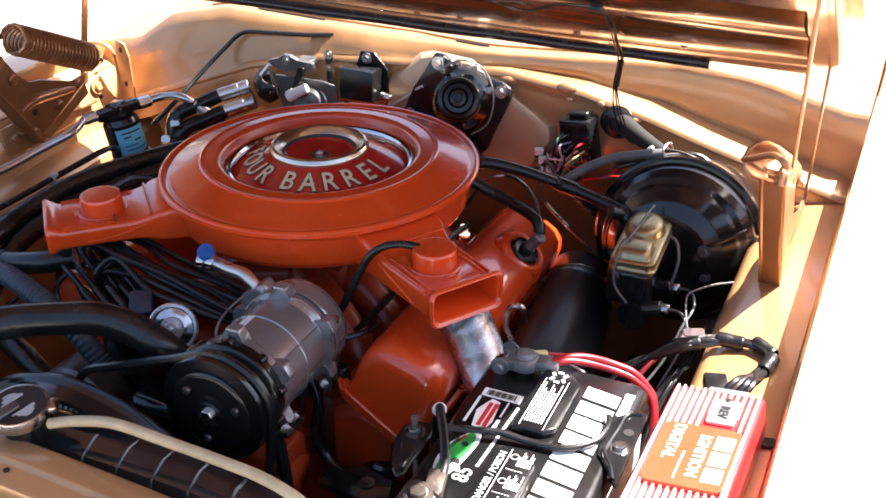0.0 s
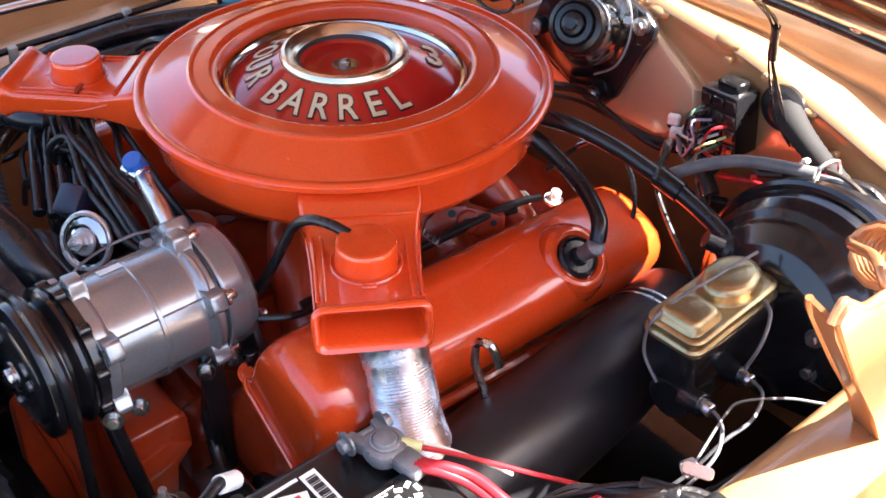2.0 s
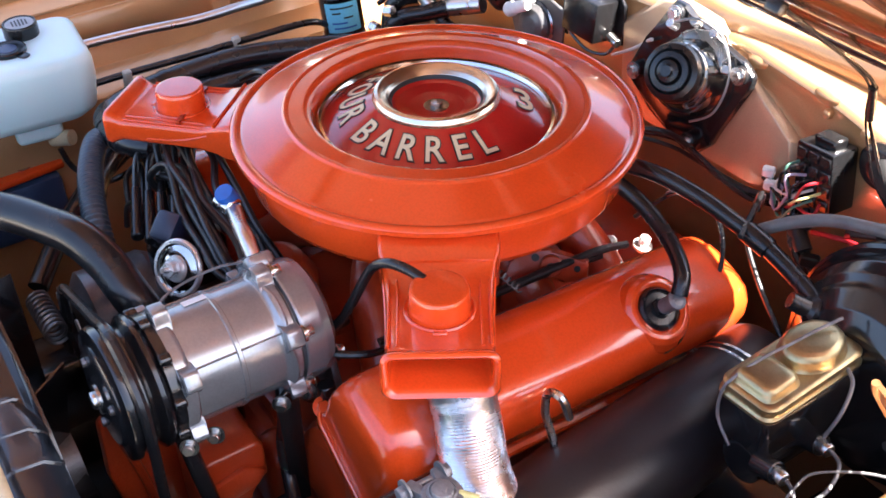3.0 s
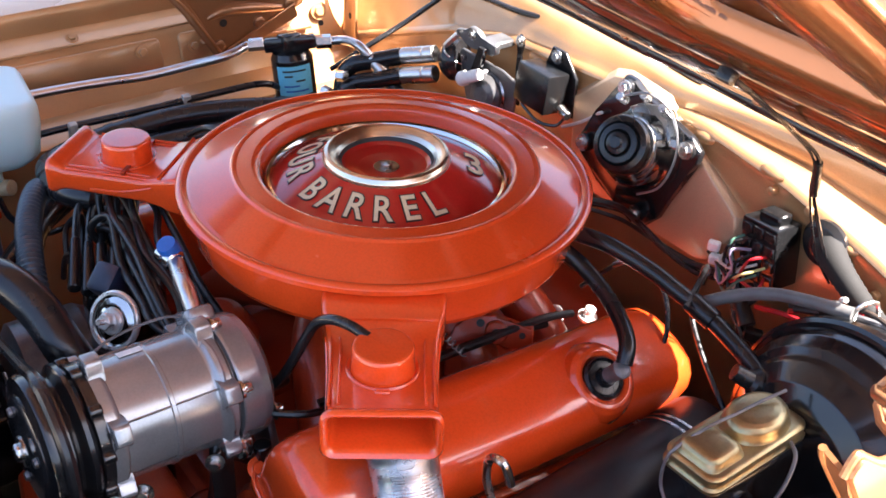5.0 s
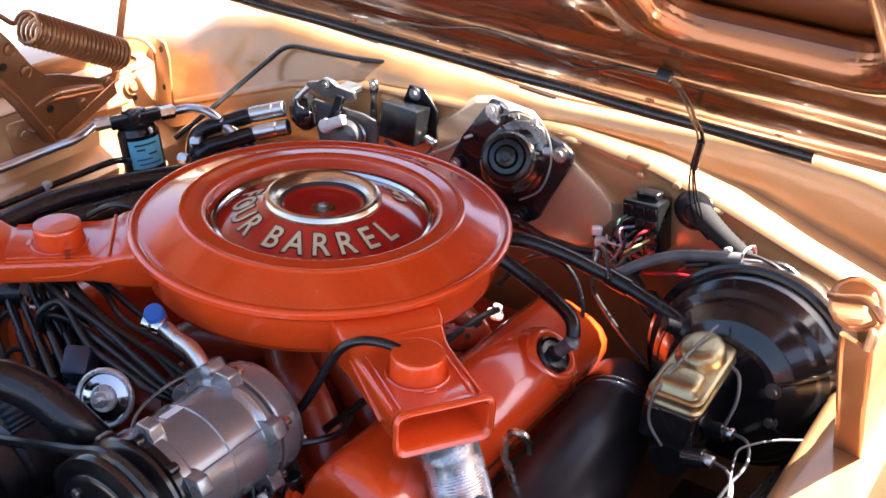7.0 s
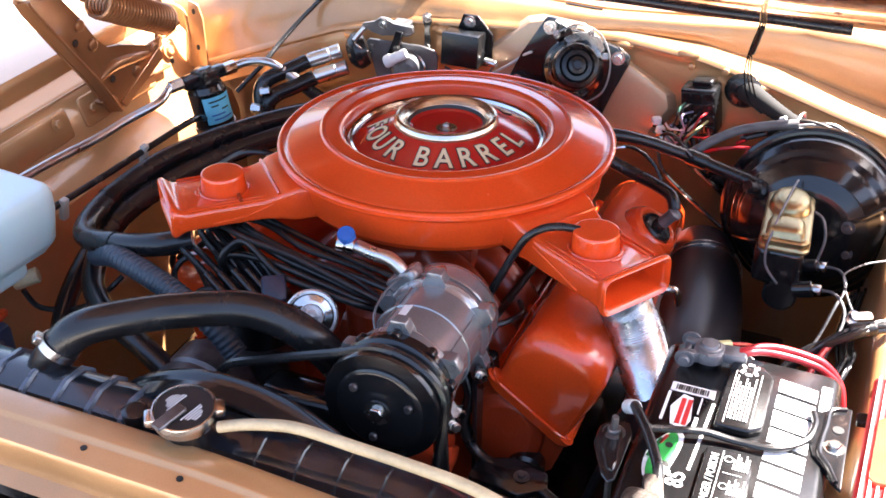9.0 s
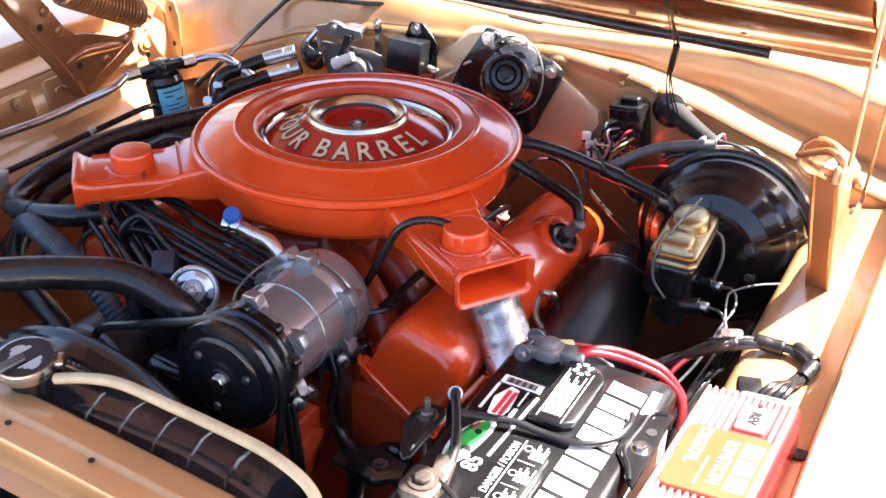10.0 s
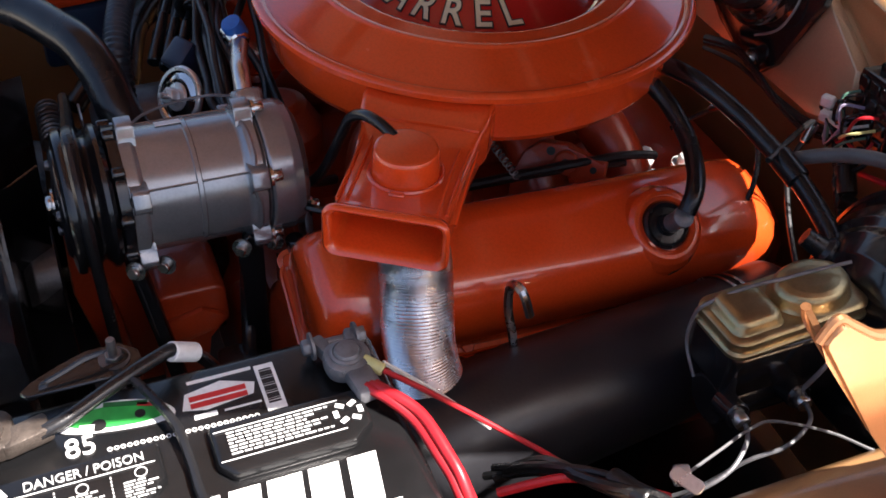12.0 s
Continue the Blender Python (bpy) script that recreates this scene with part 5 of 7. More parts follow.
# two raised vent covers
for y0, y1 in ((-0.512, -0.402), (-0.372, -0.262)):
    yc, w = (y0 + y1) / 2, y1 - y0
    poly = [(-w / 2, 0.022), (-w / 2, -0.012), (-w / 2 + 0.010, -0.024), (w / 2 - 0.016, -0.024), (w / 2, -0.010), (w / 2, 0.022)]
    part("vent_cover", prism(B(), poly, 0.009, on_top(0.452, yc), 0.003, 2, 0.96), PLASTIC, cover)
# printed matter
vz = 0.0095


def bar(x, y, w, h, material, z=0.0, name="print_bar", rot=0.0):
    bm = B()
    box(bm, (w, h, 0.0004), on_top(x, y, z + 0.0003) @ Matrix.Rotation(radians(rot), 4, "Z"))
    return part(name, bm, material, cover)


GREYPRINT = mat("grey_print", (0.55, 0.55, 0.54), 0.5, 0, 0.1, 40, 0)


def words(x, y, length, h, seed):
    """A line of small print: short bars of word length."""
    rnd = random.Random(seed)
    u = 0.0
    while u < length - 0.002:
        w = min(rnd.uniform(0.003, 0.008), length - u)
        bar(x, y + u + w / 2, w, h, GREYPRINT, vz)
        u += w + 0.0012


text("warning_text", "DANGER / POISON", 0.0104, on_top(0.441, -0.452, vz), GREYPRINT, cover, 0.86)
text("number_text", "85", 0.0235, on_top(0.4125, -0.452, 0.0004), WHITEP, cover, 0.9, bold=0.0001)
for py, px in ((-0.4885, 0.4560), (-0.4550, 0.4545), (-0.4180, 0.4535)):
    part("warning_ring", lathe(B(), [(0.0034, 0), (0.0042, 0), (0.0042, 0.0004), (0.0034, 0.0004)], on_top(px, py, vz + 0.0003), 20), GREYPRINT, cover)
part("warning_triangle", prism(B(), [(-0.0045, -0.0035), (0.0045, -0.0035), (0, 0.0045)], 0.0004, on_top(0.441, -0.5035, vz + 0.0003)), GREYPRINT, cover)
for py in (-0.4720, -0.4370):
    for k in range(6):
        bar(0.4520 + 0.0030 * k, py, 0.0009, 0.0018, GREYPRINT, vz)
bar(0.4475, -0.452, 0.088, 0.0008, WHITEP, vz)
for i in range(3):
    for k in range(6):
        words(0.4590 + 0.0026 * k, -0.498 + 0.034 * i, 0.022 - 0.004 * ((k + i) % 3), 0.0012, k * 3 + i)
for k in range(7):
    words(0.4415 + 0.0030 * k, -0.360, 0.070 - 0.008 * (k % 3), 0.0013, k + 40)
bar(0.4385, -0.325, 0.086, 0.0006, WHITEP, vz)
bar(0.4640, -0.325, 0.086, 0.0006, WHITEP, vz)
for i in range(6):
    a = radians(60 * i)
    bar(0.4505 + 0.0075 * math.sin(a), -0.2775 + 0.0085 * math.cos(a), 0.006, 0.0035, WHITEP, vz, "symbol_bar", 60 * i + 90)
# oval green picture, striped label, red and white emblem, date dots
bm = prism(B(), [(0.040 * math.cos(radians(a)), 0.0135 * math.sin(radians(a)) - 0.002 * math.cos(radians(2 * a))) for a in range(0, 360, 12)], 0.0004, on_top(0.3945, -0.426, 0.0002) @ Matrix.Rotation(radians(-9), 4, "Z"))
oval = part("oval_label", bm, WHITEP, cover, "oval sticker in green and white")
bm = prism(B(), [(0.035 * math.cos(radians(a)), 0.0095 * math.sin(radians(a))) for a in range(0, 360, 12)], 0.0004, on_top(0.3935, -0.425, 0.0007) @ Matrix.Rotation(radians(-9), 4, "Z"))
part("green_field", bm, GREENP, oval)
for dy, dx, r in ((-0.012, 0.006, 0.0052), (0.016, 0.004, 0.0036)):
    part("dark_disc", lathe(B(), [(0, 0), (r, 0), (r, 0.0004), (0, 0.0004)], on_top(0.3945 + dx * 0.6, -0.426 + dy, 0.0012), 20), BLACKP, oval)
bar(0.3985, -0.446, 0.010, 0.006, WHITEP, 0.0012, rot=-14)
bar(0.3905, -0.404, 0.014, 0.003, REDP, 0.0012, rot=-20)
bar(0.3850, -0.418, 0.030, 0.004, mat("dark_green_print", (0.015, 0.12, 0.03), 0.4, 0, 0.2, 60, 0), 0.0012, rot=-14)
bm = B()
box(bm, (0.014, 0.044, 0.0004), on_top(0.402, -0.320, 0.0003))
lab = part("bar_code_label", bm, WHITEP, cover, "white bar code sticker")
for k in range(14):
    bm = B()
    box(bm, (0.009, 0.0012 + 0.0006 * (k % 3), 0.0003), on_top(0.3855 + 0.0024 * k, -0.320, 0.0007))
    part("code_bar", bm, BLACKP, lab)
bm = prism(B(), [(-0.026, -0.006), (-0.010, -0.010), (0.024, -0.006), (0.027, 0.004), (0.012, 0.010), (0.004, 0.013), (-0.022, 0.008)], 0.0004, on_top(0.3985, -0.3565, 0.0003))
part("emblem_sticker", bm, WHITEP, cover, "red and white emblem sticker")
for k in range(2):
    bar(0.3965 + 0.0065 * k, -0.3565, 0.040, 0.0045, REDP, 0.0007)
bar(0.3805, -0.352, 0.046, 0.0030, WHITEP)
bar(0.4130, -0.368, 0.016, 0.0040, WHITEP)
bar(0.4130, -0.342, 0.026, 0.0018, WHITEP)
for k in range(24):
    y = -0.434 + 0.0043 * k
    part("date_dot", lathe(B(), [(0.0011, 0), (0.0018, 0), (0.0018, 0.0004), (0.0011, 0.0004)], on_top(0.4205 + 0.0002 * k, y, 0.0003), 10), WHITEP, cover)
# the brand line as plain white blocks
for k in range(10):
    w = (0.009, 0.0225, 0.021, 0.0195, 0.022, 0.021, 0.021, 0.0235, 0.021, 0.020)[k]
    y = -0.520 + 0.0265 * k + (0.004 if k == 0 else 0)
    part("brand_block", prism(B(), [(-w / 2 - 0.003, -0.019), (w / 2 - 0.003, -0.019), (w / 2 + 0.003, 0.019), (-w / 2 + 0.003, 0.019)], 0.0005, on_top(0.5005, y, 0.0003)), WHITEP, cover)
for k in range(4):
    bar(0.5275, -0.300 + 0.0105 * k, 0.0085, 0.010, WHITEP)
# posts and clamps
part("post", lathe(B(), [(0.010, 0), (0.009, 0.018), (0, 0.019)], Matrix.Translation((0.392, -0.508, BZ)), 20), GREYC, bat)
part("post", lathe(B(), [(0.010, 0), (0.009, 0.018), (0, 0.019)], Matrix.Translation((0.406, -0.264, BZ)), 20), GREYC, bat)

neg = thing("negative_cable", (0.392, -0.508, BZ), "black earth cable with dull cast clamp on the battery", "cable")
bm = B()
prism(bm, rrect(0.036, 0.040, 0.010), 0.014, Matrix.Translation((0.392, -0.510, BZ + 0.002)), 0.003, 2)
box(bm, (0.018, 0.034, 0.013), Matrix.Translation((0.398, -0.484, BZ + 0.009)) @ Matrix.Rotation(0.25, 4, "Z"), 0.003, 2)
part("terminal_clamp", bm, LEADBROWN, neg, "dark weathered terminal clamp")
part("clamp_bolt", hexbolt(B(), (0.392, -0.510, BZ + 0.016), (0, 0, 1), 0.009, 0.006), LEADBROWN, neg)
part("cable", tube(B(), [(0.400, -0.475, BZ + 0.010), (0.395, -0.455, BZ + 0.013), (0.378, -0.420, BZ + 0.016), (0.362, -0.392, BZ + 0.014), (0.353, -0.375, BZ + 0.008), (0.338, -0.352, BZ - 0.03), (0.325, -0.335, BZ - 0.10), (0.30, -0.32, BZ - 0.20)], 0.0052, 12, 8), RUBBER, neg)
part("cable_sleeve", rod(B(), (0.3555, -0.380, BZ + 0.0105), (0.346, -0.362, BZ - 0.006), 0.0075), WHITEP, neg, "white plastic sleeve")
part("thin_lead", tube(B(), [(0.400, -0.500, BZ + 0.014), (0.43, -0.515, BZ + 0.012), (0.46, -0.535, BZ + 0.006), (0.495, -0.552, BZ - 0.03), (0.50, -0.556, BZ - 0.10)], 0.003, 8, 7), RUBBER, neg)
pos = thing("positive_cable", (0.398, -0.268, BZ), "thick red positive cables with grey lead clamp", "cable")
PX, PY = 0.406, -0.264
bm = B()
prism(bm, rrect(0.032, 0.034, 0.013), 0.015, Matrix.Translation((PX, PY, BZ + 0.003)), 0.004, 2)
box(bm, (0.026, 0.010, 0.013), Matrix.Translation((PX - 0.014, PY - 0.012, BZ + 0.010)) @ Matrix.Rotation(0.35, 4, "Z"), 0.003, 2)
box(bm, (0.026, 0.010, 0.013), Matrix.Translation((PX - 0.014, PY + 0.008, BZ + 0.010)) @ Matrix.Rotation(-0.15, 4, "Z"), 0.003, 2)
box(bm, (0.028, 0.020, 0.013), Matrix.Translation((PX + 0.024, PY + 0.005, BZ + 0.010)) @ Matrix.Rotation(0.15, 4, "Z"), 0.004, 2)
part("terminal_clamp", bm, GREYC, pos, "grey cast lead terminal clamp")
part("clamp_dome", lathe(B(), [(0.0125, 0.017), (0.0125, 0.0195), (0.0105, 0.0205), (0.0100, 0.0195), (0.0085, 0.0225), (0.004, 0.0235), (0, 0.0235)], Matrix.Translation((PX, PY, BZ)), 24), GREYC, pos)
part("clamp_bolt", rod(B(), (PX - 0.022, PY - 0.024, BZ + 0.010), (PX - 0.021, PY + 0.018, BZ + 0.011), 0.0032, 10), GREYC, pos)
for p, d in (((PX - 0.022, PY - 0.019, BZ + 0.010), (0, -1, 0)), ((PX - 0.021, PY + 0.012, BZ + 0.011), (0, 1, 0))):
    part("clamp_nut", hexbolt(B(), p, d, 0.0065, 0.008), GREYC, pos)
for i in range(3):
    dz, dy = (0.0, 0.005, -0.003)[i], (0.0, 0.006, 0.011)[i]
    part("red_cable", tube(B(), [(0.436, -0.260 + dy * 0.6, BZ + 0.013), (0.453, -0.248 + dy * 0.6, BZ + 0.013 + dz * 0.6), (0.472, -0.236 + dy * 0.7, BZ + 0.007 + dz), (0.500, -0.230 + dy * 0.7, BZ + 0.001 + dz), (0.522, -0.225 + dy * 0.6, BZ - 0.009 + dz), (0.542, -0.224 + dy * 0.6, BZ - 0.032), (0.552, -0.242 + dy * 0.5, BZ - 0.075)], 0.0042, 10, 8), REDW, pos)
part("yellow_splice", rod(B(), (0.412, -0.254, BZ + 0.014), (0.424, -0.243, BZ + 0.011), 0.0048), WIREY, pos, "yellow crimp splice")
part("thin_red_wire", tube(B(), [(0.424, -0.243, BZ + 0.011), (0.440, -0.215, BZ - 0.005), (0.458, -0.175, BZ - 0.035), (0.482, -0.14, BZ - 0.055), (0.515, -0.118, BZ - 0.058)], 0.0022, 8, 8), REDW, pos)
part("thin_grey_wire", tube(B(), [(0.414, -0.240, BZ + 0.008), (0.430, -0.205, BZ - 0.02), (0.446, -0.165, BZ - 0.06)], 0.0018, 6, 8), WIREW, pos)
# hold-down: studs, brackets, strap
hd = thing("battery_hold_down", (0.345, -0.42, 0.74), "black steel battery hold-down bracket with studs", "bracket")
bm = prism(B(), [(-0.060, -0.004), (-0.052, 0.004), (-0.030, 0.014), (-0.012, 0.022), (0.012, 0.022), (0.024, 0.012), (0.026, -0.004), (0.010, -0.010), (-0.055, -0.010)], 0.0035, Matrix.Translation((0.352, -0.425, BZ + 0.003)) @ TB, 0.001, 1)
part("rear_bracket", bm, BLACK, hd)
part("bracket_rib", tube(B(), [on_top(0.352, -0.425, 0.0065) @ Vector((x, y, 0)) for x, y in ((-0.046, -0.004), (-0.028, 0.006), (-0.010, 0.014), (0.010, 0.014), (0.014, 0.004), (-0.010, -0.003))], 0.0022, 6, 4, closed=True), BLACK, hd)
part("threaded_stud", rod(B(), (0.345, -0.4185, BZ - 0.19), (0.345, -0.4185, BZ + 0.026), 0.0034, 12), STEELD, hd)
part("stud_nut", hexbolt(B(), (0.345, -0.4185, BZ + 0.006), (0, 0, 1), 0.007, 0.006), STEELD, hd)
bm = prism(B(), [(-0.062, -0.016), (-0.050, -0.004), (-0.034, 0.002), (-0.024, 0.014), (-0.006, 0.018), (0.010, 0.012), (0.026, 0.016), (0.044, 0.012), (0.056, -0.002), (0.058, -0.016)], 0.006, Matrix.Translation((0.538, -0.350, BZ - 0.003)) @ TB, 0.002, 2)
part("front_bracket", bm, BLACK, hd)
part("bracket_bead", tube(B(), [on_top(0.538, -0.350, 0.0035) @ Vector(p) for p in ((-0.055, -0.010, 0), (-0.036, -0.002, 0), (-0.020, 0.008, 0), (0.0, 0.008, 0), (0.020, 0.006, 0), (0.046, 0.004, 0), (0.054, -0.010, 0))], 0.0028, 8, 5), BLACK, hd)
part("bracket_hole", lathe(B(), [(0.0055, 0), (0.0055, 0.0006), (0, 0.0006)], Matrix.Translation((0.5435, -0.330, BZ + 0.0032)), 16), BLACKP, hd)
part("front_bolt", hexbolt(B(), (0.5425, -0.357, BZ + 0.002), (0, 0, 1), 0.0065, 0.007), ZINC, hd, "bright plated bolt")
hose("black_lead", [(0.372, -0.412, BZ + 0.016), (0.395, -0.400, BZ + 0.012), (0.425, -0.389, BZ + 0.010), (0.455, -0.386, BZ + 0.006), (0.490, -0.383, BZ + 0.006), (0.515, -0.362, BZ + 0.006), (0.522, -0.335, BZ + 0.006), (0.518, -0.315, BZ + 0.005)], 0.0036, RUBBER, "thin black rubber lead lying across the battery", "cable", n=8)
bm = B()
box(bm, (0.20, 0.33, 0.012), Matrix.Translation((BX, BY, 0.708)), 0.004)
for x in (0.36, 0.54):
    box(bm, (0.012, 0.30, 0.30), Matrix.Translation((x, BY, 0.56)), 0.003)
tagged(part("battery_tray", bm, BLACK), "black steel battery tray on the frame rail", "tray")

ob = thing("overflow_bottle", (0.345, -0.63, 0.70), "white plastic coolant overflow bottle ahead of the battery", "bottle")
bm = B()
loft(bm, [[(0.345 + x, -0.632 + y, z) for x, y in rrect(w, l, r, 6)] for z, w, l, r in ((0.690, 0.12, 0.10, 0.02), (0.70, 0.135, 0.115, 0.026), (0.815, 0.140, 0.120, 0.028), (0.832, 0.132, 0.112, 0.028), (0.841, 0.112, 0.092, 0.024), (0.844, 0.085, 0.066, 0.018))])
part("bottle", bm, JUG, ob, sharp=70)
part("hose_neck", rod(B(), (0.330, -0.578, 0.824), (0.327, -0.562, 0.842), 0.0078), JUG, ob)
part("filler_cap", lathe(B(), [(0.020, 0.842), (0.021, 0.844), (0.021, 0.856), (0.018, 0.858), (0, 0.858)], Matrix.Translation((0.355, -0.650, 0)), 28), JUG, ob)
bm = B()
box(bm, (0.16, 0.13, 0.010), Matrix.Translation((0.345, -0.632, 0.685)), 0.002, 1)
part("bracket", bm, BLACK, ob)

# ---- ignition box on the fender shelf ----
ig = thing("ignition_box", (0.615, -0.34, 0.88), "red finned ignition control box with orange label", "ignition box")
IM = Matrix.Translation((0.6155, -0.352, 0.921)) @ Matrix.Rotation(radians(-2), 4, "Z") @ Matrix.Rotation(radians(-7), 4, "Y")
IW, IL, IH = 0.096, 0.214, 0.050
bm = B()
box(bm, (IW, IL, IH), IM, 0.005, 3)
ibody = part("housing", bm, REDBOX, ig)
FINM = mat("pale_pink_metal", (0.80, 0.70, 0.68), 0.35, 0.5, 0.06, 40, 0.05)
for i in range(13):
    x = -IW / 2 + 0.006 + i * (IW - 0.012) / 12
    if -0.035 < x < 0.040:
        spans = ((-IL / 2 + 0.004, -0.062), (0.036 if x < -0.001 or x > 0.03 else 0.060, IL / 2 - 0.004))
    else:
        spans = ((-IL / 2 + 0.004, IL / 2 - 0.004),)
    for y0, y1 in spans:
        bm = B()
        box(bm, (0.0026, y1 - y0, 0.006), IM @ Matrix.Translation((x, (y0 + y1) / 2, IH / 2 + 0.0010)), 0.0006, 1)
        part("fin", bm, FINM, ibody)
bm = B()
prism(bm, rrect(0.078, 0.096, 0.008), 0.005, IM @ Matrix.Translation((0.002, -0.012, IH / 2)), 0.0008, 1)
lab = part("label_plate", bm, ORLAB, ibody, "orange label with white print")
# the label reads from the outside of the car
LT = IM @ Matrix((Vector((0, -1, 0)), Vector((1, 0, 0)), Vector((0, 0, 1)))).transposed().to_4x4()


def on_label(u, v, z=IH / 2 + 0.0052):
    """u along the label's lines of print, v up the label."""
    return LT @ Matrix.Translation((u, v, z))


text("label_text", "IGNITION", 0.0155, on_label(0.012, 0.008), WHITEP, lab, 0.95, bold=0.0003)
text("label_text", "DIGITAL", 0.0155, on_label(-0.004, -0.020), WHITEP, lab, 0.95, bold=0.0003)
for k in range(3):
    bm = B()
    box(bm, (0.021, 0.018, 0.0005), on_label(-0.012 + 0.025 * k, 0.028))
    part("brand_block", bm, WHITEP, lab)
bm = B()
box(bm, (0.042, 0.0015, 0.0005), on_label(0.030, -0.006))
part("print_bar", bm, WHITEP, lab)
bm = B()
prism(bm, rrect(0.028, 0.040, 0.002), 0.004, IM @ Matrix.Translation((0.014, 0.066, IH / 2)), 0.0006, 1)
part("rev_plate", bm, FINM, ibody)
bm = B()
prism(bm, rrect(0.022, 0.030, 0.001), 0.0006, IM @ Matrix.Translation((0.014, 0.064, IH / 2 + 0.004)))
rv = part("rev_window", bm, GREYC, ibody, "grey window marked in black")
text("rev_text", "REV", 0.013, LT @ Matrix.Translation((-0.064, 0.014, IH / 2 + 0.0048)), BLACKP, rv, 0.9, bold=0.0004)
part("led", lathe(B(), [(0.003, 0), (0.003, 0.0012), (0, 0.0015)], IM @ Matrix.Translation((0.014, 0.086, IH / 2 + 0.004)), 12), BLACKP, ibody)
bm = B()
box(bm, (0.046, 0.030, 0.026), IM @ Matrix.Translation((0.004, IL / 2 + 0.012, -0.002)), 0.004, 2)
part("plug", bm, GREYC, ig, "grey plastic harness plug")
for x in (-IW / 2 - 0.004, IW / 2 + 0.004):
    for y in (-0.09, 0.09):
        bm = B()
        prism(bm, rrect(0.018, 0.016, 0.004), 0.008, IM @ Matrix.Translation((x, y, -IH / 2)), 0.001, 1)
        part("mounting_foot", bm, RUBBER, ig)
hz = thing("ignition_harness", (0.60, -0.22, 0.88), "taped black wiring harness looping from the ignition box", "harness")
P0 = IM @ Vector((0.004, IL / 2 + 0.026, -0.002))
random.seed(23)
for i in range(8):
    j = lambda s: Vector((random.uniform(-s, s), random.uniform(-s, s), random.uniform(-s, s) * 0.6))
    o = Vector((0.004 * i - 0.014, 0.0, 0.004 * (i % 2)))
    part("loop_wire", tube(B(), [P0 + o * 0.8, P0 + Vector((0.010, 0.020, 0.010)) + o * 0.7, Vector((0.642, -0.150, 0.909)) + j(.005), Vector((0.650, -0.118, 0.909)) + j(.006), Vector((0.636, -0.092, 0.908)) + j(.005), Vector((0.604, -0.088, 0.905)) + j(.005), Vector((0.570, -0.100, 0.904)) + j(.007), Vector((0.535, -0.122, 0.897)) + j(.008), Vector((0.500, -0.145, 0.875)) + j(.010), Vector((0.470, -0.17, 0.84)) + j(.008)], 0.0032 + 0.0006 * (i % 3), 8, 7), (LOOM, RUBBER, LOOM, TAPE, LOOM, RUBBER, LOOM, LOOM)[i], hz)
for c, d in (((0.650, -0.125, 0.909), (0.2, 1, 0)), ((0.640, -0.094, 0.908), (-1, 0.8, 0)), ((0.600, -0.089, 0.905), (-1, 0, 0)), ((0.553, -0.110, 0.901), (-1, -0.5, -0.1))):
    part("tape_wrap", lathe(B(), [(0.0075, -0.016), (0.0088, -0.014), (0.0084, -0.004), (0.0090, 0.004), (0.0086, 0.014), (0.0075, 0.016)], frame_to(d, c), 16), LOOM, hz)
bm = B()
box(bm, (0.026, 0.034, 0.018), Matrix.Translation((0.604, -0.190, 0.908)) @ Matrix.Rotation(0.3, 4, "Z"), 0.003, 2)
part("inline_plug", bm, PLASTIC, hz)
for i in range(5):
    o = Vector((0.004 * i, 0.006 * (i % 3), 0.003 * i))
    part("feed_wire", tube(B(), [Vector((0.520, -0.20, 0.80)) + o, Vector((0.526, -0.16, 0.835)) + o, Vector((0.536, -0.12, 0.850)) + o, Vector((0.536, -0.055, 0.820)) + o, Vector((0.534, 0.04, 0.79)) + o, Vector((0.542, 0.13, 0.79)) + o], 0.0022, 7, 7), (RUBBER, LOOM, RUBBER, LOOM, RUBBER)[i], hz)
part("red_lead", tube(B(), [(0.505, -0.185, 0.870), (0.520, -0.140, 0.886), (0.540, -0.105, 0.886), (0.552, -0.072, 0.872)], 0.0036, 9, 7), REDW, hz)
bm = B()
prism(bm, rrect(0.026, 0.011, 0.004), 0.002, frame_to((0.2, -0.4, 1), (0.552, -0.060, 0.886)), 0.0005, 1)
lathe(bm, [(0.0065, -0.005), (0.0078, -0.005), (0.0078, 0.005), (0.0065, 0.005)], frame_to((0.3, 1, 0), (0.543, -0.058, 0.880)), 20)
tagged(part("harness_clip", bm, SILVER), "small plated steel harness clip on the fender", "clip")

# ---- brake booster and master cylinder ----
bo = thing("brake_booster", (0.47, 0.22, 0.74), "large round black brake booster on the firewall", "brake booster")
BC = Vector((0.468, 0.218, 0.855))
BD = Vector((-0.02, -1.0, 0.14)).normalized()
BM = frame_to(BD, BC)
part("rear_shell", lathe(B(), [(0.09, -0.09), (0.112, -0.07), (0.118, -0.03), (0.1185, -0.008), (0.124, -0.006), (0.125, 0.000), (0.122, 0.005), (0.115, 0.006)], BM, 80), BLACK, bo)
shell = part("front_shell", lathe(B(), [(0.1225, 0.0), (0.1175, 0.006), (0.114, 0.020), (0.106, 0.034), (0.098, 0.040), (0.094, 0.046), (0.078, 0.062), (0.058, 0.070), (0.05, 0.071), (0, 0.071)], BM, 80), BLACK, bo)
part("rim_bead", lathe(B(), [(0.1225, -0.008), (0.1265, -0.006), (0.1265, 0.004), (0.1225, 0.006)], BM, 80), BLACK, bo)
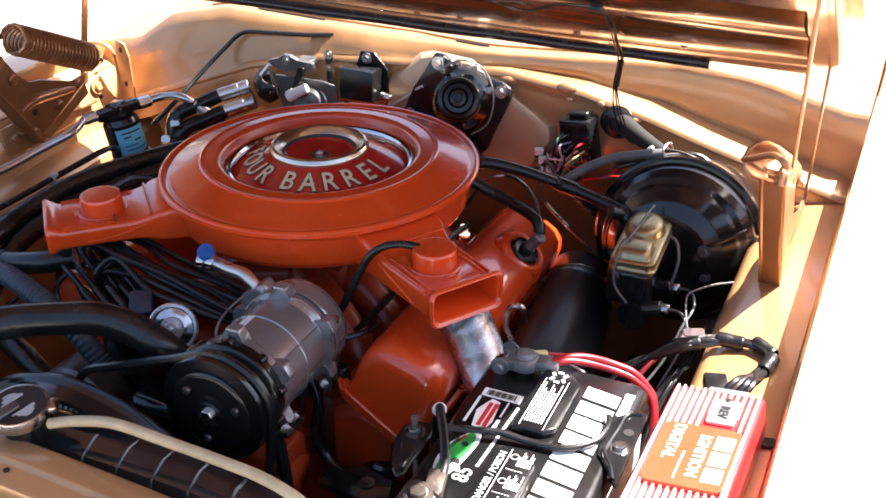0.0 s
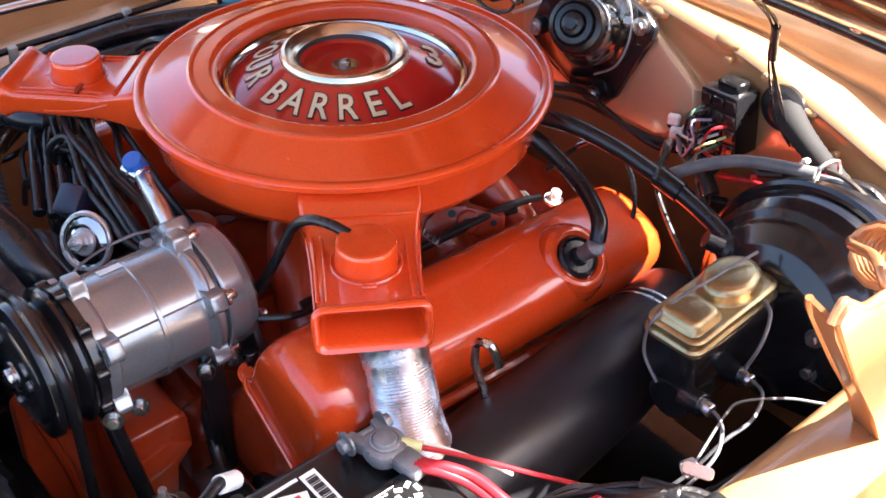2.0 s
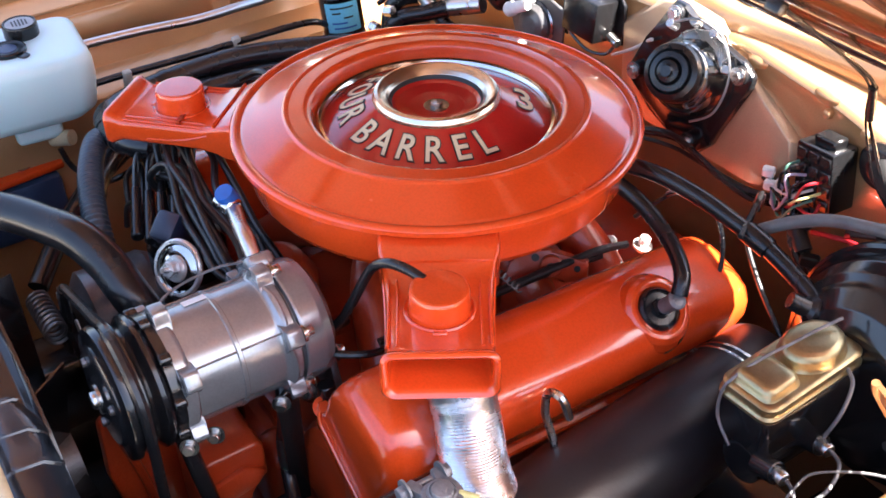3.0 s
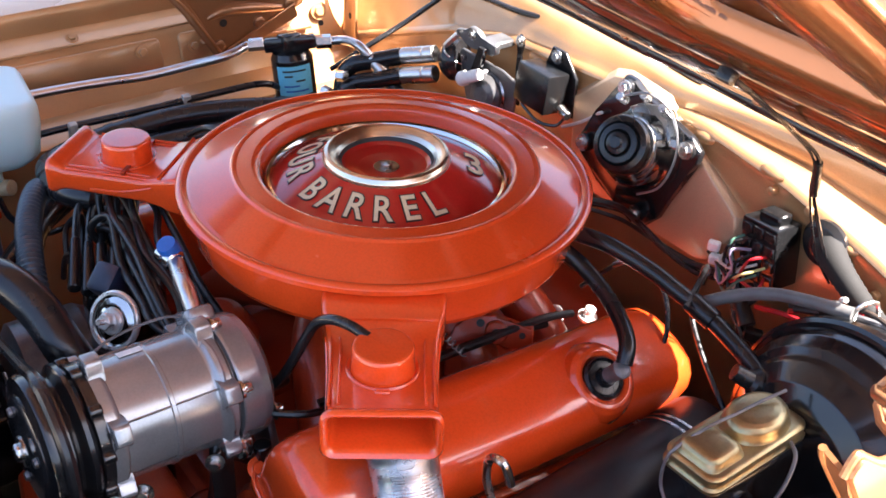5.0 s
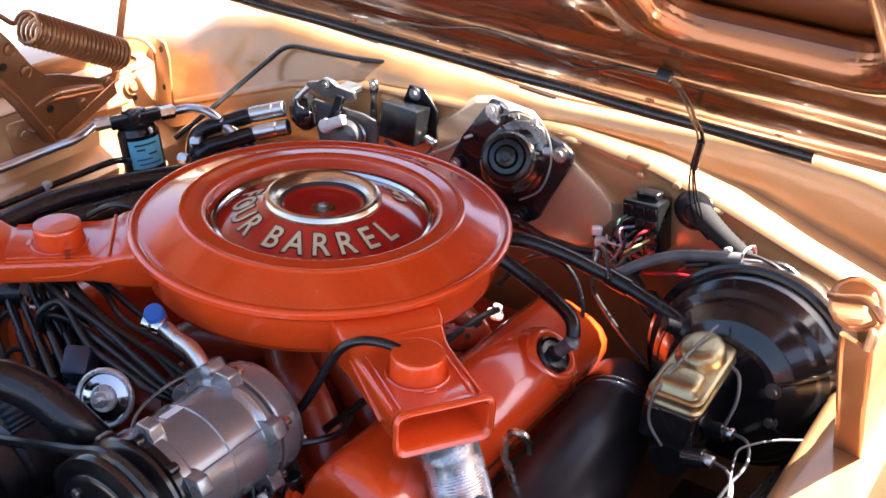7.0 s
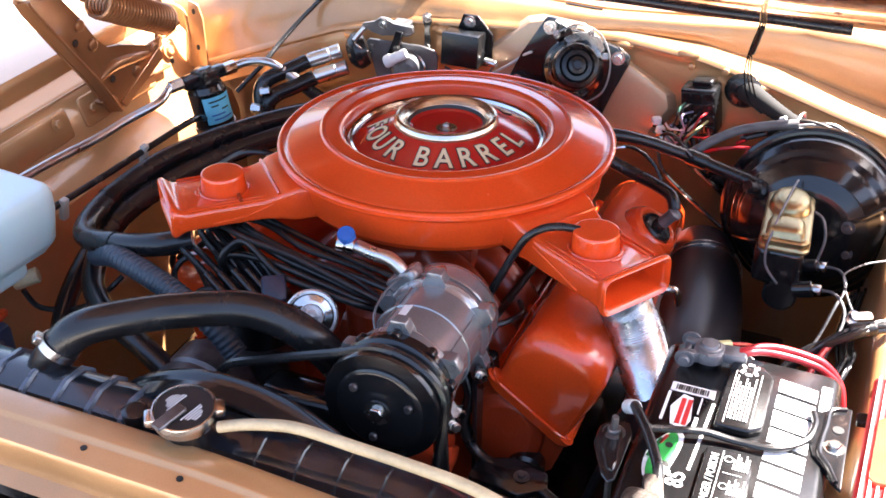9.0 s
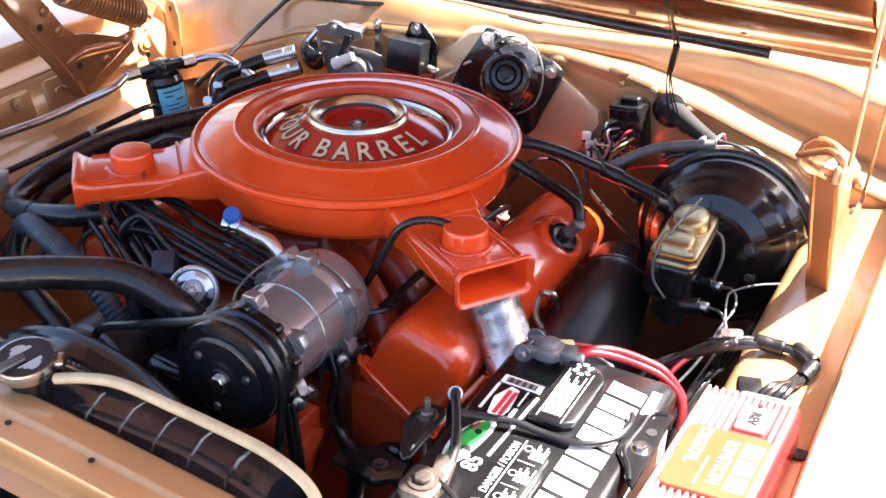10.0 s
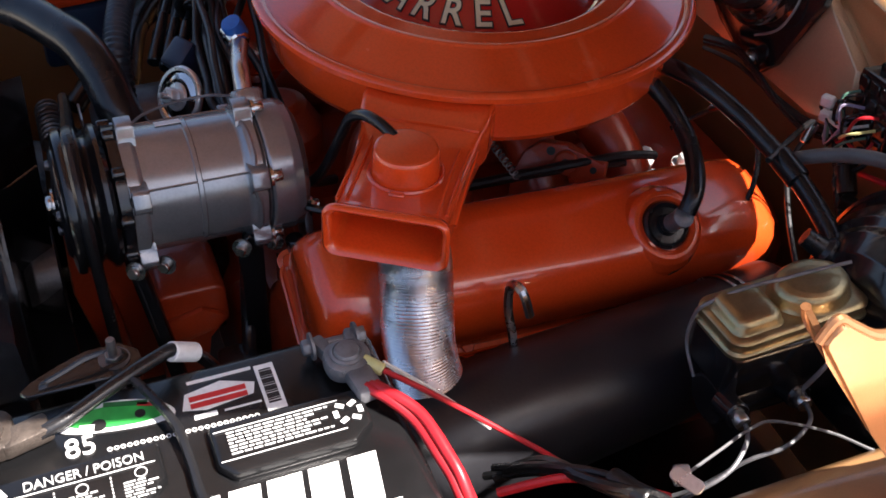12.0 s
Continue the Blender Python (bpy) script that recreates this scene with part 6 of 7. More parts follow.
for a in (25, 155, 205, 335):
    ar = radians(a)
    part("shell_rib", tube(B(), [BM @ Vector((r * math.cos(ar), r * math.sin(ar), h)) for r, h in ((0.108, 0.030), (0.094, 0.046), (0.076, 0.062), (0.060, 0.070))], 0.003, 8, 4), BLACK, shell)
part("check_valve", lathe(B(), [(0.014, -0.004), (0.014, 0.008), (0.010, 0.012), (0.0085, 0.030), (0, 0.030)], frame_to((-0.6, -0.6, 0.4), (0.400, 0.172, 0.902)), 20), RUBBER, bo)
for dx, dz in ((0.052, 0.028), (0.056, -0.012)):
    part("mounting_nut", hexbolt(B(), BC + BD * 0.070 + Vector((dx, 0, dz - 0.01)), BD, 0.0058, 0.008), STEELD, bo)
mc = thing("master_cylinder", (0.445, 0.10, 0.80), "black cast master cylinder with gold reservoir lid", "master cylinder")
bm = B()
box(bm, (0.062, 0.128, 0.055), Matrix.Translation((0.443, 0.092, 0.872)), 0.010, 3)
rod(bm, (0.452, 0.160, 0.832), (0.453, 0.028, 0.832), 0.022, 28)
box(bm, (0.09, 0.014, 0.05), Matrix.Translation((0.455, 0.158, 0.838)), 0.005)
part("casting", bm, BLACK, mc)
ld = Matrix.Translation((0.444, 0.088, 0.904)) @ Matrix.Rotation(radians(3), 4, "Z") @ Matrix.Diagonal((0.86, 1.0, 1.0, 1.0))
bm = B()
loft(bm, [[ld @ Vector((x, y, z)) for x, y in rrect(w, l, 0.014, 5)] for w, l, z in ((0.070, 0.134, -0.004), (0.073, 0.137, -0.002), (0.073, 0.137, 0.001), (0.069, 0.133, 0.003), (0.068, 0.132, 0.007), (0.070, 0.134, 0.009), (0.070, 0.134, 0.0115), (0.066, 0.130, 0.0135), (0.060, 0.124, 0.0140))])
lidp = part("reservoir_lid", bm, GOLD, mc, "gold plated stamped reservoir lid")
bm = lathe(B(), [(0.0335, 0.0130), (0.0315, 0.0150), (0.0305, 0.0190), (0.0292, 0.0240), (0.0262, 0.0280), (0.0215, 0.0302), (0.014, 0.0315), (0, 0.0320)], ld @ Matrix.Translation((-0.0005, 0.024, 0)) @ Matrix.Diagonal((0.98, 1.16, 1.0, 1.0)), 48)
part("rear_dome", bm, GOLD, lidp)
bm = B()
loft(bm, [[ld @ Vector((x - 0.001, y - 0.038, z)) for x, y in rrect(w, l, 0.010, 4)] for w, l, z in ((0.058, 0.050, 0.0130), (0.054, 0.046, 0.0148), (0.0515, 0.0435, 0.0190), (0.048, 0.040, 0.0225), (0.042, 0.034, 0.0245), (0.030, 0.024, 0.0254))])
part("front_dome", bm, GOLD, lidp)
part("lid_bail", tube(B(), [ld @ Vector((0.004, 0.056, 0.038)), ld @ Vector((-0.003, 0.026, 0.0345)), ld @ Vector((-0.008, 0.0, 0.0310)), ld @ Vector((-0.014, -0.030, 0.0280)), ld @ Vector((-0.020, -0.062, 0.018)), ld @ Vector((-0.024, -0.070, 0.004)), ld @ Vector((-0.020, -0.074, -0.022)), ld @ Vector((0.0, -0.074, -0.045))], 0.0016, 8, 6), GREYC, mc, "bent steel wire bail over the lid")
part("lid_bail", tube(B(), [ld @ Vector((0.034, 0.040, 0.004)), ld @ Vector((0.050, 0.030, 0.000)), ld @ Vector((0.058, 0.010, -0.020)), ld @ Vector((0.050, -0.002, -0.055))], 0.0020, 8, 6), GREYC, mc)
for p in ((0.500, 0.032, 0.852), (0.500, 0.090, 0.852)):
    part("outlet", rod(B(), (0.468, p[1], p[2] - 0.008), (p[0] - 0.008, p[1] - 0.002, p[2]), 0.011, 16), BLACK, mc)
    part("flare_nut", hexbolt(B(), (p[0] - 0.010, p[1] - 0.002, p[2]), (1, -0.15, 0.1), 0.0075, 0.012, False), ZINC, mc)
for i, pts in enumerate(([(0.502, 0.030, 0.853), (0.520, 0.018, 0.858), (0.534, -0.004, 0.850), (0.532, -0.030, 0.832), (0.515, -0.060, 0.79)], [(0.502, 0.088, 0.853), (0.520, 0.076, 0.858), (0.530, 0.050, 0.852), (0.522, 0.022, 0.835), (0.505, -0.010, 0.79), (0.47, -0.06, 0.74)])):
    hose("brake_line", pts, 0.0019, GREYC, "thin bent steel brake line", "brake line", 8, 7, "brake lines")
hose("warning_lead", [(0.546, -0.061, 0.882), (0.534, -0.022, 0.881), (0.526, 0.010, 0.884), (0.526, 0.032, 0.884), (0.547, 0.067, 0.881), (0.570, 0.088, 0.879), (0.583, 0.104, 0.876)], 0.0013, GREYWIRE, "thin grey wire by the master cylinder", "wire", 6)

# ---- hoses between engine and firewall ----
vh = thing("vacuum_hose", (0.19, 0.12, 0.96), "black rubber booster vacuum hose with a tee", "hose")
part("hose_body", tube(B(), [(0.150, 0.135, 0.955), (0.195, 0.150, 0.958), (0.240, 0.170, 0.945), (0.275, 0.182, 0.932), (0.305, 0.190, 0.922), (0.345, 0.190, 0.912), (0.385, 0.182, 0.906), (0.402, 0.170, 0.903)], 0.0092, 14, 8), RUBBER, vh)
part("tee_joint", rod(B(), (0.288, 0.186, 0.928), (0.318, 0.1905, 0.919), 0.0115), PLASTIC, vh)
hose("breather_hose", [(0.158, 0.118, 0.945), (0.186, 0.130, 0.930), (0.222, 0.132, 0.915), (0.262, 0.118, 0.910), (0.288, 0.102, 0.906), (0.297, 0.091, 0.892)], 0.0088, RUBBER, "black rubber breather hose from the air cleaner to the valve cover", n=14)
part_b = thing("fuel_line", (0.16, 0.20, 0.86), "thin black vacuum line arching behind the engine", "line")
part("bright_end", tube(B(), [(0.166, 0.196, 0.898), (0.180, 0.204, 0.908), (0.196, 0.209, 0.912)], 0.0032, 8, 6), CHROME, part_b, "bright metal end of the line")
part("line", tube(B(), [(0.150, 0.165, 0.870), (0.170, 0.200, 0.900), (0.205, 0.210, 0.912), (0.240, 0.205, 0.895), (0.262, 0.190, 0.862), (0.266, 0.170, 0.835)], 0.0028, 8, 7), RUBBER, part_b)
hose("kickdown_cable", [(0.30, 0.165, 0.935), (0.26, 0.235, 0.930), (0.235, 0.27, 0.905), (0.245, 0.245, 0.870), (0.29, 0.22, 0.845), (0.35, 0.20, 0.815)], 0.0030, RUBBER, "thin dark cable with metal ferrule behind the engine", "cable", 8)
tagged(part("cable_ferrule", rod(B(), (0.2355, 0.2695, 0.909), (0.2375, 0.262, 0.890), 0.0055), ZINC), "small metal ferrule on a cable", "ferrule")
hose("vacuum_line", [(0.232, -0.166, 0.990), (0.214, -0.173, 0.994), (0.194, -0.180, 0.991), (0.176, -0.186, 0.978), (0.163, -0.190, 0.955), (0.150, -0.196, 0.925), (0.136, -0.203, 0.895), (0.120, -0.208, 0.872), (0.095, -0.18, 0.85)], 0.0050, RUBBER, "black rubber vacuum line on the snorkel", "hose", 10)
hose("engine_wire", [(0.16, -0.15, 0.86), (0.175, -0.19, 0.872), (0.155, -0.225, 0.874), (0.13, -0.215, 0.862)], 0.0038, RUBBER, "short black wire beside the compressor", "wire", 8)
hose("plug_lead", [(0.136, -0.165, 0.842), (0.146, -0.08, 0.850), (0.156, 0.02, 0.857), (0.164, 0.10, 0.860), (0.168, 0.14, 0.854)], 0.0045, LOOM, "black plug lead along the valve cover", "ignition lead", 8)
hose("plug_lead", [(0.130, -0.15, 0.834), (0.142, -0.06, 0.844), (0.152, 0.04, 0.849), (0.160, 0.11, 0.847)], 0.0045, LOOM, "black plug lead along the valve cover", "ignition lead", 8)

# ---- wiper motor ----
wm = thing("wiper_motor", (0.09, FWY, 0.96), "black and chrome wiper motor on a black plate", "wiper motor")
PM = Matrix.Translation((0, FWY - 0.012, 0)) @ Euler((radians(90), 0, 0)).to_matrix().to_4x4()
plate = part("mounting_plate", prism(B(), [(0.036, 1.050), (0.052, 1.049), (0.068, 1.036), (0.152, 1.020), (0.170, 1.008), (0.169, 0.992), (0.154, 0.968), (0.136, 0.908), (0.118, 0.888), (0.092, 0.885), (0.030, 0.908), (-0.010, 0.930), (-0.018, 0.944), (0.002, 0.990)], 0.010, PM, 0.003, 2), BLACK, wm)
for x, z in ((0.045, 1.036), (0.154, 1.005), (-0.001, 0.946), (0.106, 0.900)):
    part("rubber_mount", lathe(B(), [(0.011, 0), (0.011, 0.006), (0.008, 0.008), (0, 0.008)], frame_to((0, -1, 0), (x, FWY - 0.021, z)), 20), RUBBER, plate)
    part("plate_bolt", hexbolt(B(), (x, FWY - 0.028, z), (0, -1, 0), 0.0065, 0.006), ZINC, plate)
WC = Vector((0.086, FWY - 0.022, 0.976))
WD = Vector((0.026, -0.078, 0.030)).normalized()
WM = frame_to(WD, WC)
part("gear_case", lathe(B(), [(0.034, 0), (0.034, 0.010), (0.028, 0.017), (0.018, 0.019), (0, 0.019)], WM @ Matrix.Translation((0.002, 0.022, 0)), 40), mat("dark_chrome", (0.30, 0.30, 0.30), 0.14, 1.0, 0.05, 20, 0.01), wm, "polished chrome gear case")
STEELW = mat("satin_steel", (0.26, 0.26, 0.26), 0.28, 1.0, 0.10, 40, 0.02)
part("switch_cover", box(B(), (0.016, 0.040, 0.014), WM @ Matrix.Translation((0.030, 0.036, 0.018)) @ Matrix.Rotation(0.6, 4, "Z"), 0.004, 2), STEELW, wm)
part("switch_plug", box(B(), (0.012, 0.012, 0.010), WM @ Matrix.Translation((0.044, 0.020, 0.024)), 0.002, 1), STEELW, wm)
bm = prism(B(), [(-0.024, 0.000), (-0.010, 0.010), (0.014, 0.014), (0.030, 0.006), (0.040, -0.012), (0.034, -0.018), (0.024, -0.006), (0.010, 0.002), (-0.008, 0.000), (-0.018, -0.006)], 0.003, WM @ Matrix.Translation((0.004, 0.042, 0.030)) @ Matrix.Rotation(0.35, 4, "X"), 0.001, 1)
part("brush_bracket", bm, STEELW, wm, "bright stamped bracket")
part("can", lathe(B(), [(0.0475, -0.004), (0.0470, 0.006), (0.0445, 0.016), (0.0400, 0.026), (0.0365, 0.038), (0.0345, 0.048), (0.032, 0.052)], WM, 48), CHROME, wm, "polished chrome motor can")
part("end_cap", lathe(B(), [(0.0312, 0.048), (0.0330, 0.050), (0.0334, 0.053), (0.0334, 0.064), (0.0312, 0.070), (0.0255, 0.0725), (0.0238, 0.0705), (0.0224, 0.0725), (0.0220, 0.0755), (0.0158, 0.0765), (0.0141, 0.0740), (0.0128, 0.0760), (0.0123, 0.0800), (0.0075, 0.0815), (0.0062, 0.0850), (0, 0.0850)], WM, 56), PLASTIC, wm, "ribbed black plastic end cap")
for i, (dx, dy) in enumerate(((-0.030, 0.046), (-0.006, 0.056), (0.018, 0.050))):
    part("terminal", rod(B(), WM @ Vector((dx, dy, 0.022)), WM @ Vector((dx * 1.1, dy * 1.05, 0.040)), 0.005), ZINC, wm)
part("ground_strap", tube(B(), [WM @ Vector((-0.03, 0.05, 0.036)), WM @ Vector((0.0, 0.062, 0.044)), WM @ Vector((0.034, 0.050, 0.040)), WM @ Vector((0.052, 0.012, 0.030)), WM @ Vector((0.046, -0.030, 0.02)), WM @ Vector((0.02, -0.05, 0.01))], 0.0014, 8, 6), GREYC, wm)
part("motor_lead", tube(B(), [(0.020, FWY - 0.03, 0.995), (0.004, FWY - 0.02, 0.985), (-0.020, FWY - 0.015, 0.965), (-0.05, FWY - 0.02, 0.945)], 0.0022, 7, 6), WIREW, wm)

wm.matrix_basis = LEAN @ Matrix.Translation((0.09, FWY, 0.96))

# ---- firewall fittings ----
cn = thing("bulkhead_connector", (0.30, FWY - 0.01, 0.96), "black bulkhead connector with coloured wires", "connector")
CQ = Matrix.Translation((0.284, FWY - 0.020, 0.948)) @ Matrix.Rotation(radians(-8), 4, "Y") @ Matrix.Rotation(radians(-6), 4, "Z")
bm = B()
box(bm, (0.052, 0.036, 0.072), CQ, 0.003, 2)
box(bm, (0.030, 0.020, 0.012), CQ @ Matrix.Translation((0.004, 0, 0.040)), 0.002, 1)
cbk = part("connector_body", bm, PLASTIC, cn)
for i in range(3):
    for k in range(4):
        bm = B()
        box(bm, (0.014, 0.008, 0.012), CQ @ Matrix.Translation((-0.017 + 0.017 * i, -0.0160, -0.026 + 0.017 * k)), 0.001, 1)
        part("socket", bm, PLASTIC, cbk)
random.seed(5)
cols = [WIREW, RUBBER, WIREG, REDW, WIREV, RUBBER, WIREW, WIREY, RUBBER, WIREV, RUBBER, REDW, WIREG, RUBBER]
for i, m in enumerate(cols):
    j = lambda s: random.uniform(-s, s)
    s0 = CQ @ Vector((-0.018 + 0.011 * (i % 4), -0.020, -0.024 + 0.013 * (i // 4)))
    e = Vector((0.232 + j(.016), 0.290 + j(.006), 0.912 + j(.012)))
    part("coloured_wire", tube(B(), [s0, s0 + Vector((-0.006 + j(.008), -0.016 + j(.004), -0.004 + j(.008))), Vector((0.258 + j(.012), 0.276 + j(.008), 0.908 + j(.014))), e], 0.0017, 6, 6), m, cn)
for p in ((0.222, 0.292, 0.922), (0.230, 0.288, 0.910), (0.244, 0.286, 0.898)):
    bm = B()
    box(bm, (0.014, 0.010, 0.012), Matrix.Translation(p) @ Matrix.Rotation(0.5, 4, "Z"), 0.002, 1)
    part("wire_plug", bm, (BLACKP, WHITEP, WIREY)[int(p[2] * 1000) % 3], cn)
eh = thing("engine_harness", (0.28, 0.29, 0.90), "black taped engine wiring harness along the firewall", "harness")
random.seed(31)
for i in range(9):
    j = lambda q: random.uniform(-q, q)
    pts = [(0.262 + j(.02), 0.292 + j(.006), 0.912 + j(.012)), (0.272 + j(.02), 0.284 + j(.010), 0.888 + j(.010)), (0.292 + j(.02), 0.276 + j(.012), 0.870 + j(.012)), (0.322 + j(.02), 0.272 + j(.014), 0.858 + j(.014)), (0.350 + j(.02), 0.280 + j(.010), 0.838 + j(.02)), (0.365, 0.300, 0.80 + j(.03))] if i < 6 else [(0.245 + j(.01), 0.288, 0.905 + j(.01)), (0.215 + j(.01), 0.282 + j(.006), 0.893 + j(.01)), (0.165 + j(.01), 0.276 + j(.006), 0.900 + j(.010)), (0.105 + j(.01), 0.272, 0.905 + j(.01)), (0.04, 0.27, 0.89 + j(.01))]
    part("harness_wire", tube(B(), pts, 0.0026 + 0.0008 * (i % 3), 7, 6), (LOOM, RUBBER, LOOM, LOOM, TAPE, RUBBER, LOOM, RUBBER, LOOM)[i], eh)
for p, d in (((0.288, 0.279, 0.874), (0.8, -0.3, -0.6)), ((0.330, 0.275, 0.853), (0.8, 0.1, -0.5))):
    part("tape_wrap", rod(B(), Vector(p) - Vector(d) * 0.014, Vector(p) + Vector(d) * 0.014, 0.0105, 14), LOOM, eh)
part("red_feed", tube(B(), [(0.300, 0.282, 0.890), (0.321, 0.280, 0.899), (0.345, 0.284, 0.904), (0.372, 0.282, 0.908)], 0.0030, 8, 6), REDW, eh)
part("inline_connector", box(B(), (0.020, 0.012, 0.014), Matrix.Translation((0.318, 0.262, 0.872)) @ Matrix.Rotation(0.5, 4, "Z"), 0.002, 1), CONNECT, eh)
gr = lathe(B(), [(0.026, 0), (0.027, 0.006), (0.022, 0.012), (0.012, 0.015), (0, 0.015)], frame_to((0, -1, 0), (0.338, FWY - 0.003, 0.980)), 32)
tagged(part("firewall_grommet", gr, RUBBER), "round black rubber grommet in the firewall", "grommet")
bx = thing("relay_box", (-0.09, FWY, 0.97), "flat black metal relay box on a bracket", "relay")
bm = B()
box(bm, (0.062, 0.036, 0.052), Matrix.Translation((-0.091, FWY - 0.034, 0.989)) @ Matrix.Rotation(radians(-6), 4, "X"), 0.003, 2)
part("cover", bm, PLASTIC, bx)
bm = prism(B(), [(-0.125, 0.955), (-0.050, 0.955), (-0.050, 1.008), (-0.075, 1.036), (-0.100, 1.036), (-0.108, 1.010), (-0.125, 1.006)], 0.005, Matrix.Translation((0, FWY - 0.008, 0)) @ Euler((radians(90), 0, 0)).to_matrix().to_4x4(), 0.001, 1)
part("bracket", bm, BLACK, bx)
part("screw", hexbolt(B(), (-0.088, FWY - 0.014, 1.026), (0, -1, 0), 0.006, 0.006), ZINC, bx)
part("side_terminal", rod(B(), (-0.056, FWY - 0.03, 0.972), (-0.036, FWY - 0.034, 0.970), 0.006), ZINC, bx)
part("wire", tube(B(), [(-0.04, FWY - 0.034, 0.968), (-0.05, FWY - 0.04, 0.953), (-0.08, FWY - 0.045, 0.948), (-0.12, FWY - 0.04, 0.955)], 0.002, 6, 6), RUBBER, bx)
STEELG = mat("dull_grey_steel", (0.13, 0.13, 0.135), 0.40, 0.6, 0.2, 40, 0.12, 300)
hv = thing("heater_valve", (-0.19, FWY, 0.97), "dull grey steel heater control valve on a bracket", "heater valve")
FACE = lambda y: Matrix.Translation((0, y, 0)) @ Euler((radians(90), 0, 0)).to_matrix().to_4x4()
pv = part("valve_plate", prism(B(), [(-0.256, 0.978), (-0.250, 0.984), (-0.160, 0.985), (-0.136, 0.980), (-0.131, 0.970), (-0.133, 0.915), (-0.232, 0.905), (-0.240, 0.925)], 0.004, FACE(0.287), 0.0012, 1), STEELG, hv)
part("plate_leg", box(B(), (0.060, 0.040, 0.004), Matrix.Translation((-0.19, 0.306, 0.955)), 0.001, 1), STEELG, pv)
part("plate_rib", tube(B(), [(-0.205, 0.2815, 0.972), (-0.172, 0.2815, 0.971), (-0.162, 0.2815, 0.955), (-0.166, 0.2815, 0.925)], 0.0025, 6, 5), STEELG, pv)
part("valve_arm", prism(B(), [(-0.262, 1.004), (-0.258, 1.011), (-0.238, 1.014), (-0.228, 1.024), (-0.214, 1.023), (-0.204, 1.015), (-0.172, 1.016), (-0.171, 1.004), (-0.181, 0.998), (-0.207, 0.997), (-0.226, 0.993), (-0.242, 0.998)], 0.008, FACE(0.286), 0.0015, 1), STEELG, hv)
part("arm_post", box(B(), (0.030, 0.042, 0.010), Matrix.Translation((-0.205, 0.306, 1.004)), 0.002, 1), STEELG, hv)
part("screw", hexbolt(B(), (-0.222, 0.278, 1.014), (0, -1, 0), 0.0048, 0.005), ZINC, hv)
part("screw", hexbolt(B(), (-0.245, 0.283, 0.972), (0, -1, 0), 0.0042, 0.004), STEELD, hv)
part("black_lever", prism(B(), [(-0.197, 1.009), (-0.185, 1.008), (-0.190, 0.985), (-0.198, 0.966), (-0.214, 0.966), (-0.205, 0.985)], 0.007, FACE(0.276), 0.001, 1), BLACK, hv, "black steel control lever")
part("vacuum_pod", lathe(B(), [(0.027, 0), (0.027, 0.010), (0.022, 0.016), (0.012, 0.019), (0, 0.0195)], frame_to((0.1, -1, 0.15), (-0.180, 0.281, 0.944)), 32), STEELG, hv)
part("pod_collar", lathe(B(), [(0.028, -0.002), (0.0295, 0.0), (0.0295, 0.003), (0.027, 0.005)], frame_to((0.1, -1, 0.15), (-0.180, 0.281, 0.944)), 32), ZINC, hv)
part("white_nozzle", lathe(B(), [(0, 0), (0.0090, 0.0), (0.0102, 0.002), (0.0102, 0.010), (0.0085, 0.0125), (0.0082, 0.036), (0.0070, 0.038), (0, 0.038)], frame_to((0.033, 0.006, 0.018), (-0.206, 0.249, 0.963)), 20), WHITEP, hv, "white plastic nozzle")
part("nozzle_stem", rod(B(), (-0.190, 0.285, 0.972), (-0.190, 0.252, 0.972), 0.005), STEELG, hv)
part("black_tab", prism(B(), [(-0.166, 0.930), (-0.154, 0.930), (-0.1545, 0.985), (-0.1575, 1.004), (-0.152, 1.016), (-0.153, 1.027), (-0.160, 1.031), (-0.167, 1.027), (-0.168, 1.016), (-0.1635, 1.004), (-0.165, 0.985)], 0.003, FACE(0.312), 0.0008, 1), BLACK, hv)
part("screw", hexbolt(B(), (-0.160, 0.309, 1.022), (0, -1, 0), 0.0048, 0.005), ZINC, hv)
part("link_rod", rod(B(), (-0.254, 0.277, 1.004), (-0.270, 0.268, 0.983), 0.0042, 12), ALUD, hv)
part("link_wire", tube(B(), [(-0.270, 0.268, 0.984), (-0.262, 0.262, 0.978), (-0.252, 0.270, 0.968), (-0.246, 0.280, 0.962)], 0.0012, 6, 5), ZINC, hv)

hh = thing("heater_hoses", (-0.33, 0.27, 0.93), "pair of black heater hoses with bright ferrules", "hose")
part("firewall_boot", lathe(B(), [(0, -0.012), (0.026, -0.010), (0.030, 0), (0.030, 0.008), (0.024, 0.016), (0.016, 0.022), (0, 0.022)], frame_to((-0.85, -0.45, -0.25), (-0.268, 0.288, 0.960)), 32), RUBBER, hh)
for dx, dz, dy in ((-0.004, 0.010, 0.0), (0.012, -0.012, -0.010)):
    o = Vector((dx, dy, dz))
    a, b = Vector((-0.293, 0.272, 0.950)) + o, Vector((-0.341, 0.246, 0.934)) + o
    part("ferrule", lathe(B(), [(0.011, 0), (0.0122, 0.001), (0.0122, 0.016), (0.0112, 0.018), (0.0122, 0.020), (0.0122, 0.052), (0.011, 0.055)], frame_to(b - a, a), 22), ALUD, hh, "bright aluminium ferrule")
    part("hose_run", tube(B(), [b, b + (Vector((-0.388, 0.195, 0.914)) + o - b) * 0.5, Vector((-0.388, 0.195, 0.914)) + o, Vector((-0.396, 0.182, 0.892)) + o, Vector((-0.385, 0.17, 0.84)) + o], 0.0125, 16, 8), RUBBER, hh)

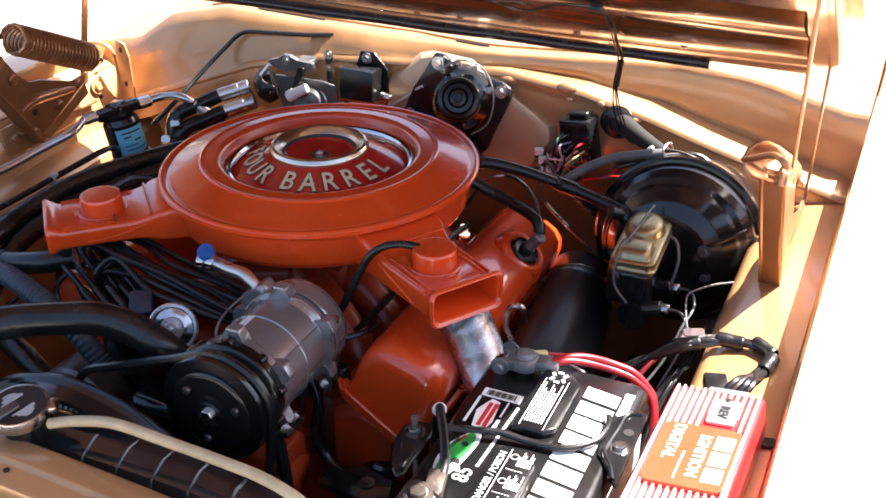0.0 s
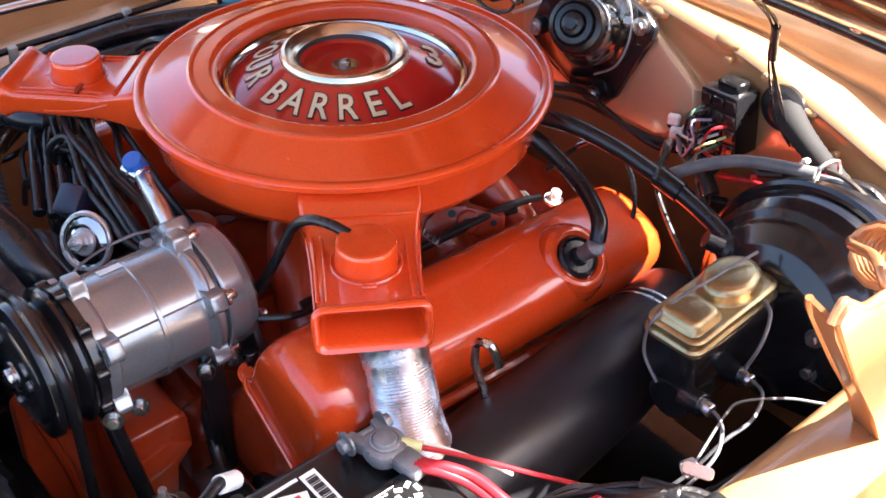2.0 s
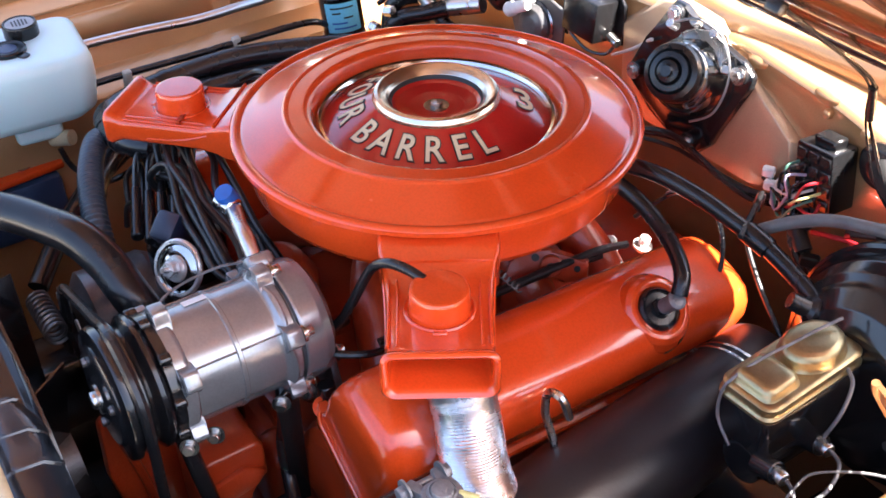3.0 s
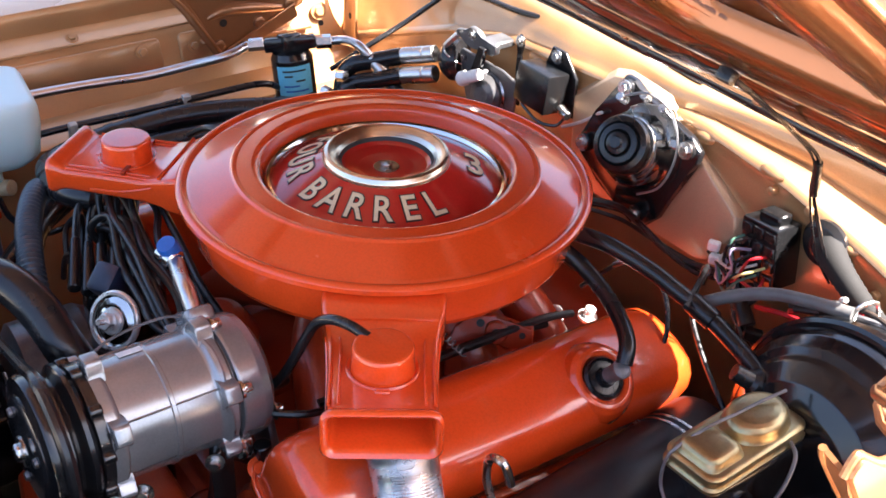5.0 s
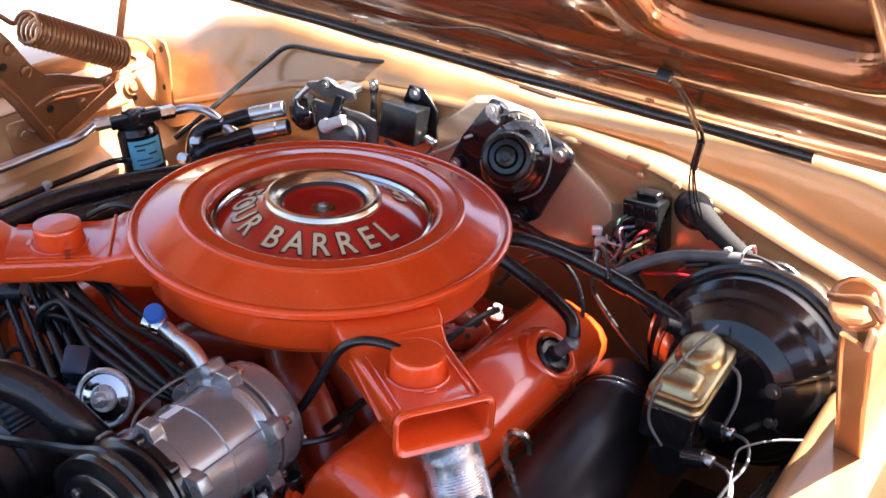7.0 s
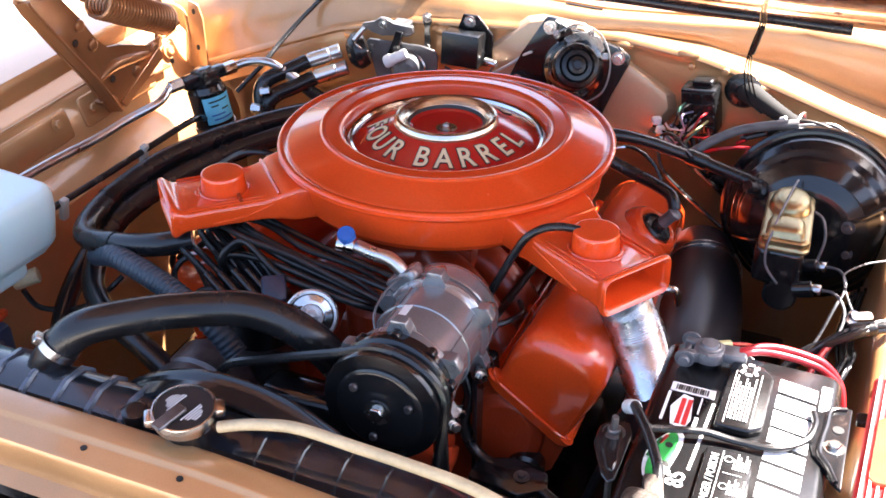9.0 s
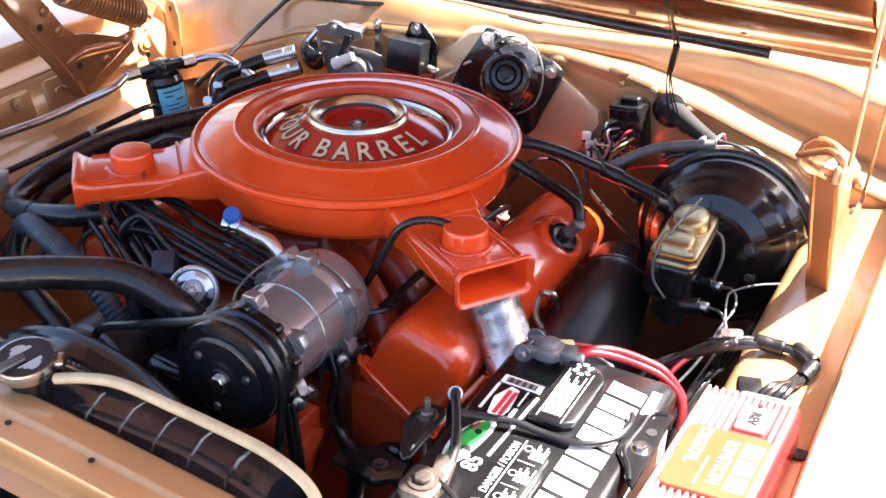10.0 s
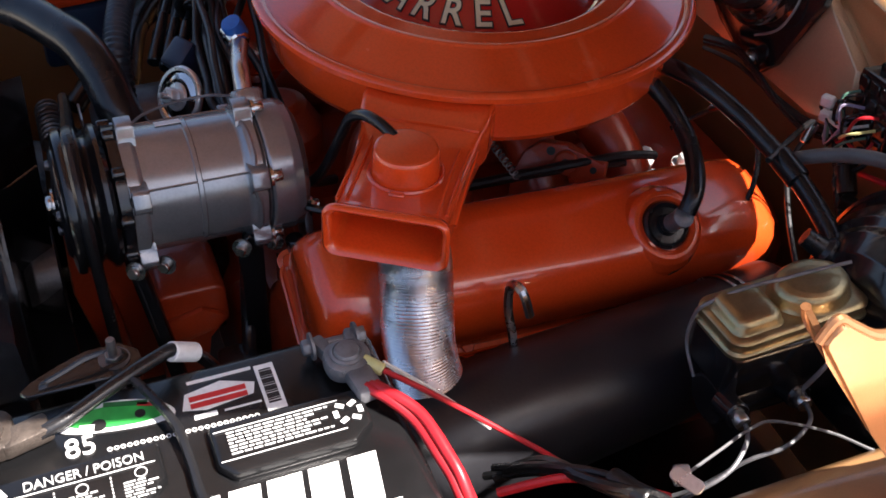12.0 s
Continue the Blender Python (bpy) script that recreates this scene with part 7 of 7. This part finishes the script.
# ---- receiver drier and refrigerant lines ----
dr = thing("receiver_drier", (-0.435, 0.128, 0.80), "black receiver drier canister with light blue label", "drier")
DD = Vector((-0.16, -0.02, 1)).normalized()
DM = frame_to(DD, (-0.456, 0.138, 0.828))
can = part("canister", lathe(B(), [(0, 0), (0.027, 0.0), (0.031, 0.006), (0.031, 0.092), (0.027, 0.101), (0.016, 0.104), (0, 0.104)], DM, 48), BLACK, dr)
LA = 46
bm = lathe(B(), [(0.0314, 0.042), (0.0316, 0.042), (0.0316, 0.086), (0.0314, 0.086)], DM, 20, 241 + LA, 339 + LA)
lb = part("label", bm, CYAN, can, "light blue printed label")
for k, (w0, w1) in enumerate(((258, 322), (262, 285), (292, 318), (258, 300), (262, 325))):
    bm = lathe(B(), [(0.0317, 0.080 - 0.0075 * k), (0.03185, 0.080 - 0.0075 * k), (0.03185, 0.0775 - 0.0075 * k), (0.0317, 0.0775 - 0.0075 * k)], DM, 8, w0 + LA, w1 + LA)
    part("print_bar", bm, BLACKP if k < 3 else BLUE, lb)
bm = B()
box(bm, (0.024, 0.030, 0.034), DM @ Matrix.Translation((0, 0, 0.110)), 0.003, 2)
box(bm, (0.075, 0.020, 0.020), DM @ Matrix.Translation((0, 0, 0.113)) @ Matrix.Rotation(radians(62), 4, "Z"), 0.003, 2)
part("head_block", bm, BLACK, dr)
H = DM @ Vector((0, 0, 0.113))
part("flare_nut", rod(B(), H + Vector((0.016, 0.034, 0)), H + Vector((0.026, 0.055, 0.001)), 0.0105, 6), CHROME, dr)
part("flare_nut", rod(B(), H + Vector((-0.016, -0.034, 0)), H + Vector((-0.026, -0.054, -0.002)), 0.0095, 6), ALUD, dr)
st = thing("refrigerant_line", (-0.55, -0.1, 0.90), "silver aluminium refrigerant line along the inner fender", "pipe")
part("tube", tube(B(), [H + Vector((-0.026, -0.054, -0.002)), (-0.492, 0.040, 0.932), (-0.520, 0.0, 0.917), (-0.540, -0.06, 0.906), (-0.553, -0.14, 0.906), (-0.562, -0.23, 0.905), (-0.566, -0.36, 0.90), (-0.56, -0.50, 0.88)], 0.0066, 14, 8), ALUD, st)
rl = thing("refrigerant_hose", (-0.42, 0.2, 0.93), "bent silver pipe with crimped black hose", "hose")
part("bent_pipe", tube(B(), [H + Vector((0.026, 0.055, 0.001)), H + Vector((0.045, 0.068, 0.006)), (-0.392, 0.205, 0.950), (-0.372, 0.215, 0.935)], 0.0068, 12, 7), ALUD, rl)
part("crimp", rod(B(), (-0.375, 0.214, 0.937), (-0.350, 0.224, 0.916), 0.0105, 18), ALUD, rl)
part("hose", tube(B(), [(-0.352, 0.223, 0.918), (-0.335, 0.230, 0.900), (-0.30, 0.24, 0.87), (-0.25, 0.22, 0.82)], 0.0105, 14, 7), RUBBER, rl)
tagged(part("drier_clip", lathe(B(), [(0.0315, 0.020), (0.0335, 0.020), (0.0335, 0.034), (0.0315, 0.034), (0.0315, 0.020)], DM, 36), ZINC, dr), "")
for p, d in (((-0.388, 0.165, 0.915), (1, 0.4, 0.2)), ((-0.395, 0.145, 0.895), (1, 0.2, 0.0))):
    part("service_nut", rod(B(), p, Vector(p) + Vector(d).normalized() * 0.016, 0.008, 6), ZINC, dr)

# ---- cables along the passenger side ----
hose("wiring_cable", [(-0.555, -0.40, 0.80), (-0.535, -0.31, 0.850), (-0.515, -0.22, 0.868), (-0.490, -0.10, 0.880), (-0.470, 0.0, 0.890), (-0.455, 0.075, 0.896), (-0.46, 0.11, 0.88)], 0.0050, RUBBER, "black cable clipped along the inner fender", "cable", 10)
for p in ((-0.478, -0.030, 0.889), (-0.505, -0.185, 0.873)):
    bm = B()
    box(bm, (0.010, 0.012, 0.034), Matrix.Translation((p[0], p[1], p[2] - 0.010)) @ Matrix.Rotation(radians(12), 4, "Y"), 0.002, 2)
    tagged(part("cable_clip", bm, mat("pale_nylon", (0.50, 0.48, 0.42), 0.5, 0, 0.1, 30, 0.05)), "pale plastic cable clip", "clip", "cable clips")
bh = [[(-0.20, 0.215, 0.895), (-0.28, 0.165, 0.903), (-0.36, 0.08, 0.897), (-0.425, -0.04, 0.890), (-0.450, -0.15, 0.875), (-0.43, -0.235, 0.87), (-0.36, -0.262, 0.885), (-0.29, -0.262, 0.900), (-0.25, -0.24, 0.905)],
      [(-0.18, 0.20, 0.885), (-0.26, 0.150, 0.888), (-0.34, 0.06, 0.882), (-0.405, -0.06, 0.868), (-0.430, -0.17, 0.850), (-0.415, -0.25, 0.815), (-0.36, -0.30, 0.800), (-0.29, -0.325, 0.785), (-0.22, -0.345, 0.760)],
      [(-0.16, 0.22, 0.905), (-0.25, 0.180, 0.900), (-0.36, 0.11, 0.885), (-0.44, 0.0, 0.860), (-0.475, -0.15, 0.81), (-0.465, -0.26, 0.76), (-0.42, -0.34, 0.72), (-0.36, -0.40, 0.69)]]
for i, pts in enumerate(bh):
    h = thing("coolant_hose", pts[4], "long black heater hose curving round the engine", "hose", "heater hoses")
    part("hose_body", tube(B(), pts, 0.0155 if i < 2 else 0.014, 16, 9), RUBBER, h)
    for q in (4, 6):
        d = Vector(pts[q + 1]) - Vector(pts[q - 1])
        part("tape_band", lathe(B(), [(0.0157, -0.006), (0.0166, -0.006), (0.0166, 0.006), (0.0157, 0.006)], frame_to(d, pts[q]), 18), PLASTIC, h)
hose("small_hose", [(-0.30, -0.10, 0.93), (-0.26, -0.09, 0.955), (-0.225, -0.075, 0.952), (-0.20, -0.05, 0.93)], 0.0042, RUBBER, "thin black hose behind the snorkel", n=8)
hose("plug_wire", [(-0.235, -0.29, 0.84), (-0.255, -0.28, 0.875), (-0.24, -0.265, 0.895), (-0.215, -0.275, 0.875), (-0.195, -0.29, 0.85)], 0.0036, LOOM, "looped black wire by the distributor", "wire", 8)
hose("plug_wire", [(-0.225, -0.30, 0.83), (-0.215, -0.295, 0.865), (-0.19, -0.285, 0.872), (-0.17, -0.28, 0.855)], 0.0036, LOOM, "looped black wire by the distributor", "wire", 8)

# ---- washer bottle ----
jg = thing("washer_bottle", (-0.545, -0.33, 0.80), "milky white washer fluid bottle with black cap", "washer bottle")
JM = Matrix.Translation((-0.545, -0.345, 0.0)) @ Matrix.Rotation(radians(-6), 4, "Z")
bm = B()
rings = []
for z, w, l, r, dx, dy in ((0.846, 0.110, 0.190, 0.012, 0.006, -0.01), (0.850, 0.124, 0.206, 0.018, 0.005, -0.008), (0.858, 0.136, 0.222, 0.024, 0.002, 0), (0.862, 0.140, 0.228, 0.026, 0.002, 0), (0.905, 0.150, 0.240, 0.026, 0, 0), (0.924, 0.150, 0.240, 0.026, 0, 0), (0.931, 0.147, 0.237, 0.025, 0, 0), (0.9365, 0.140, 0.230, 0.022, 0, 0), (0.939, 0.130, 0.220, 0.018, 0, 0), (0.9395, 0.110, 0.20, 0.014, 0, 0)):
    rings.append([JM @ Vector((x + dx, y + dy, z)) for x, y in rrect(w, l, r, 6)])
loft(bm, rings)
jb = part("bottle", bm, JUG, jg, sharp=70)
bm = B()
box(bm, (0.048, 0.062, 0.034), JM @ Matrix.Translation((0.030, 0.03, 0.836)), 0.008, 3)
part("sump", bm, JUG, jb)
bm = lathe(B(), [(0.023, 0.936), (0.024, 0.940), (0.024, 0.944), (0.0215, 0.9455), (0.0195, 0.9440), (0.0150, 0.9436), (0, 0.9436)], JM @ Matrix.Translation((0.012, 0.022, 0)), 36)
fl2 = part("filler_cap", bm, PLASTIC, jg, "flat black filler cap with tether tab")
part("cap_centre", lathe(B(), [(0.0125, 0.9434), (0.0120, 0.9446), (0, 0.9448)], JM @ Matrix.Translation((0.012, 0.022, 0)), 24), mat("dark_blue_cap", (0.03, 0.04, 0.10), 0.35, 0, 0.1, 30, 0.02), fl2)
bm = B()
prism(bm, rrect(0.072, 0.014, 0.006), 0.0025, JM @ Matrix.Translation((0.012, 0.022, 0.9395)) @ Matrix.Rotation(radians(35), 4, "Z"), 0.0008, 1)
part("cap_strap", bm, PLASTIC, fl2)
bm = lathe(B(), [(0.0225, 0.934), (0.0230, 0.938), (0.0230, 0.956), (0.0215, 0.958), (0.0200, 0.9575), (0.0195, 0.9560), (0, 0.9560)], JM @ Matrix.Translation((-0.030, 0.048, 0)), 36)
fc = part("vent_cap", bm, PLASTIC, jg, "black round vent cap with printed disc")
part("cap_disc", lathe(B(), [(0.0190, 0.9556), (0.019, 0.9566), (0, 0.9566)], JM @ Matrix.Translation((-0.030, 0.048, 0)), 28), mat("pale_grey_disc", (0.36, 0.36, 0.36), 0.45, 0.0, 0.15, 60, 0.05), fc)
for k in range(5):
    bm = B()
    box(bm, (0.022 - 0.003 * abs(k - 2), 0.0022, 0.0003), JM @ Matrix.Translation((-0.030, 0.039 + 0.0045 * k, 0.9569)))
    part("print_bar", bm, BLACKP, fc)
part("pump", rod(B(), JM @ Vector((0.036, 0.045, 0.812)), JM @ Vector((0.060, 0.068, 0.820)), 0.011), TAN, jg, "pale plastic washer pump")
part("pump_hose", tube(B(), [JM @ Vector((0.045, 0.05, 0.80)), JM @ Vector((0.055, 0.06, 0.77)), JM @ Vector((0.08, 0.085, 0.758)), JM @ Vector((0.12, 0.10, 0.775)), JM @ Vector((0.14, 0.14, 0.80))], 0.004, 8, 7), RUBBER, jg)
hb = thing("horn_bracket", (-0.56, -0.35, 0.66), "orange painted bracket with dark blue canister", "bracket")
bm = B()
box(bm, (0.10, 0.13, 0.012), Matrix.Translation((-0.585, -0.36, 0.745)) @ Matrix.Rotation(0.1, 4, "Z"), 0.004)
part("bracket_plate", bm, ORANGE, hb)
bm = B()
box(bm, (0.10, 0.12, 0.09), Matrix.Translation((-0.58, -0.36, 0.692)), 0.01, 2)
part("canister_body", bm, mat("dark_blue_canister", (0.03, 0.06, 0.12), 0.35, 0.1, 0.2, 20, 0.05), hb)
part("bracket_screw", hexbolt(B(), (-0.56, -0.345, 0.752), (0, 0, 1), 0.008, 0.006), ZINC, hb)

# ---- wiring loom over the booster and from the hood ----
lm = thing("wiring_loom", (0.43, 0.26, 0.96), "taped black wiring loom over the brake booster", "wiring loom")
part("grey_conduit", tube(B(), [(0.292, 0.205, 0.922), (0.318, 0.222, 0.940), (0.352, 0.234, 0.957), (0.392, 0.242, 0.968), (0.425, 0.252, 0.972)], 0.0068, 12, 8), mat("grey_conduit", (0.11, 0.11, 0.11), 0.40, 0, 0.2, 40, 0.1), lm, "grey convoluted conduit")
for i in range(7):
    o = Vector((0.003 * (i % 3), 0.005 * (i % 2), 0.0034 * (i // 2)))
    wv = lambda k: o + Vector((0.002 * math.sin(3.1 * k + i), 0.003 * math.sin(2.3 * k + 2 * i), 0.0035 * math.sin(2.7 * k + 1.7 * i)))
    part("loom_branch", tube(B(), [Vector((0.350, 0.265, 0.930)) + wv(0), Vector((0.395, 0.268, 0.946)) + o, Vector((0.426, 0.268, 0.957)) + wv(1), Vector((0.450, 0.270, 0.959)) + o, Vector((0.475, 0.270, 0.953)) + wv(2), Vector((0.503, 0.268, 0.940)) + wv(3), Vector((0.548, 0.260, 0.905)) + o, Vector((0.582, 0.245, 0.880)) + wv(4), Vector((0.585, 0.20, 0.845)) + o * 0.5, Vector((0.57, 0.14, 0.83)) + o * 0.5], 0.0026 + 0.0008 * (i % 3), 8, 8), (LOOM, TAPE, LOOM, REDW, GREYC, LOOM, TAPE)[i], lm)
for c, d in (((0.392, 0.270, 0.950), (1, 0.1, 0.4)), ((0.528, 0.268, 0.928), (1, -0.1, -0.9)), ((0.572, 0.254, 0.890), (0.4, -0.2, -1))):
    part("tape_wrap", lathe(B(), [(0.0078, -0.010), (0.0096, -0.008), (0.0090, 0.0), (0.0098, 0.008), (0.0078, 0.010)], frame_to(d, c), 16), LOOM, lm)
part("red_feed", tube(B(), [(0.345, 0.275, 0.915), (0.375, 0.272, 0.938), (0.405, 0.270, 0.955), (0.425, 0.270, 0.964)], 0.0030, 8, 6), REDW, lm)
MATTE = mat("matte_black_rubber", (0.006, 0.0055, 0.005), 0.85, 0.0, 0.3, 25, 0.1, 400)
part("corrugated_boot", tube(B(), [(0.340, 0.322, 0.981), (0.352, 0.308, 0.981), (0.376, 0.299, 0.972), (0.406, 0.295, 0.958), (0.446, 0.291, 0.941), (0.490, 0.285, 0.920), (0.540, 0.272, 0.905), (0.570, 0.262, 0.860)], [0.0165, 0.0155, 0.0130, 0.0112, 0.0105, 0.0102, 0.0100, 0.0100], 18, 9, ribs=0.0007), MATTE, lm, "black corrugated rubber boot", sharp=30)
part("white_plug", rod(B(), (0.400, 0.270, 0.966), (0.407, 0.266, 0.972), 0.0030, 12), WHITEP, lm)
part("metal_tie", tube(B(), [(0.424, 0.260, 0.946), (0.424, 0.260, 0.974), (0.430, 0.282, 0.976), (0.432, 0.288, 0.950)], 0.0025, 8, 3), ZINC, lm)
hw = thing("hood_wire", (0.38, 0.15, 1.14), "thin dark wires hanging from the hood to the firewall", "wire")
for i in range(3):
    o = Vector((0.0028 * i, 0.002 * (i % 2), 0.0015 * (i // 2)))
    run = [HOODM @ (Vector((x, y, -0.016 - 0.002 * (k % 2))) + o * 0.6) for k, (x, y) in enumerate(((0.02, -0.190), (0.076, -0.213), (0.150, -0.255), (0.199, -0.250), (0.225, -0.200), (0.262, -0.205), (0.308, -0.244), (0.342, -0.257), (0.366, -0.250)))]
    part("strand", tube(B(), run + [Vector((0.366, 0.135, 1.190)) + o, Vector((0.358, 0.190, 1.150)) + o, Vector((0.354, 0.235, 1.110)) + o * 1.2, Vector((0.344, 0.258, 1.065)) + o * 0.8, Vector((0.340, 0.280, 1.020)) + o * 1.6, Vector((0.350, 0.292, 0.978)) + o * 2, Vector((0.372, 0.288, 0.962)) + o], 0.0013, 7, 6), RUBBER, hw)
bm = B()
box(bm, (0.016, 0.012, 0.012), HOODM @ Matrix.Translation((0.363, -0.254, -0.016)), 0.003, 2)
part("wire_clip", bm, PLASTIC, hw)
part("tape_wrap", rod(B(), (0.358, 0.238, 1.108), (0.348, 0.260, 1.062), 0.0042, 10), LOOM, hw)
hose("hood_latch_cable", [(-0.45, 0.19, 0.895), (-0.422, 0.235, 0.932), (-0.408, 0.290, 0.962), (-0.380, 0.326, 0.998), (-0.348, 0.340, 1.026), (-0.293, 0.341, 1.033), (-0.217, 0.341, 1.039), (-0.17, 0.350, 1.042)], 0.0040, RUBBER, "black cable running up over the cowl", "cable", 10)


# ---- hood hinges ----
# Body bronze made darker and redder: shade on the hinges is in the colour
HINGEP = mat("bronze_paint_hinges_shaded", (0.36, 0.165, 0.070), 0.34, 0.60, 0.16, 8, 0.05, 700, coat=0.5, rvar=0.08, dents=0.2)


def hinge(s):
    """A stamped hinge with a big coil spring."""
    Q = Matrix((Vector((0, 1, 0)), Vector((0, 0, 1)), Vector((1, 0, 0)))).transposed().to_4x4()
    saddle = [(p.y, p.z) for p in smooth([(0, -0.071, 1.106), (0, -0.064, 1.120), (0, -0.052, 1.112), (0, -0.030, 1.097), (0, -0.006, 1.094), (0, 0.010, 1.092), (0, 0.019, 1.084)], 4)]
    base = prism(B(), [(0.019, 1.084), (0.050, 1.047), (0.078, 0.998), (0.100, 0.978), (0.129, 0.974), (0.200, 0.944), (0.245, 0.950), (0.240, 0.930), (0.190, 0.912), (0.150, 0.893), (0.128, 0.872), (0.105, 0.868), (0.084, 0.872), (0.040, 0.945), (-0.007, 1.009)] + saddle[:-1], 0.005, Matrix.Translation((s * 0.628, 0, 0)) @ Q, 0.0015, 1)
    ob = bp = part("hood_hinge", base, HINGEP, hood, "stamped hinge with a coil spring")
    fl = B()
    box(fl, (0.034, 0.19, 0.004), Matrix.Translation((s * 0.640, 0.16, 0.892)) @ Matrix.Rotation(radians(-3), 4, "X"), 0.001, 1)
    part("base_flange", fl, HINGEP, ob)
    edge = [(-0.071, 1.106), (-0.062, 1.088), (-0.007, 1.009), (0.040, 0.945), (0.084, 0.872)]
    part("front_flange", loft(B(), [[(s * 0.629, y, z), (s * 0.606, y + 0.004, z + 0.004), (s * 0.606, y + 0.007, z + 0.006), (s * 0.629, y + 0.003, z + 0.002)] for y, z in edge]), HINGEP, ob)
    part("rolled_edge", tube(B(), [(s * 0.606, y + 0.005, z + 0.005) for y, z in edge], 0.0030, 8, 4), HINGEP, ob)
    part("saddle_lip", tube(B(), [(s * 0.627, y, z) for y, z in saddle], 0.0032, 8, 2), HINGEP, ob)
    part("pressed_rib", tube(B(), [(s * 0.626, 0.075, 0.935), (s * 0.624, 0.105, 0.945), (s * 0.624, 0.150, 0.940), (s * 0.626, 0.205, 0.930)], [0.004, 0.010, 0.010, 0.005], 12, 6), HINGEP, ob)
    part("pressed_rib", tube(B(), [(s * 0.627, -0.035, 1.055), (s * 0.626, -0.010, 1.030), (s * 0.626, 0.040, 0.965), (s * 0.627, 0.080, 0.905)], [0.003, 0.006, 0.006, 0.003], 10, 6), HINGEP, ob)
    for y, z in ((0.030, 1.012), (0.10, 0.925)):
        part("dark_hole", lathe(B(), [(0, 0), (0.006, 0), (0.006, 0.001), (0, 0.001)], frame_to((-s, 0, 0), (s * 0.6277 if s > 0 else s * 0.6227, y, z)), 16), BLACKP, bp)
    for y, z in ((0.160, 0.915), (0.090, 0.890), (0.215, 0.935), (0.044, 1.035), (0.066, 0.996)):
        part("rivet", lathe(B(), [(0.010, 0), (0.0095, 0.004), (0.006, 0.006), (0, 0.006)], frame_to((-s, 0, 0), (s * (0.628 if s > 0 else 0.623), y, z)), 18), HINGEP, bp)
    part("link_bar", prism(B(), [(0.10, 0.885), (0.112, 0.872), (0.225, 0.915), (0.220, 0.938)], 0.004, Matrix.Translation((s * (0.616 if s > 0 else 0.617), 0, 0)) @ Q, 0.001, 1), HINGEP, ob)
    # coil spring from the front hook to the rear anchor
    a, b = Vector((s * 0.591, 0.0545, 1.074)), Vector((s * 0.598, 0.225, 0.985))
    M = frame_to(b - a, a)
    Ls = (b - a).length
    turns = 22
    pts = [M @ Vector((0.0235 * math.cos(2 * math.pi * i / 12), 0.0235 * math.sin(2 * math.pi * i / 12), Ls * i / (12 * turns))) for i in range(12 * turns + 1)]
    part("coil_spring", tube(B(), pts, 0.0033, 7, 1), HINGEP, ob)
    hook = [M @ Vector((0.0235, 0, 0)), M @ Vector((0.014, 0.0, -0.016)), Vector((s * 0.606, 0.012, 1.104)), Vector((s * 0.622, 0.000, 1.100)), Vector((s * 0.632, 0.006, 1.080)), Vector((s * 0.626, 0.012, 1.066))]
    part("spring_hook", tube(B(), hook, 0.0042, 10, 7), HINGEP, ob)
    part("spring_hook", tube(B(), [M @ Vector((0.0235, 0, Ls)), M @ Vector((0.012, 0, Ls + 0.012)), M @ Vector((-0.010, 0, Ls + 0.022)), Vector((s * 0.622, 0.262, 0.955))], 0.0038, 8, 6), HINGEP, ob)
    # arms up to the hood
    h1, h2 = HOODM @ Vector((s * 0.628, -0.36, 0.004)), HOODM @ Vector((s * 0.628, -0.02, 0.004))
    part("front_arm", prism(B(), [(-0.007, 0), (0.007, 0), (0.006, (h1 - Vector((s * 0.628, 0.012, 1.06))).length), (-0.006, (h1 - Vector((s * 0.628, 0.012, 1.06))).length)], 0.004, Matrix.Translation((s * 0.628, 0.012, 1.06)) @ Matrix.Rotation(math.atan2(-(h1.y - 0.012), h1.z - 1.06), 4, "X") @ Q, 0.001, 1), HINGEP, ob)
    part("rear_arm", prism(B(), [(-0.008, 0), (0.008, 0), (0.007, (h2 - Vector((s * 0.630, 0.235, 0.94))).length), (-0.007, (h2 - Vector((s * 0.630, 0.235, 0.94))).length)], 0.004, Matrix.Translation((s * 0.630, 0.235, 0.94)) @ Matrix.Rotation(math.atan2(-(h2.y - 0.235), h2.z - 0.94), 4, "X") @ Q, 0.001, 1), HINGEP, ob)
    return ob


hinge(1)
hinge(-1)
